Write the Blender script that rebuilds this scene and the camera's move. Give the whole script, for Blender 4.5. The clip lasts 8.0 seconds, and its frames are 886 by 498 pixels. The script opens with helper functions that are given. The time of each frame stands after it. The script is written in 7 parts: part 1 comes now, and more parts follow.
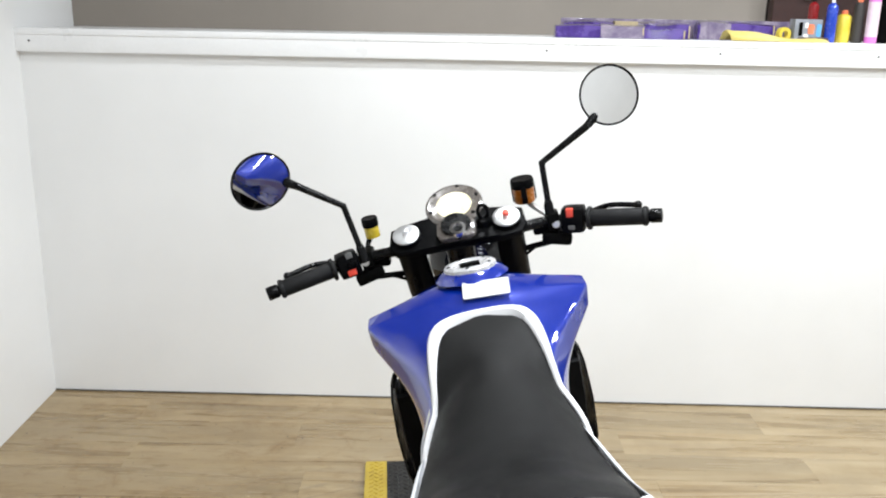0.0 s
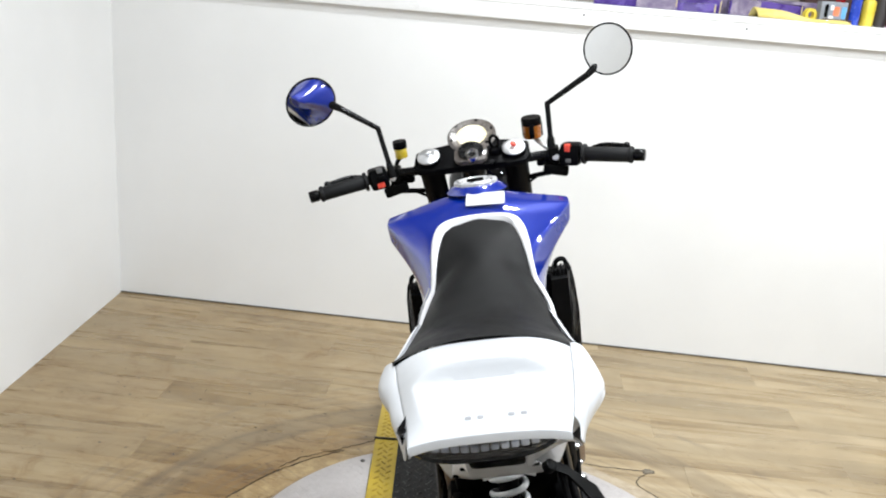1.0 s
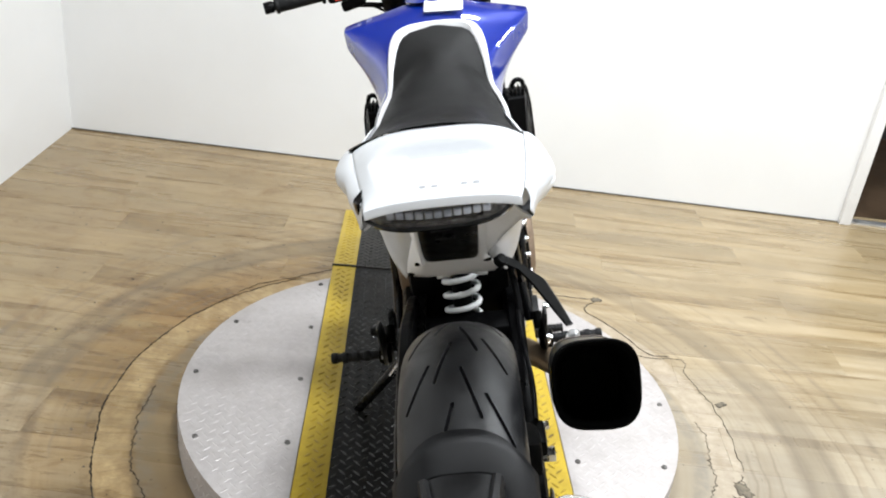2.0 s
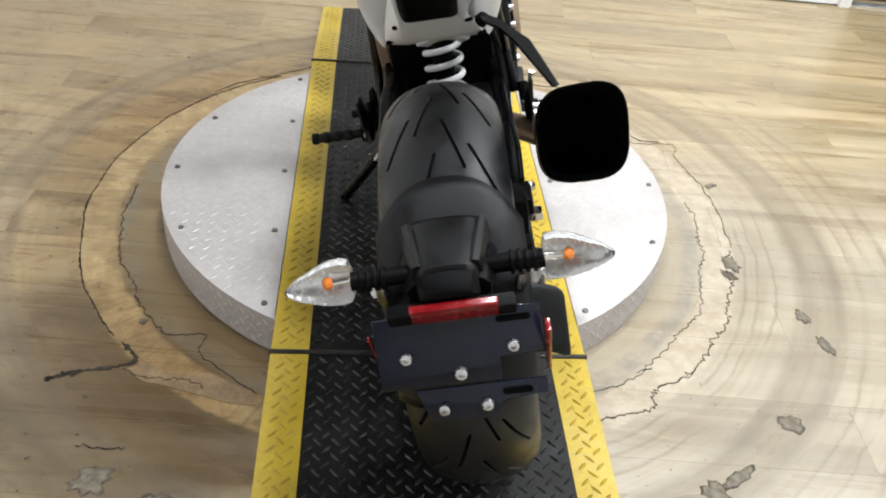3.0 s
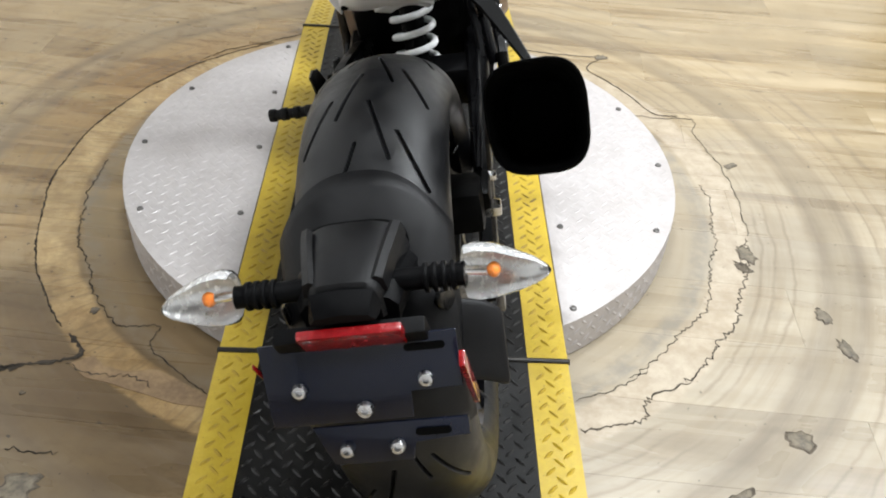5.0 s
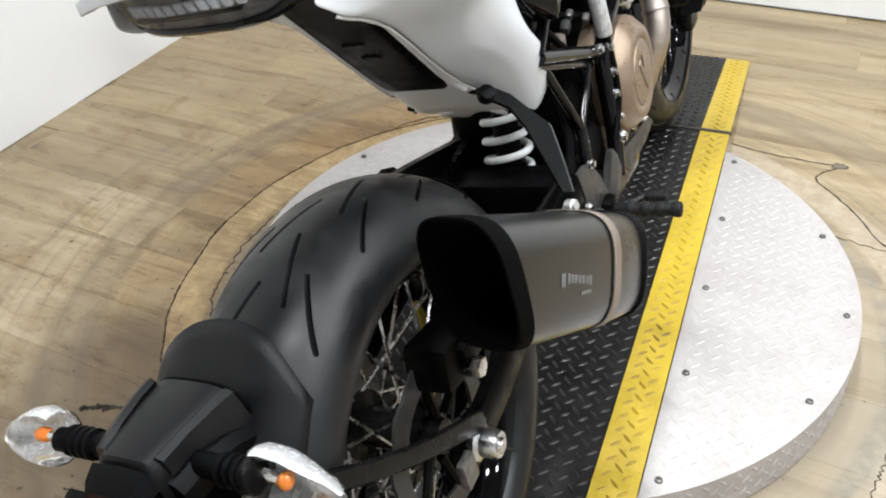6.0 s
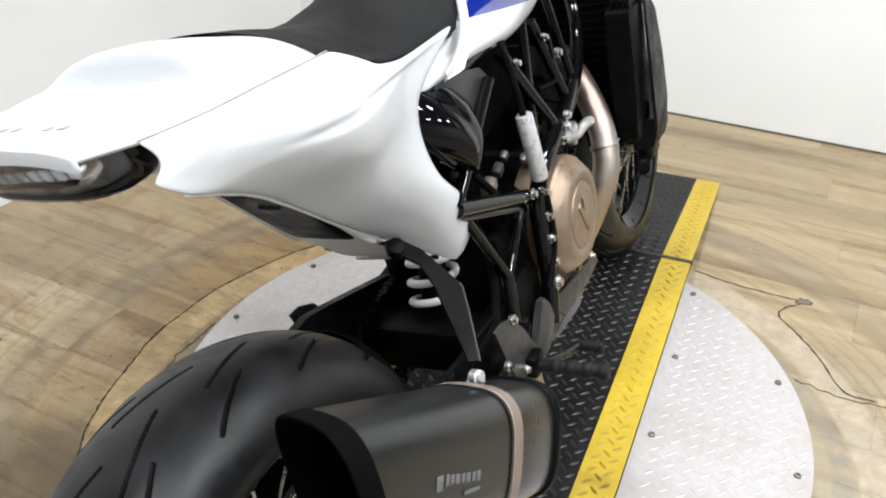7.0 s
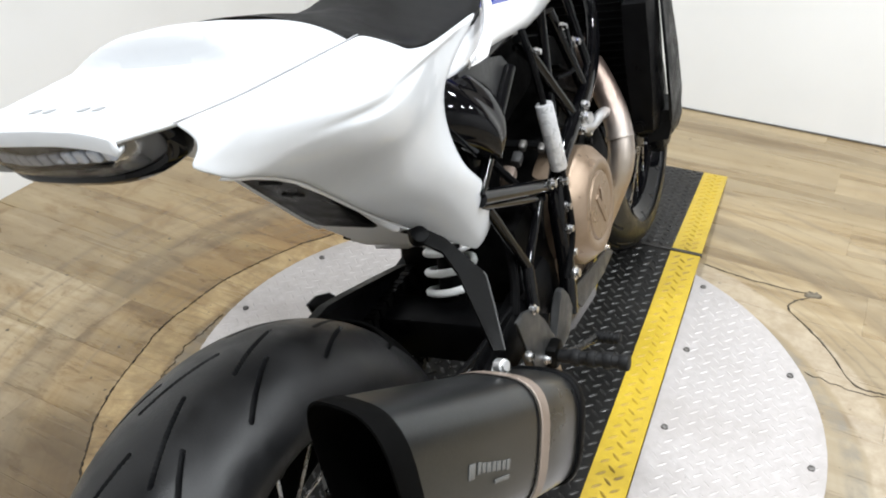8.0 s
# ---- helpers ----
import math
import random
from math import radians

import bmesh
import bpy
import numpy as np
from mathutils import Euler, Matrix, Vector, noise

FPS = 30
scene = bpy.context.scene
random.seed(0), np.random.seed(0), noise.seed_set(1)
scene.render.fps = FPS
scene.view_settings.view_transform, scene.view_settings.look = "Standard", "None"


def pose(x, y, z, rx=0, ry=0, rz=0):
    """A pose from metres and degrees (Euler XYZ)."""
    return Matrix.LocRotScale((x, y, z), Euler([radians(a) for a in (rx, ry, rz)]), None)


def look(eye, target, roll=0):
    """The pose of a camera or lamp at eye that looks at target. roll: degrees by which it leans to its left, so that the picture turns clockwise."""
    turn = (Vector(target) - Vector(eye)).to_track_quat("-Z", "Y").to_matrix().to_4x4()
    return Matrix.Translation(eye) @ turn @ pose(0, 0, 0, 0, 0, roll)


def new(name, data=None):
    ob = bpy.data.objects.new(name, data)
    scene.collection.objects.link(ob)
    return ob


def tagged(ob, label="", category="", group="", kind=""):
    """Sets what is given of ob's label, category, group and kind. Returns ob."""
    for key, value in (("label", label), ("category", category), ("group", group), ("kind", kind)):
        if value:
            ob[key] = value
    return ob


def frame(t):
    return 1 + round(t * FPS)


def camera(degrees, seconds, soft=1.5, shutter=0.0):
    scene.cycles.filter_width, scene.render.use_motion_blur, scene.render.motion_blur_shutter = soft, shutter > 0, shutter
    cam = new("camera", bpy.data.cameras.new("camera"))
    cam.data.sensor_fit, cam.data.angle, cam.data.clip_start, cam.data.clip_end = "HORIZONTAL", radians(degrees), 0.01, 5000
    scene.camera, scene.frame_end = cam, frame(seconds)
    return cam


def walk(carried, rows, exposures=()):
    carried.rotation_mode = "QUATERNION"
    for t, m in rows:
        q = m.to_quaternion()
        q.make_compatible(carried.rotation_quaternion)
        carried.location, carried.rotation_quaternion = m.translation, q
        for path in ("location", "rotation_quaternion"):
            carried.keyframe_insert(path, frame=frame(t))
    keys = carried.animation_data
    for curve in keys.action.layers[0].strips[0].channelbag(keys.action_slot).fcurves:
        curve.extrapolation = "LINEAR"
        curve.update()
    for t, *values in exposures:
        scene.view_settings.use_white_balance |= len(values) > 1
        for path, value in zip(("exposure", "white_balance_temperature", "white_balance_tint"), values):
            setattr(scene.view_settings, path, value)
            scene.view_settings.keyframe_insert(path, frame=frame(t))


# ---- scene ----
cam = camera(55.0, 8.0, 2.0)
PATH = [
    (0, (-0.257, -1.427, 1.535), (-0.114, 0.498, 1.01), 1.1),
    (0.5, (-0.218, -1.648, 1.552), (-0.152, 0.286, 1.046), 3.5),
    (1, (-0.184, -1.77, 1.52), (-0.157, 0.136, 0.915), 4.8),
    (1.2, (-0.184, -1.792, 1.5), (-0.143, 0.095, 0.839), 5.0),
    (2.3, (-0.163, -1.843, 1.384), (0.019, -0.11, 0.403), 7.1),
    (2.5, (-0.158, -1.84, 1.362), (0.032, -0.152, 0.306), 6.7),
    (3, (-0.145, -1.855, 1.306), (0.047, -0.284, 0.084), 6.0),
    (3.5, (-0.122, -1.873, 1.263), (0.086, -0.411, -0.086), 5.3),
    (4, (-0.093, -1.88, 1.234), (0.129, -0.49, -0.187), 4.0),
    (4.5, (-0.067, -1.838, 1.24), (0.118, -0.402, -0.14), 2.6),
    (4.7, (-0.055, -1.781, 1.243), (0.156, -0.306, -0.091), 3.8),
    (5.8, (0.323, -1.477, 1.255), (-0.243, -0.019, 0.009), -0.6),
    (6, (0.385, -1.418, 1.249), (-0.252, 0.035, 0.031), -3.3),
    (6.5, (0.437, -1.317, 1.26), (-0.254, 0.144, 0.081), -1.9),
    (7, (0.442, -1.261, 1.287), (-0.219, 0.293, 0.214), 0.1),
    (7.5, (0.437, -1.246, 1.297), (-0.184, 0.345, 0.257), 1.3),
    (8, (0.411, -1.272, 1.276), (-0.239, 0.279, 0.194), 0.5),
]
walk(cam, [(t, look(eye, target, roll)) for t, eye, target, roll in PATH],
     [(0, -0.16), (1.2, -0.14), (2.5, 0.05), (4.7, 0.04), (6, -0.02), (7, -0.08), (8, -0.08)])

# ---- world and lamps ----
world = bpy.data.worlds.new("world")
scene.world = world
world.use_nodes = True
world.node_tree.nodes["Background"].inputs[0].default_value = (0.9, 0.93, 1.0, 1)
world.node_tree.nodes["Background"].inputs[1].default_value = 0.05
CEILING = 3.0
LAMPS = [(x, y) for y in (-1.5, -0.4, 0.7) for x in (0.0, 1.25, 2.5)]
LAMP_POWER = 29.0
for x, y in LAMPS:
    light = bpy.data.lights.new("ceiling_lamp_light", "AREA")
    light.shape, light.size, light.energy = "DISK", 0.22, LAMP_POWER
    light.color = (0.92, 0.965, 1.0)
    new("ceiling_lamp_light", light).matrix_world = pose(x, y, CEILING - 0.075)


# ---- materials ----
class Nodes:
    def __init__(self, name):
        self.m = bpy.data.materials.new(name)
        self.m.use_nodes = True
        self.t = self.m.node_tree
        self.b = self.t.nodes["Principled BSDF"]

    def add(self, kind):
        return self.t.nodes.new(kind)

    def link(self, a, b):
        self.t.links.new(a, b)

    def value(self, sock, v):
        if isinstance(v, bpy.types.NodeSocket):
            self.link(v, sock)
        else:
            sock.default_value = v

    def coords(self, world_space=False, scale=(1, 1, 1), offset=None):
        src = self.add("ShaderNodeNewGeometry").outputs["Position"] if world_space else self.add("ShaderNodeTexCoord").outputs["Object"]
        mp = self.add("ShaderNodeMapping")
        mp.inputs["Scale"].default_value = scale
        self.link(src, mp.inputs["Vector"])
        if offset is not None:
            self.link(offset, mp.inputs["Location"])
        return mp.outputs[0]

    def noise(self, vec, scale, detail=4, rough=0.6, dist=0.0):
        n = self.add("ShaderNodeTexNoise")
        self.link(vec, n.inputs["Vector"])
        n.inputs["Scale"].default_value, n.inputs["Detail"].default_value = scale, detail
        n.inputs["Roughness"].default_value, n.inputs["Distortion"].default_value = rough, dist
        return n.outputs[0]

    def math(self, op, a, b=0.0, c=0.0, clamp=False):
        n = self.add("ShaderNodeMath")
        n.operation, n.use_clamp = op, clamp
        for i, v in enumerate((a, b, c)):
            self.value(n.inputs[i], v)
        return n.outputs[0]

    def span(self, v, lo, hi, a=0.0, b=1.0, smooth=True):
        n = self.add("ShaderNodeMapRange")
        n.interpolation_type = "SMOOTHSTEP" if smooth else "LINEAR"
        for i, x in enumerate((v, lo, hi, a, b)):
            self.value(n.inputs[i], x)
        return n.outputs[0]

    def ramp(self, v, *stops):
        n = self.add("ShaderNodeValToRGB")
        e = n.color_ramp.elements
        while len(e) < len(stops):
            e.new(0.5)
        for el, (p, c) in zip(e, stops):
            el.position, el.color = p, (*c, 1)
        self.link(v, n.inputs[0])
        return n.outputs[0]

    def mix(self, f, a, b, mode="MIX"):
        n = self.add("ShaderNodeMix")
        n.data_type, n.blend_type = "RGBA", mode
        for i, v in ((0, f), (6, a), (7, b)):
            if isinstance(v, tuple) and len(v) == 3:
                v = (*v, 1)
            self.value(n.inputs[i], v)
        return n.outputs[2]

    def bump(self, h, strength, distance=0.002, below=None):
        n = self.add("ShaderNodeBump")
        n.inputs["Strength"].default_value, n.inputs["Distance"].default_value = strength, distance
        self.link(h, n.inputs["Height"])
        if below is not None:
            self.link(below, n.inputs["Normal"])
        return n.outputs[0]

    def done(self, color=None, rough=None, metal=None, normal=None, coat=None):
        for key, v in (("Base Color", color), ("Roughness", rough), ("Metallic", metal), ("Normal", normal), ("Coat Weight", coat)):
            if v is not None:
                if isinstance(v, tuple) and len(v) == 3:
                    v = (*v, 1)
                self.value(self.b.inputs[key], v)
        return self.m


def surface(name, c1, c2, rough=0.5, metal=0.0, scale=12.0, fine=180.0, bump=0.15, coat=0.0, rvar=0.12, spec=0.5, coat_rough=0.03):
    """Two colours mixed by a coarse and a fine noise, with a fine relief and uneven gloss."""
    n = Nodes(name)
    v = n.coords()
    a, b = n.noise(v, scale, 5), n.noise(v, fine, 3)
    f = n.span(n.math("ADD", n.math("MULTIPLY", a, 0.7), n.math("MULTIPLY", b, 0.3)), 0.35, 0.65)
    col = n.mix(f, c1, c2)
    r = n.span(a, 0.3, 0.7, max(rough - rvar, 0.02), min(rough + rvar, 1.0))
    nor = n.bump(b, bump, 0.001) if bump else None
    n.b.inputs["Specular IOR Level"].default_value = spec
    n.b.inputs["Coat Roughness"].default_value = coat_rough
    return n.done(col, r, metal, nor, coat)


WALL = surface("white_wall_paint", (0.79, 0.79, 0.785), (0.83, 0.83, 0.825), 0.62, scale=1.5, fine=350, bump=0.10)
BEIGE = surface("beige_wall_paint", (0.24, 0.212, 0.182), (0.275, 0.243, 0.21), 0.7, scale=1.2, fine=300, bump=0.12)
CEIL = surface("ceiling_paint", (0.20, 0.20, 0.20), (0.24, 0.24, 0.24), 0.8, scale=2, fine=250, bump=0.15)
TRIM = surface("white_trim_gloss", (0.82, 0.82, 0.82), (0.87, 0.87, 0.87), 0.38, scale=3, fine=120, bump=0.06)
GREYWALL = surface("low_bounce_wall_grey", (0.48, 0.48, 0.48), (0.53, 0.53, 0.53), 0.7, scale=2, fine=250, bump=0.12)
# near-black colours hold the darkness of the unlit room beyond the doorway
DARKWALL = surface("unlit_room_and_bottle_dark", (0.030, 0.026, 0.024), (0.045, 0.04, 0.036), 0.7, scale=2)
DARKFLOOR = surface("unlit_room_floor", (0.05, 0.032, 0.018), (0.09, 0.055, 0.03), 0.5, scale=5)
BLACK_PLASTIC = surface("black_plastic", (0.0018, 0.0018, 0.0021), (0.0034, 0.0034, 0.0037), 0.38, scale=25, fine=900, bump=0.25, spec=0.065)
GLOSS_BLACK = surface("gloss_black", (0.0015, 0.0015, 0.002), (0.003, 0.003, 0.0035), 0.04, scale=15, bump=0.0, coat=0.0, spec=0.3, rvar=0.02)
FRAME_BLACK = surface("black_powder_coat", (0.0028, 0.0028, 0.0032), (0.0055, 0.0055, 0.0056), 0.28, scale=40, fine=700, bump=0.2, spec=0.16)
GREY_PLASTIC = surface("grey_black_moulded_plastic", (0.0038, 0.0038, 0.0042), (0.0065, 0.0065, 0.0070), 0.40, scale=20, fine=1200, bump=0.3, spec=0.22)
RUBBER = surface("tyre_rubber", (0.0050, 0.0051, 0.0057), (0.0085, 0.0086, 0.0093), 0.42, scale=18, fine=500, bump=0.3, spec=0.37)
GRIP_RUBBER = surface("grip_rubber", (0.005, 0.005, 0.0055), (0.009, 0.009, 0.0095), 0.60, scale=60, fine=900, bump=0.5, spec=0.25)
SEAT_VINYL = surface("seat_vinyl", (0.0055, 0.0054, 0.0054), (0.0095, 0.0093, 0.0092), 0.55, scale=9, fine=1100, bump=0.4, spec=0.16)
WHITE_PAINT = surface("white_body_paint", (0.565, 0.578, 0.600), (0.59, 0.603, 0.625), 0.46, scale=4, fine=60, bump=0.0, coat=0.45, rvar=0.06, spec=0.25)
COLLAR_WHITE = surface("seat_collar_white", (0.78, 0.78, 0.79), (0.83, 0.83, 0.84), 0.4, scale=10, bump=0.05)
STEEL = surface("brushed_steel", (0.55, 0.55, 0.56), (0.68, 0.68, 0.69), 0.28, 1.0, scale=50, fine=400, bump=0.1)
ALU = surface("cast_aluminium", (0.62, 0.62, 0.62), (0.75, 0.75, 0.75), 0.42, 0.9, scale=30, fine=600, bump=0.3)
SPOKE = surface("spoke_steel", (0.45, 0.45, 0.46), (0.65, 0.65, 0.66), 0.25, 1.0, scale=60)
BOLT_GREY = surface("dull_bolt_steel", (0.10, 0.095, 0.09), (0.20, 0.19, 0.18), 0.45, 0.6, scale=60)
BRONZE = surface("bronze_engine_paint", (0.215, 0.152, 0.104), (0.265, 0.195, 0.138), 0.36, 0.5, scale=20, fine=800, bump=0.15)
COIL_WHITE = surface("white_spring_paint", (0.78, 0.78, 0.78), (0.84, 0.84, 0.84), 0.35, scale=30, bump=0.05)
ENGINE_DARK = surface("engine_dark_metal", (0.0014, 0.0014, 0.0014), (0.0032, 0.0031, 0.0030), 0.42, 0.0, scale=30, bump=0.3, spec=0.05)
CAN_GREY = surface("dark_titanium_can", (0.056, 0.059, 0.061), (0.070, 0.073, 0.075), 0.31, 0.9, scale=5, fine=300, bump=0.05, rvar=0.04)
STRAP_BROWN = surface("brown_heat_strap", (0.20, 0.155, 0.128), (0.25, 0.20, 0.165), 0.5, 0.3, scale=40)
LOGO_GREY = surface("pale_printed_mark", (0.09, 0.09, 0.088), (0.13, 0.13, 0.125), 0.5, scale=120)
RED_REFLECTOR = surface("red_reflector", (0.17, 0.003, 0.005), (0.24, 0.005, 0.007), 0.18, scale=90, coat=0.5)
RED_SWITCH = surface("red_switch", (0.72, 0.06, 0.035), (0.80, 0.09, 0.05), 0.4, scale=60)
PLATE_NAVY = surface("navy_black_plate", (0.0028, 0.0045, 0.012), (0.0042, 0.0066, 0.018), 0.22, scale=5, bump=0.0, spec=0.35)
STICKER = surface("white_sticker", (0.50, 0.50, 0.505), (0.56, 0.56, 0.565), 0.5, scale=40)
MIRROR = surface("mirror_glass", (0.86, 0.87, 0.88), (0.88, 0.89, 0.90), 0.02, 1.0, scale=2, bump=0.0, rvar=0.0)
GAUGE_FACE = surface("gauge_face", (0.55, 0.48, 0.30), (0.72, 0.66, 0.48), 0.3, scale=25, bump=0.0, coat=0.3)
GAUGE_RING = surface("gauge_ring_plastic", (0.075, 0.065, 0.058), (0.12, 0.105, 0.095), 0.25, scale=40, coat=0.5)
YELLOW_FLUID = surface("yellow_fluid", (0.55, 0.40, 0.03), (0.65, 0.50, 0.06), 0.25, scale=50, coat=0.6)
AMBER_FLUID = surface("amber_fluid", (0.28, 0.08, 0.01), (0.42, 0.14, 0.02), 0.25, scale=50, coat=0.6)
CHROME = surface("chrome", (0.75, 0.75, 0.76), (0.82, 0.82, 0.83), 0.12, 1.0, scale=50, bump=0.0, rvar=0.04)
BULB_ORANGE = surface("orange_bulb", (0.62, 0.15, 0.02), (0.74, 0.22, 0.03), 0.2, scale=60, coat=0.5)
LED_WHITE = surface("led_lens_white", (0.52, 0.57, 0.70), (0.60, 0.66, 0.78), 0.25, scale=80, coat=0.6)
REFLECT_SILVER = surface("silvered_reflector", (0.62, 0.62, 0.62), (0.74, 0.74, 0.74), 0.22, 0.6, scale=150, bump=0.3)
DARK_TRAY = surface("tail_light_tray", (0.10, 0.102, 0.110), (0.15, 0.152, 0.162), 0.3, 0.1, scale=60)
GAP_GREY = surface("shadow_gap_grey", (0.30, 0.30, 0.31), (0.36, 0.36, 0.37), 0.7, scale=40)
FAINT_GREY = surface("faint_printed_mark", (0.27, 0.275, 0.29), (0.32, 0.325, 0.34), 0.4, scale=90)
CAP_SILVER = surface("satin_silver_cap", (0.50, 0.50, 0.51), (0.60, 0.60, 0.61), 0.32, 0.35, scale=60, fine=300, bump=0.1)
HEEL_GREY = surface("dull_grey_metal_guard", (0.022, 0.022, 0.022), (0.034, 0.034, 0.034), 0.42, scale=40, fine=500, bump=0.2, spec=0.3)
# near-black without gloss: its colour also holds the shade of recesses and inner parts
HOLE_BLACK = surface("recess_shade_and_black", (0.002, 0.002, 0.002), (0.003, 0.003, 0.003), 0.8, scale=30, spec=0.03)
LAMP_HOUSING = surface("white_lamp_housing", (0.7, 0.7, 0.7), (0.75, 0.75, 0.75), 0.4, scale=20)


def clear_glass(name, tint=(1, 1, 1), rough=0.02, ior=1.16):
    n = Nodes(name)
    v = n.coords()
    n.b.inputs["Transmission Weight"].default_value = 1.0
    n.b.inputs["IOR"].default_value = ior
    return n.done(tint, rough, None, n.bump(n.noise(v, 260, 2), 0.12, 0.0006))


GLASS = clear_glass("clear_lens_plastic")
SMOKE = clear_glass("tail_lens_plastic", (0.86, 0.87, 0.90), 0.05, 1.25)
SMOKE.node_tree.nodes["Principled BSDF"].inputs["Transmission Weight"].default_value = 0.94


def make_tank_paint():
    n = Nodes("blue_and_white_tank_paint")
    tc = n.add("ShaderNodeTexCoord").outputs["Object"]
    xyz = n.add("ShaderNodeSeparateXYZ")
    n.link(tc, xyz.inputs[0])
    split = n.span(n.math("ADD", xyz.outputs[2], n.math("MULTIPLY", n.math("SUBTRACT", xyz.outputs[1], 0.5), 0.142)), 0.837, 0.839)
    fl = n.noise(tc, 900, 1)
    blue = n.mix(fl, (0.0002, 0.010, 0.17), (0.0005, 0.026, 0.36))
    col = n.mix(split, (0.81, 0.82, 0.85), blue)
    n.b.inputs["Coat Roughness"].default_value = 0.025
    n.b.inputs["Coat IOR"].default_value = 2.5
    n.b.inputs["Specular IOR Level"].default_value = 0.15
    return n.done(col, n.span(n.noise(tc, 6), 0.3, 0.7, 0.26, 0.33), n.math("MULTIPLY", split, 0.15), None, 1.0)


TANK_PAINT = make_tank_paint()


def make_header_metal():
    n = Nodes("heat_tinted_header_steel")
    v = n.coords()
    xyz = n.add("ShaderNodeSeparateXYZ")
    n.link(v, xyz.inputs[0])
    heat = n.math("ADD", n.span(xyz.outputs[2], 0.36, 0.60), n.math("MULTIPLY", n.noise(v, 25), 0.25))
    col = n.ramp(heat, (0.0, (0.40, 0.28, 0.16)), (0.35, (0.44, 0.38, 0.32)), (0.75, (0.37, 0.325, 0.295)), (1.0, (0.26, 0.20, 0.17)))
    return n.done(col, n.span(n.noise(v, 60), 0.3, 0.7, 0.34, 0.48), 0.9, n.bump(n.noise(v, 500), 0.1, 0.001))


HEADER_METAL = make_header_metal()


def make_floor(name):
    """Vinyl wood planks: streaks along the board, tone from board to board, and round scuffs that the turning platform has worn in."""
    n = Nodes(name)
    pos = n.add("ShaderNodeNewGeometry").outputs["Position"]
    rnd = n.add("ShaderNodeObjectInfo").outputs["Random"]
    shift = n.add("ShaderNodeCombineXYZ")
    n.link(n.math("MULTIPLY", rnd, 37.0), shift.inputs[0])
    n.link(n.math("MULTIPLY", rnd, 11.0), shift.inputs[1])
    turn = n.add("ShaderNodeVectorRotate")
    turn.rotation_type = "Z_AXIS"
    n.link(pos, turn.inputs["Vector"])
    turn.inputs["Angle"].default_value = radians(4.9)
    mp = n.add("ShaderNodeMapping")
    mp.inputs["Scale"].default_value = (0.7, 8.0, 1.0)
    n.link(turn.outputs[0], mp.inputs["Vector"])
    n.link(shift.outputs[0], mp.inputs["Location"])
    broad = n.noise(mp.outputs[0], 1.7, 4, 0.52, 0.6)
    hue = n.noise(mp.outputs[0], 1.1, 3, 0.5, 0.8)
    mp2 = n.add("ShaderNodeMapping")
    mp2.inputs["Scale"].default_value = (1.0, 18.0, 1.0)
    n.link(turn.outputs[0], mp2.inputs["Vector"])
    n.link(shift.outputs[0], mp2.inputs["Location"])
    grain = n.noise(mp2.outputs[0], 7.0, 6, 0.7, 0.3)
    col = n.ramp(n.math("ADD", n.math("MULTIPLY", broad, 0.84), n.math("MULTIPLY", grain, 0.16)),
                 (0.32, (0.200, 0.146, 0.082)), (0.44, (0.315, 0.245, 0.148)), (0.54, (0.400, 0.325, 0.212)), (0.68, (0.480, 0.408, 0.295)))
    col = n.mix(n.span(hue, 0.44, 0.62, 0.0, 0.65), col, (0.365, 0.305, 0.212))
    mp3 = n.add("ShaderNodeMapping")
    mp3.inputs["Scale"].default_value = (1.0, 3.2, 1.0)
    n.link(turn.outputs[0], mp3.inputs["Vector"])
    n.link(shift.outputs[0], mp3.inputs["Location"])
    col = n.mix(n.span(n.noise(mp3.outputs[0], 5.5, 3, 0.6, 0.4), 0.68, 0.76, 0.0, 0.6), col, (0.135, 0.098, 0.058))
    tone = n.span(rnd, 0.0, 1.0, 0.87, 1.06, False)
    tone_c = n.add("ShaderNodeCombineXYZ")
    for i in range(3):
        n.link(tone, tone_c.inputs[i])
    col = n.mix(1.0, col, tone_c.outputs[0], "MULTIPLY")
    xyz = n.add("ShaderNodeSeparateXYZ")
    n.link(pos, xyz.inputs[0])
    px, py = xyz.outputs[0], xyz.outputs[1]
    dist = n.math("SQRT", n.math("ADD", n.math("MULTIPLY", px, px), n.math("MULTIPLY", py, py)))
    ang = n.math("ARCTAN2", py, px)
    wob = n.noise(pos, 7.0, 4)
    r = n.math("ADD", dist, n.math("MULTIPLY", n.math("SUBTRACT", wob, 0.5), 0.035))
    left = n.span(px, -0.25, 0.25, 1.0, 0.0)
    right = n.math("SUBTRACT", 1.0, left)

    def polar(kr, ka):
        v = n.add("ShaderNodeCombineXYZ")
        n.link(n.math("MULTIPLY", dist, kr), v.inputs[0])
        n.link(n.math("MULTIPLY", ang, ka), v.inputs[1])
        return v.outputs[0]

    # foot scuffs and grime
    cloud = n.noise(pos, 1.7, 5, 0.65)
    col = n.mix(n.span(cloud, 0.46, 0.74, 0.0, 0.45), col, (0.205, 0.160, 0.105))
    # browner left side: grime, deepened for the weaker light that falls there
    edge = n.math("ADD", px, n.math("MULTIPLY", n.math("SUBTRACT", n.noise(pos, 2.2, 4, 0.6), 0.5), 0.9))
    grime_and_dim = n.math("MULTIPLY", n.span(edge, -0.60, -0.10, 1.0, 0.0), n.span(dist, 0.85, 1.15, 1.0, 0.25))
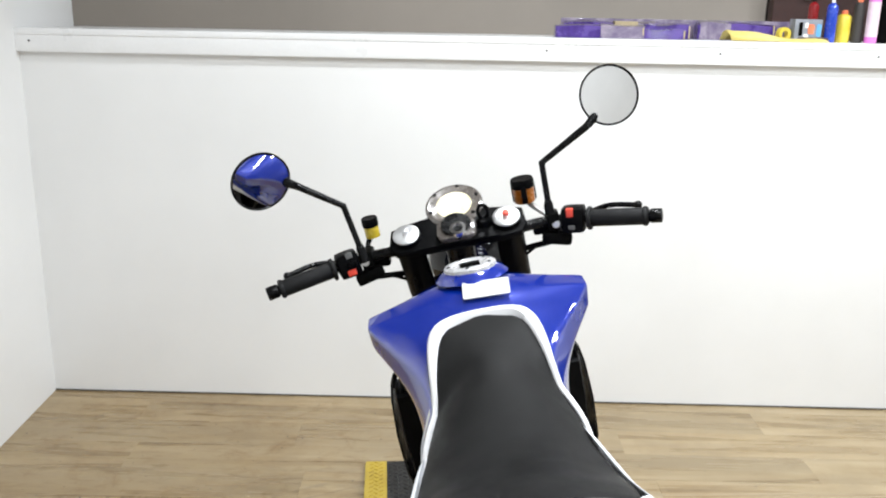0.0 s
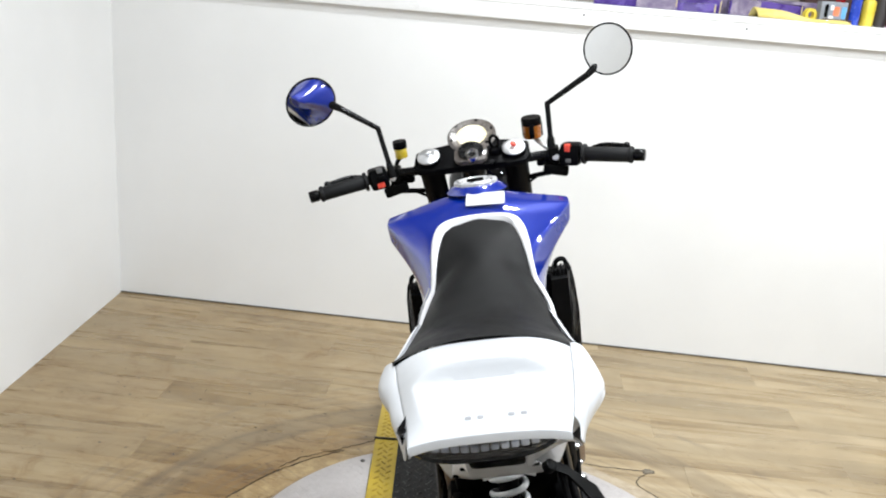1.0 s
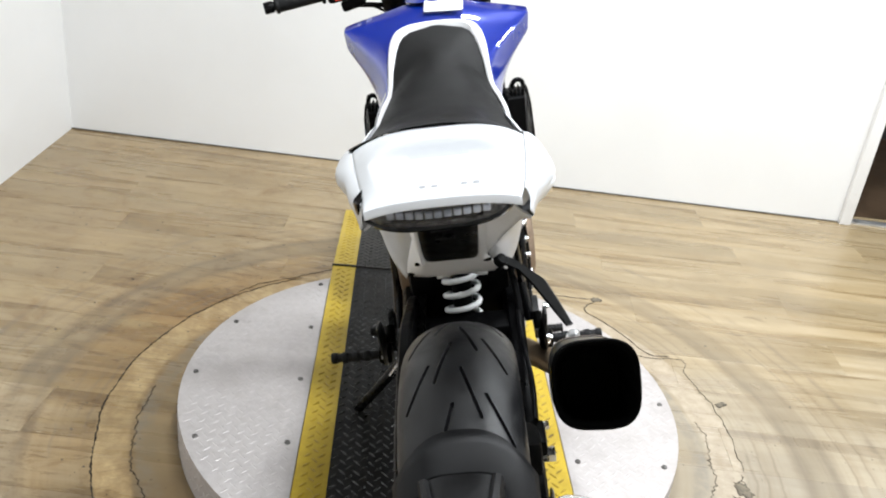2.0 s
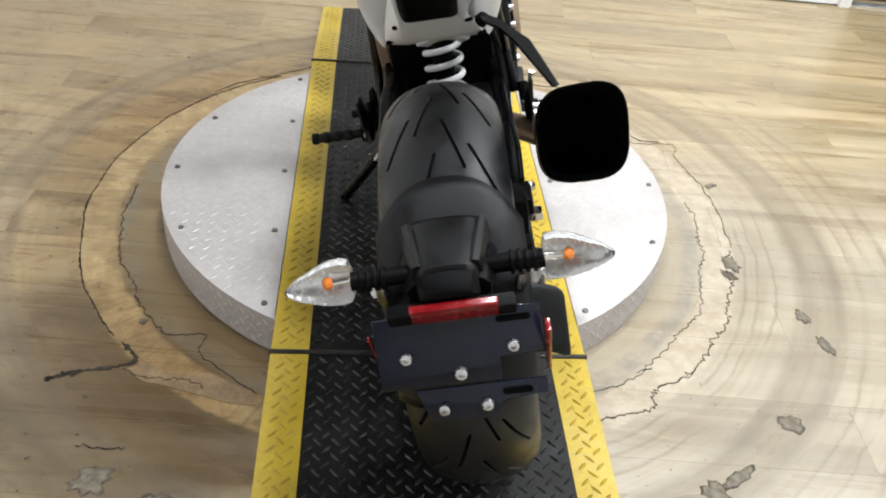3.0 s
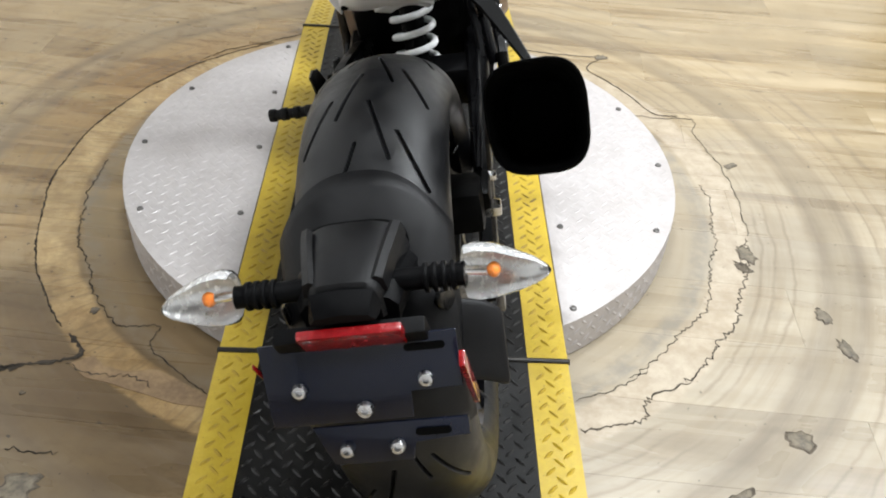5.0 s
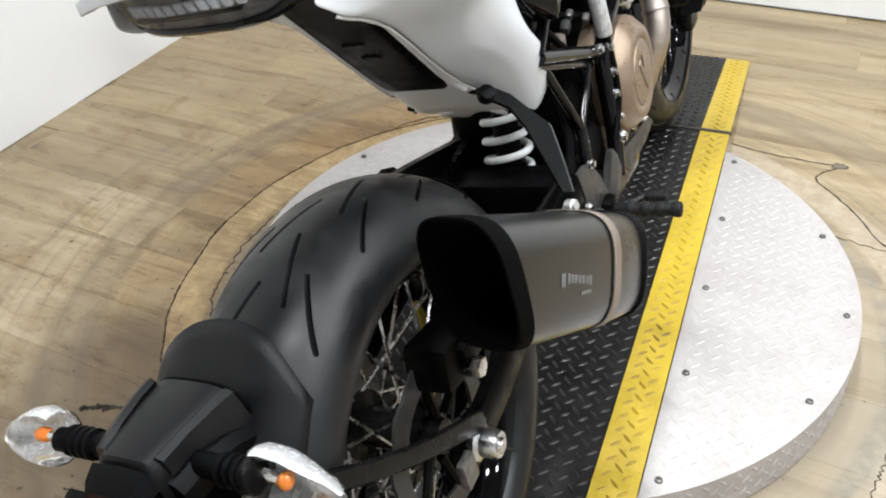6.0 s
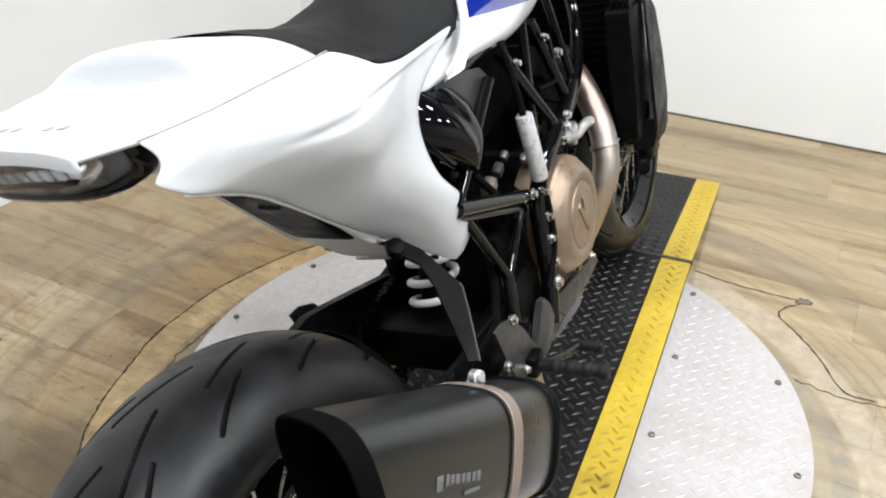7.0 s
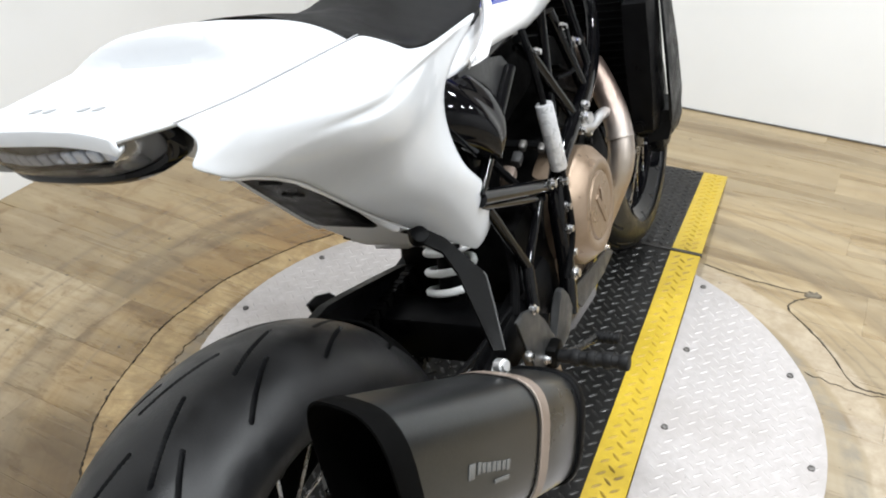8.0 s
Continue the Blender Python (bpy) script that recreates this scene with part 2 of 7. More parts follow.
    col = n.mix(n.math("MULTIPLY", grime_and_dim, n.span(cloud, 0.30, 0.62, 0.55, 1.0)), col, (0.80, 0.625, 0.375), "MULTIPLY")
    blotch = n.noise(pos, 9.0, 5, 0.7, 0.6)
    col = n.mix(n.math("MULTIPLY", n.span(edge, -0.60, 0.60, 0.8, 0.25), n.span(blotch, 0.50, 0.72)), col, (0.66, 0.55, 0.40), "MULTIPLY")
    tint = n.noise(mp3.outputs[0], 3.2, 5, 0.65, 1.2)
    near_left = n.math("MULTIPLY", n.span(edge, -0.40, 0.20, 1.0, 0.0), n.span(dist, 0.90, 1.30, 1.0, 0.45))
    col = n.mix(n.math("MULTIPLY", near_left, n.span(tint, 0.50, 0.68, 0.0, 0.55)), col, (0.300, 0.205, 0.085))
    col = n.mix(n.math("MULTIPLY", near_left, n.span(tint, 0.32, 0.48, 0.40, 0.0)), col, (0.430, 0.345, 0.185))
    smear = n.noise(mp3.outputs[0], 10.0, 5, 0.7, 0.8)
    col = n.mix(n.math("MULTIPLY", n.math("MULTIPLY", n.span(edge, -0.50, 0.25, 1.0, 0.12), n.span(dist, 0.95, 1.35, 1.0, 0.45)), n.span(smear, 0.50, 0.70)), col, (0.52, 0.435, 0.32), "MULTIPLY")
    # darker soiling beside the rear ramp
    soil = n.add("ShaderNodeVectorMath")
    soil.operation = "DISTANCE"
    n.link(pos, soil.inputs[0])
    soil.inputs[1].default_value = (-0.55, -0.62, 0.0)
    reach = n.math("ADD", soil.outputs["Value"], n.math("MULTIPLY", n.math("SUBTRACT", n.noise(pos, 4.0, 4), 0.5), 0.5))
    col = n.mix(n.span(reach, 0.12, 0.62, 0.85, 0.0), col, (0.100, 0.074, 0.042))
    # browner towards the back wall
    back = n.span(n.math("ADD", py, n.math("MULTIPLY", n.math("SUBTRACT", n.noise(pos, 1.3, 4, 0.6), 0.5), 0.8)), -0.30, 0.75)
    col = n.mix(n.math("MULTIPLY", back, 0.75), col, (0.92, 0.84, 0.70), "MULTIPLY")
    # grey at the right front: the glare's washed-out tone, put into the colour
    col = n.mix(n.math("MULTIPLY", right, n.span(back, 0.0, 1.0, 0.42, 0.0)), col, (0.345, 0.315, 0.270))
    # fine concentric scratches about the platform's centre
    swirl = n.noise(polar(48.0, 1.6), 1.0, 4, 0.6)
    zone = n.math("MULTIPLY", n.span(dist, 0.62, 0.72), n.span(dist, 1.15, 1.55, 1.0, 0.0))
    col = n.mix(n.math("MULTIPLY", zone, n.span(swirl, 0.42, 0.68, 0.0, 0.30)), col, (0.66, 0.58, 0.48), "MULTIPLY")

    def ring(r0, r1, soft):
        return n.math("MULTIPLY", n.span(r, r0 - soft, r0 + soft), n.span(r, r1 - soft, r1 + soft, 1.0, 0.0))

    speck = n.span(n.noise(pos, 24.0, 5, 0.7), 0.30, 0.70)
    hatch = n.span(n.noise(polar(5.0, 70.0), 1.0, 3, 0.6), 0.52, 0.66, 0.0, 0.5)
    trodden = n.span(reach, 0.10, 0.46, 1.0, 0.0)
    bare = n.math("MULTIPLY", ring(0.755, 0.838, 0.006), n.math("SUBTRACT", 1.0, n.math("MULTIPLY", trodden, 0.25)))
    col = n.mix(n.math("MULTIPLY", n.math("MULTIPLY", bare, left), n.span(n.noise(pos, 8.0, 4, 0.65), 0.38, 0.62, 0.50, 0.92)), col,
                n.mix(hatch, n.mix(speck, (0.30, 0.195, 0.085), (0.53, 0.390, 0.195)), (0.17, 0.115, 0.06)))
    col = n.mix(n.math("MULTIPLY", n.math("MULTIPLY", bare, right), 0.55), col, n.mix(speck, (0.34, 0.27, 0.19), (0.53, 0.45, 0.35)))
    col = n.mix(n.math("MULTIPLY", n.math("MULTIPLY", ring(0.70, 0.742, 0.008), speck), 0.8), col, (0.20, 0.185, 0.16))
    # darker brown band round the disc's foot, stronger on the left
    col = n.mix(n.math("MULTIPLY", n.math("MULTIPLY", ring(0.60, 0.745, 0.03), left), n.span(wob, 0.3, 0.7, 0.35, 0.85)), col, (0.185, 0.135, 0.070))
    col = n.mix(n.math("MULTIPLY", n.math("MULTIPLY", ring(0.60, 0.72, 0.04), right), 0.35), col, (0.24, 0.19, 0.12))
    scuff = n.math("ADD", ring(0.990, 1.020, 0.022), ring(1.068, 1.096, 0.020), clamp=True)
    streak = n.span(n.noise(polar(20.0, 3.0), 1.0, 4, 0.7), 0.30, 0.62, 0.35, 0.95)
    col = n.mix(n.math("MULTIPLY", scuff, n.math("MULTIPLY", streak, 0.66)), col, (0.125, 0.096, 0.066))
    col = n.mix(n.math("MULTIPLY", ring(1.015, 1.07, 0.02), 0.34), col, (0.17, 0.135, 0.09))
    col = n.mix(n.math("MULTIPLY", ring(1.245, 1.262, 0.008), n.span(wob, 0.4, 0.6, 0.0, 0.5)), col, (0.15, 0.115, 0.08))
    for rr in (0.86, 0.89, 0.93, 1.14, 1.19):
        col = n.mix(n.math("MULTIPLY", ring(rr, rr + 0.006, 0.004), n.span(n.noise(pos, 3.1, 3), 0.42, 0.58, 0.0, 0.5)), col, (0.16, 0.12, 0.08))
    col = n.mix(n.math("MULTIPLY", trodden, 0.6), col, (0.66, 0.53, 0.37), "MULTIPLY")
    dots = n.span(n.noise(pos, 55.0, 2, 0.5), 0.70, 0.74)
    col = n.mix(n.math("MULTIPLY", dots, n.span(edge, -0.3, 0.4, 0.95, 0.5)), col, (0.030, 0.022, 0.014))
    rough = n.math("ADD", n.span(broad, 0.3, 0.7, 0.24, 0.36), n.math("MULTIPLY", scuff, 0.12))
    nor = n.bump(grain, 0.12, 0.001)
    return n.done(col, rough, None, nor)


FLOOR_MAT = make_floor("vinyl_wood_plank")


def make_plate(name, c1, c2, dirt, rough, metal, wear, dirt_amount=0.5, spec=0.5):
    n = Nodes(name)
    n.b.inputs["Specular IOR Level"].default_value = spec
    pos = n.coords(True)
    a, b = n.noise(pos, 5.0, 5, 0.65), n.noise(pos, 60.0, 5, 0.7)
    col = n.mix(n.span(b, 0.3, 0.7), c1, c2)
    col = n.mix(n.span(a, 0.45, 0.75, 0.0, dirt_amount), col, dirt)
    chip = n.span(n.noise(pos, 130.0, 3, 0.6), 0.66, 0.72)
    col = n.mix(n.math("MULTIPLY", chip, 0.75), col, wear)
    return n.done(col, n.span(n.math("ADD", n.math("MULTIPLY", a, 0.5), n.math("MULTIPLY", b, 0.5)), 0.35, 0.65, rough - 0.1, rough + 0.14), metal, n.bump(b, 0.2, 0.001))


DIAMOND_BLACK = make_plate("black_painted_tread_plate", (0.0055, 0.0054, 0.0052), (0.0105, 0.0102, 0.0098), (0.018, 0.0165, 0.015), 0.42, 0.0, (0.06, 0.057, 0.052), 0.5, 0.2)
# paler than the plate: part of the lozenges' highlight is in the colour
TREAD_BLACK = make_plate("highlit_black_tread_lozenges", (0.018, 0.0175, 0.017), (0.034, 0.033, 0.032), (0.045, 0.041, 0.037), 0.30, 0.45, (0.11, 0.104, 0.097))
DIAMOND_YELLOW = make_plate("yellow_painted_tread_plate", (0.45, 0.312, 0.016), (0.53, 0.375, 0.028), (0.34, 0.225, 0.020), 0.42, 0.0, (0.12, 0.08, 0.018), 0.5)
TREAD_YELLOW = make_plate("worn_yellow_tread_lozenges", (0.36, 0.235, 0.012), (0.47, 0.32, 0.022), (0.105, 0.066, 0.012), 0.42, 0.0, (0.07, 0.045, 0.012), 0.95)
DIAMOND_ALU = make_plate("bare_aluminium_tread_plate", (0.47, 0.438, 0.426), (0.55, 0.517, 0.506), (0.37, 0.335, 0.315), 0.52, 0.35, (0.30, 0.28, 0.26), 0.5)
HINGE_BLACK = surface("black_hinge_rod", (0.012, 0.011, 0.010), (0.025, 0.022, 0.020), 0.4, 0.5, scale=30)
PATCH_GREY = surface("brown_worn_floor_patch", (0.085, 0.070, 0.050), (0.20, 0.168, 0.120), 0.7, scale=55, fine=160, bump=0.5)
PATCH_RIM = surface("brown_worn_floor_edge", (0.050, 0.041, 0.032), (0.15, 0.125, 0.095), 0.85, scale=60, spec=0.1)
CRACK_DARK = surface("dark_floor_crack", (0.012, 0.010, 0.008), (0.060, 0.050, 0.040), 0.85, scale=45, spec=0.1)
CRACK_BROWN = surface("brown_floor_crack", (0.028, 0.023, 0.018), (0.110, 0.092, 0.072), 0.85, scale=45, spec=0.1)
BARE_BROWN = surface("bare_brown_underlay", (0.135, 0.082, 0.038), (0.235, 0.155, 0.080), 0.75, scale=22, fine=130, bump=0.5)


# ---- mesh helpers ----
def part(name, bm, material, parent=None, label="", smooth=38, subsurf=0, thick=0.0):
    """Links a bmesh as one mesh object under a thing or a part."""
    me = bpy.data.meshes.new(name)
    bmesh.ops.recalc_face_normals(bm, faces=bm.faces)
    bm.to_mesh(me)
    bm.free()
    me.shade_smooth()
    if smooth < 180:
        me.set_sharp_from_angle(angle=radians(smooth))
    me.materials.append(material)
    ob = new(name, me)
    if thick:
        m = ob.modifiers.new("thickness", "SOLIDIFY")
        m.thickness, m.offset = thick, -1.0
    if subsurf:
        m = ob.modifiers.new("smooth", "SUBSURF")
        m.levels = m.render_levels = subsurf
    if parent is not None:
        ob.parent = parent
    if label:
        ob["label"] = label
    return ob


def turned(axis):
    """A rotation that takes z to the axis."""
    return Vector(axis).to_track_quat("Z", "Y").to_matrix().to_4x4()


def box(bm, c, s, m=None, bevel=0.0, seg=2):
    mat = Matrix.Translation(c) @ (m or Matrix()) @ Matrix.Diagonal((*s, 1))
    v = bmesh.ops.create_cube(bm, size=1.0, matrix=mat)["verts"]
    if bevel:
        edges = {e for x in v for e in x.link_edges}
        bmesh.ops.bevel(bm, geom=list(edges), offset=bevel, segments=seg, affect="EDGES", profile=0.6)
    return bm


def rod(bm, p0, p1, r0, r1=None, seg=14, bevel=0.0):
    p0, p1 = Vector(p0), Vector(p1)
    d = p1 - p0
    mat = Matrix.Translation((p0 + p1) / 2) @ turned(d)
    v = bmesh.ops.create_cone(bm, cap_ends=True, segments=seg, radius1=r0, radius2=r0 if r1 is None else r1, depth=d.length, matrix=mat)["verts"]
    if bevel:
        caps = [f for f in {f for x in v for f in x.link_faces} if len(f.verts) > 4]
        bmesh.ops.bevel(bm, geom=list({e for f in caps for e in f.edges}), offset=bevel, segments=2, affect="EDGES", profile=0.5)
    return bm


def curve_points(pts, steps=6):
    """Catmull-Rom through the points."""
    pts = [Vector(p) for p in pts]
    ext = [2 * pts[0] - pts[1], *pts, 2 * pts[-1] - pts[-2]]
    out = []
    for i in range(len(pts) - 1):
        a, b, c, d = ext[i:i + 4]
        for k in range(steps):
            t = k / steps
            out.append(0.5 * (2 * b + (c - a) * t + (2 * a - 5 * b + 4 * c - d) * t * t + (3 * b - a - 3 * c + d) * t ** 3))
    return out + [pts[-1]]


def skin(bm, rings, closed=True, caps=True):
    rows = [[bm.verts.new(p) for p in r] for r in rings]
    n = len(rows[0])
    for a, b in zip(rows, rows[1:]):
        for i in range(n if closed else n - 1):
            j = (i + 1) % n
            bm.faces.new((a[i], a[j], b[j], b[i]))
    if caps and closed:
        bm.faces.new(rows[0][::-1])
        bm.faces.new(rows[-1])
    return rows


def pipe(bm, pts, r, seg=10, steps=5, radii=None, straight=False):
    path = [Vector(p) for p in pts] if straight else curve_points(pts, steps)
    rings, ref = [], Vector((0.31, 0.17, 0.93))
    n = len(path)
    for i, p in enumerate(path):
        d = (path[min(i + 1, n - 1)] - path[max(i - 1, 0)]).normalized()
        u = (ref - d * ref.dot(d)).normalized()
        ref = u
        w = d.cross(u)
        rr = r if radii is None else radii[0] + (radii[1] - radii[0]) * i / (n - 1)
        rings.append([p + rr * (u * math.cos(a) + w * math.sin(a)) for a in (2 * math.pi * k / seg for k in range(seg))])
    skin(bm, rings)
    return bm


def lathe(bm, profile, origin, axis=(1, 0, 0), seg=48, closed=False):
    """Turns (radius, height) pairs about an axis."""
    m = Matrix.Translation(origin) @ turned(axis)
    rings = []
    for k in range(seg):
        a = 2 * math.pi * k / seg
        rings.append([m @ Vector((r * math.cos(a), r * math.sin(a), h)) for r, h in profile])
    rows = [[bm.verts.new(p) for p in r] for r in rings]
    n = len(profile)
    for i in range(seg):
        a, b = rows[i], rows[(i + 1) % seg]
        for k in range(n if closed else n - 1):
            j = (k + 1) % n
            bm.faces.new((a[k], b[k], b[j], a[j]))
    bmesh.ops.remove_doubles(bm, verts=bm.verts, dist=1e-5)
    return bm


def slab(bm, outline, depth, m=None, bevel=0.0):
    """A flat outline (x, y) raised by depth along z, then moved by m."""
    m = m or Matrix()
    low = [bm.verts.new(m @ Vector((x, y, 0))) for x, y in outline]
    top = [bm.verts.new(m @ Vector((x, y, depth))) for x, y in outline]
    n = len(outline)
    fs = [bm.faces.new(low[::-1]), bm.faces.new(top)]
    for i in range(n):
        bm.faces.new((low[i], low[(i + 1) % n], top[(i + 1) % n], top[i]))
    if bevel:
        bmesh.ops.bevel(bm, geom=list(fs[1].edges) + list(fs[0].edges), offset=bevel, segments=2, affect="EDGES", profile=0.5)
    return bm


def rounded(w, h, r, n=5):
    """A rectangle's outline with round corners."""
    pts = []
    for cx, cy, a0 in ((w / 2 - r, h / 2 - r, 0), (-w / 2 + r, h / 2 - r, 90), (-w / 2 + r, -h / 2 + r, 180), (w / 2 - r, -h / 2 + r, 270)):
        for k in range(n + 1):
            a = radians(a0 + 90 * k / n)
            pts.append((cx + r * math.cos(a), cy + r * math.sin(a)))
    return pts


def sheet(bm, rows):
    """An open grid of points."""
    return skin(bm, rows, closed=False, caps=False)


def table(stops, v):
    xs, ys = zip(*stops)
    return float(np.interp(v, xs, ys))


def nuts(bm, p, axis, r=0.006, h=0.005):
    """A hexagon bolt head with a washer."""
    p, a = Vector(p), Vector(axis).normalized()
    rod(bm, p - a * 0.004, p + a * 0.0012, r * 1.35, seg=14)
    rod(bm, p, p + a * h, r, r * 0.92, seg=6)
    return bm


def thing(name, label, category, m=None, group="", kind=""):
    ob = new(name)
    ob.empty_display_size = 0.1
    if m is not None:
        ob.matrix_world = m
    return tagged(ob, label, category, group, kind)


# ---- the room ----
WALL_DIR = Vector((0.99637, -0.08514, 0))
WALL_IN = Vector((-0.08514, -0.99637, 0))          # from the back wall into the room
CORNER = Vector((-1.62, 1.962, 0))                  # where back wall and side wall meet the floor
BACK = Matrix(((WALL_DIR.x, WALL_IN.x, 0, CORNER.x), (WALL_DIR.y, WALL_IN.y, 0, CORNER.y), (0, 0, 1, 0), (0, 0, 0, 1)))
# in BACK's own axes: x along the wall from the corner, y into the room, z up
LEDGE = 1.47
RUN = 3.545                                        # length of the half-height wall up to the doorway


def wall_piece(name, c, s, material, label, m=BACK, bevel=0.0):
    ob = part(name, box(bmesh.new(), c, s, None, bevel), material, None, smooth=30)
    ob.matrix_world = m
    return tagged(ob, label, "wall" if "wall" in name else name.split("_")[0], kind="structure")


floor = thing("floor", "beige-brown vinyl wood plank floor with round scuffs and cracks", "floor", kind="structure")
part("floor_base", box(bmesh.new(), (0.8, -0.6, -0.053), (7.2, 7.4, 0.1)), FLOOR_MAT, floor)

wall_piece("wall_back", (RUN / 2 + 0.0, -0.06, (LEDGE - 0.083) / 2), (RUN, 0.12, LEDGE - 0.083), WALL, "smooth white painted half-height back wall")
lw = Matrix.Translation(CORNER) @ Matrix.Rotation(radians(-92.3), 4, "Z")
wall_piece("wall_left", (2.55, -0.06, CEILING / 2), (6.3, 0.12, CEILING), WALL, "smooth white painted side wall", lw)
wall_piece("wall_recess", (0.97, -0.60, 2.0), (4.0, 0.10, 2.6), BEIGE, "beige wall behind the ledge")
wall_piece("wall_rear", (0.9, -4.12, CEILING / 2), (6.6, 0.12, CEILING), WALL, "white wall behind the camera", Matrix())
# unseen wall, greyed to hold back bounce light and reflections
wall_piece("wall_right", (3.62, -1.1, CEILING / 2), (0.12, 6.4, CEILING), GREYWALL, "unseen wall on the far side, greyed to cut bounce light", Matrix())
wall_piece("wall_beyond_doorway", (3.9, -1.55, CEILING / 2), (4.4, 0.1, CEILING), DARKWALL, "wall of the room beyond, coloured near-black as unlit")
wall_piece("wall_over_doorway", (4.32, -0.06, 2.62), (1.55, 0.12, 0.76), WALL, "white wall over the doorway")
wall_piece("wall_beside_doorway", (4.95, -0.06, CEILING / 2 - 0.38), (0.30, 0.12, CEILING - 0.76), WALL, "white wall beside the doorway")
wall_piece("floor_beyond_doorway", (4.1, -0.85, -0.004), (1.9, 1.5, 0.01), DARKFLOOR, "floor of the room beyond, coloured dark brown as unlit")
wall_piece("ceiling", (0.9, -1.0, CEILING + 0.06), (7.2, 7.2, 0.12), CEIL, "plain grey ceiling", Matrix())

ledge = thing("ledge", "white painted wooden ledge capping the half wall", "ledge", BACK, kind="structure")
part("ledge_board", box(bmesh.new(), (RUN / 2, -0.27, LEDGE - 0.012), (RUN, 0.60, 0.024), None, 0.003), TRIM, ledge)
part("ledge_fascia", box(bmesh.new(), (RUN / 2 + 0.0, 0.012, LEDGE - 0.050), (RUN - 0.002, 0.030, 0.072), None, 0.002), TRIM, ledge)
for x in (0.055, 1.98, 2.62, 3.2):
    part("screw", rod(bmesh.new(), (x, 0.026, LEDGE - 0.046), (x, 0.0285, LEDGE - 0.046), 0.004, seg=10), HINGE_BLACK, ledge)
jamb = thing("door_jamb", "white painted jamb at the end of the half wall", "jamb", BACK, kind="structure")
part("jamb_board", box(bmesh.new(), (RUN + 0.026, -0.05, 1.12), (0.05, 0.15, 2.24), None, 0.003), TRIM, jamb)
part("threshold", box(bmesh.new(), (4.2, -0.02, 0.004), (1.28, 0.05, 0.012), None, 0.003), ALU, jamb)
base = thing("baseboard", "thin grey strip drawn as the shade at the foot of the wall", "baseboard", BACK, kind="structure")
# solid strip whose grey stands for the shadow line between wall and floor
part("back_shade_strip", box(bmesh.new(), (RUN / 2, 0.002, 0.004), (RUN, 0.006, 0.004)), BOLT_GREY, base)

for i, (x, y) in enumerate(LAMPS):
    lamp = thing("ceiling_lamp", "round white ceiling lamp, lit", "lamp", pose(x, y, CEILING - 0.06), "ceiling lamps")
    part("housing", lathe(bmesh.new(), [(0.0, 0.06), (0.15, 0.06), (0.15, -0.012), (0.125, -0.02), (0.118, -0.005), (0.0, -0.005)], (0, 0, 0), (0, 0, 1), 24), LAMP_HOUSING, lamp)


# ---- the turning platform ----
DISC_R, DECK_Z, HALF_W, INNER_W, JOINT, RAMP_END = 0.640, 0.10, 0.315, 0.2405, 0.648, 1.305


def treads(area, flat, pitch=0.0163, long=0.0255, wide=0.0068, high=0.0024):
    """Raised lozenges of tread plate, turned a quarter from one row to the next, wherever flat(x, y) gives a height."""
    bm = bmesh.new()
    x0, x1, y0, y1 = area
    s = pitch
    for i in range(int(math.floor(x0 / s / 2)), int(math.ceil(x1 / s / 2)) + 1):
        for j in range(int(math.floor(y0 / s)), int(math.ceil(y1 / s)) + 1):
            x, y = (2 * i + j % 2) * s, j * s
            got = flat(x, y)
            if got is None:
                continue
            z, dz = got
            a = radians(-45 if j % 2 else 45)
            ca, sa = math.cos(a), math.sin(a)
            ring = []
            for u, v in ((-0.5, 0), (-0.22, 0.5), (0.22, 0.5), (0.5, 0), (0.22, -0.5), (-0.22, -0.5)):
                px, py = x + ca * u * long - sa * v * wide, y + sa * u * long + ca * v * wide
                ring.append(bm.verts.new((px, py, z + dz * (py - y) - 0.0002)))
            ends = []
            for u in (-0.26, 0.26):
                px, py = x + ca * u * long, y + sa * u * long
                ends.append(bm.verts.new((px, py, z + dz * (py - y) + high)))
            a0, a1, a2, a3, a4, a5 = ring
            for f in ((a0, a1, ends[0]), (a1, a2, ends[1], ends[0]), (a2, a3, ends[1]), (a3, a4, ends[1]), (a4, a5, ends[0], ends[1]), (a5, a0, ends[0])):
                bm.faces.new(f)
    return bm


CREASE, CREASE_Z, REAR_END = -1.110, 0.082, -1.46


def deck_height(y):
    if abs(y) <= JOINT:
        return DECK_Z, 0.0
    if y < CREASE:
        k = (CREASE_Z - 0.007) / (CREASE - REAR_END)
        return CREASE_Z + k * (y - CREASE), k
    if y < 0:
        k = (DECK_Z - CREASE_Z) / (-JOINT - CREASE)
        return DECK_Z + k * (y + JOINT), k
    k = -(DECK_Z - 0.008) / (RAMP_END - JOINT)
    return DECK_Z + k * (y - JOINT), k


table_top = thing("turntable", "round aluminium tread-plate turntable standing on the floor", "turntable", pose(0, 0, 0))


def segment_outline(side, r, x0, n=40):
    a = math.acos(x0 / r)
    pts = [(r * math.cos(t), r * math.sin(t)) for t in np.linspace(-a, a, n)]
    return [(side * x, y) for x, y in pts]


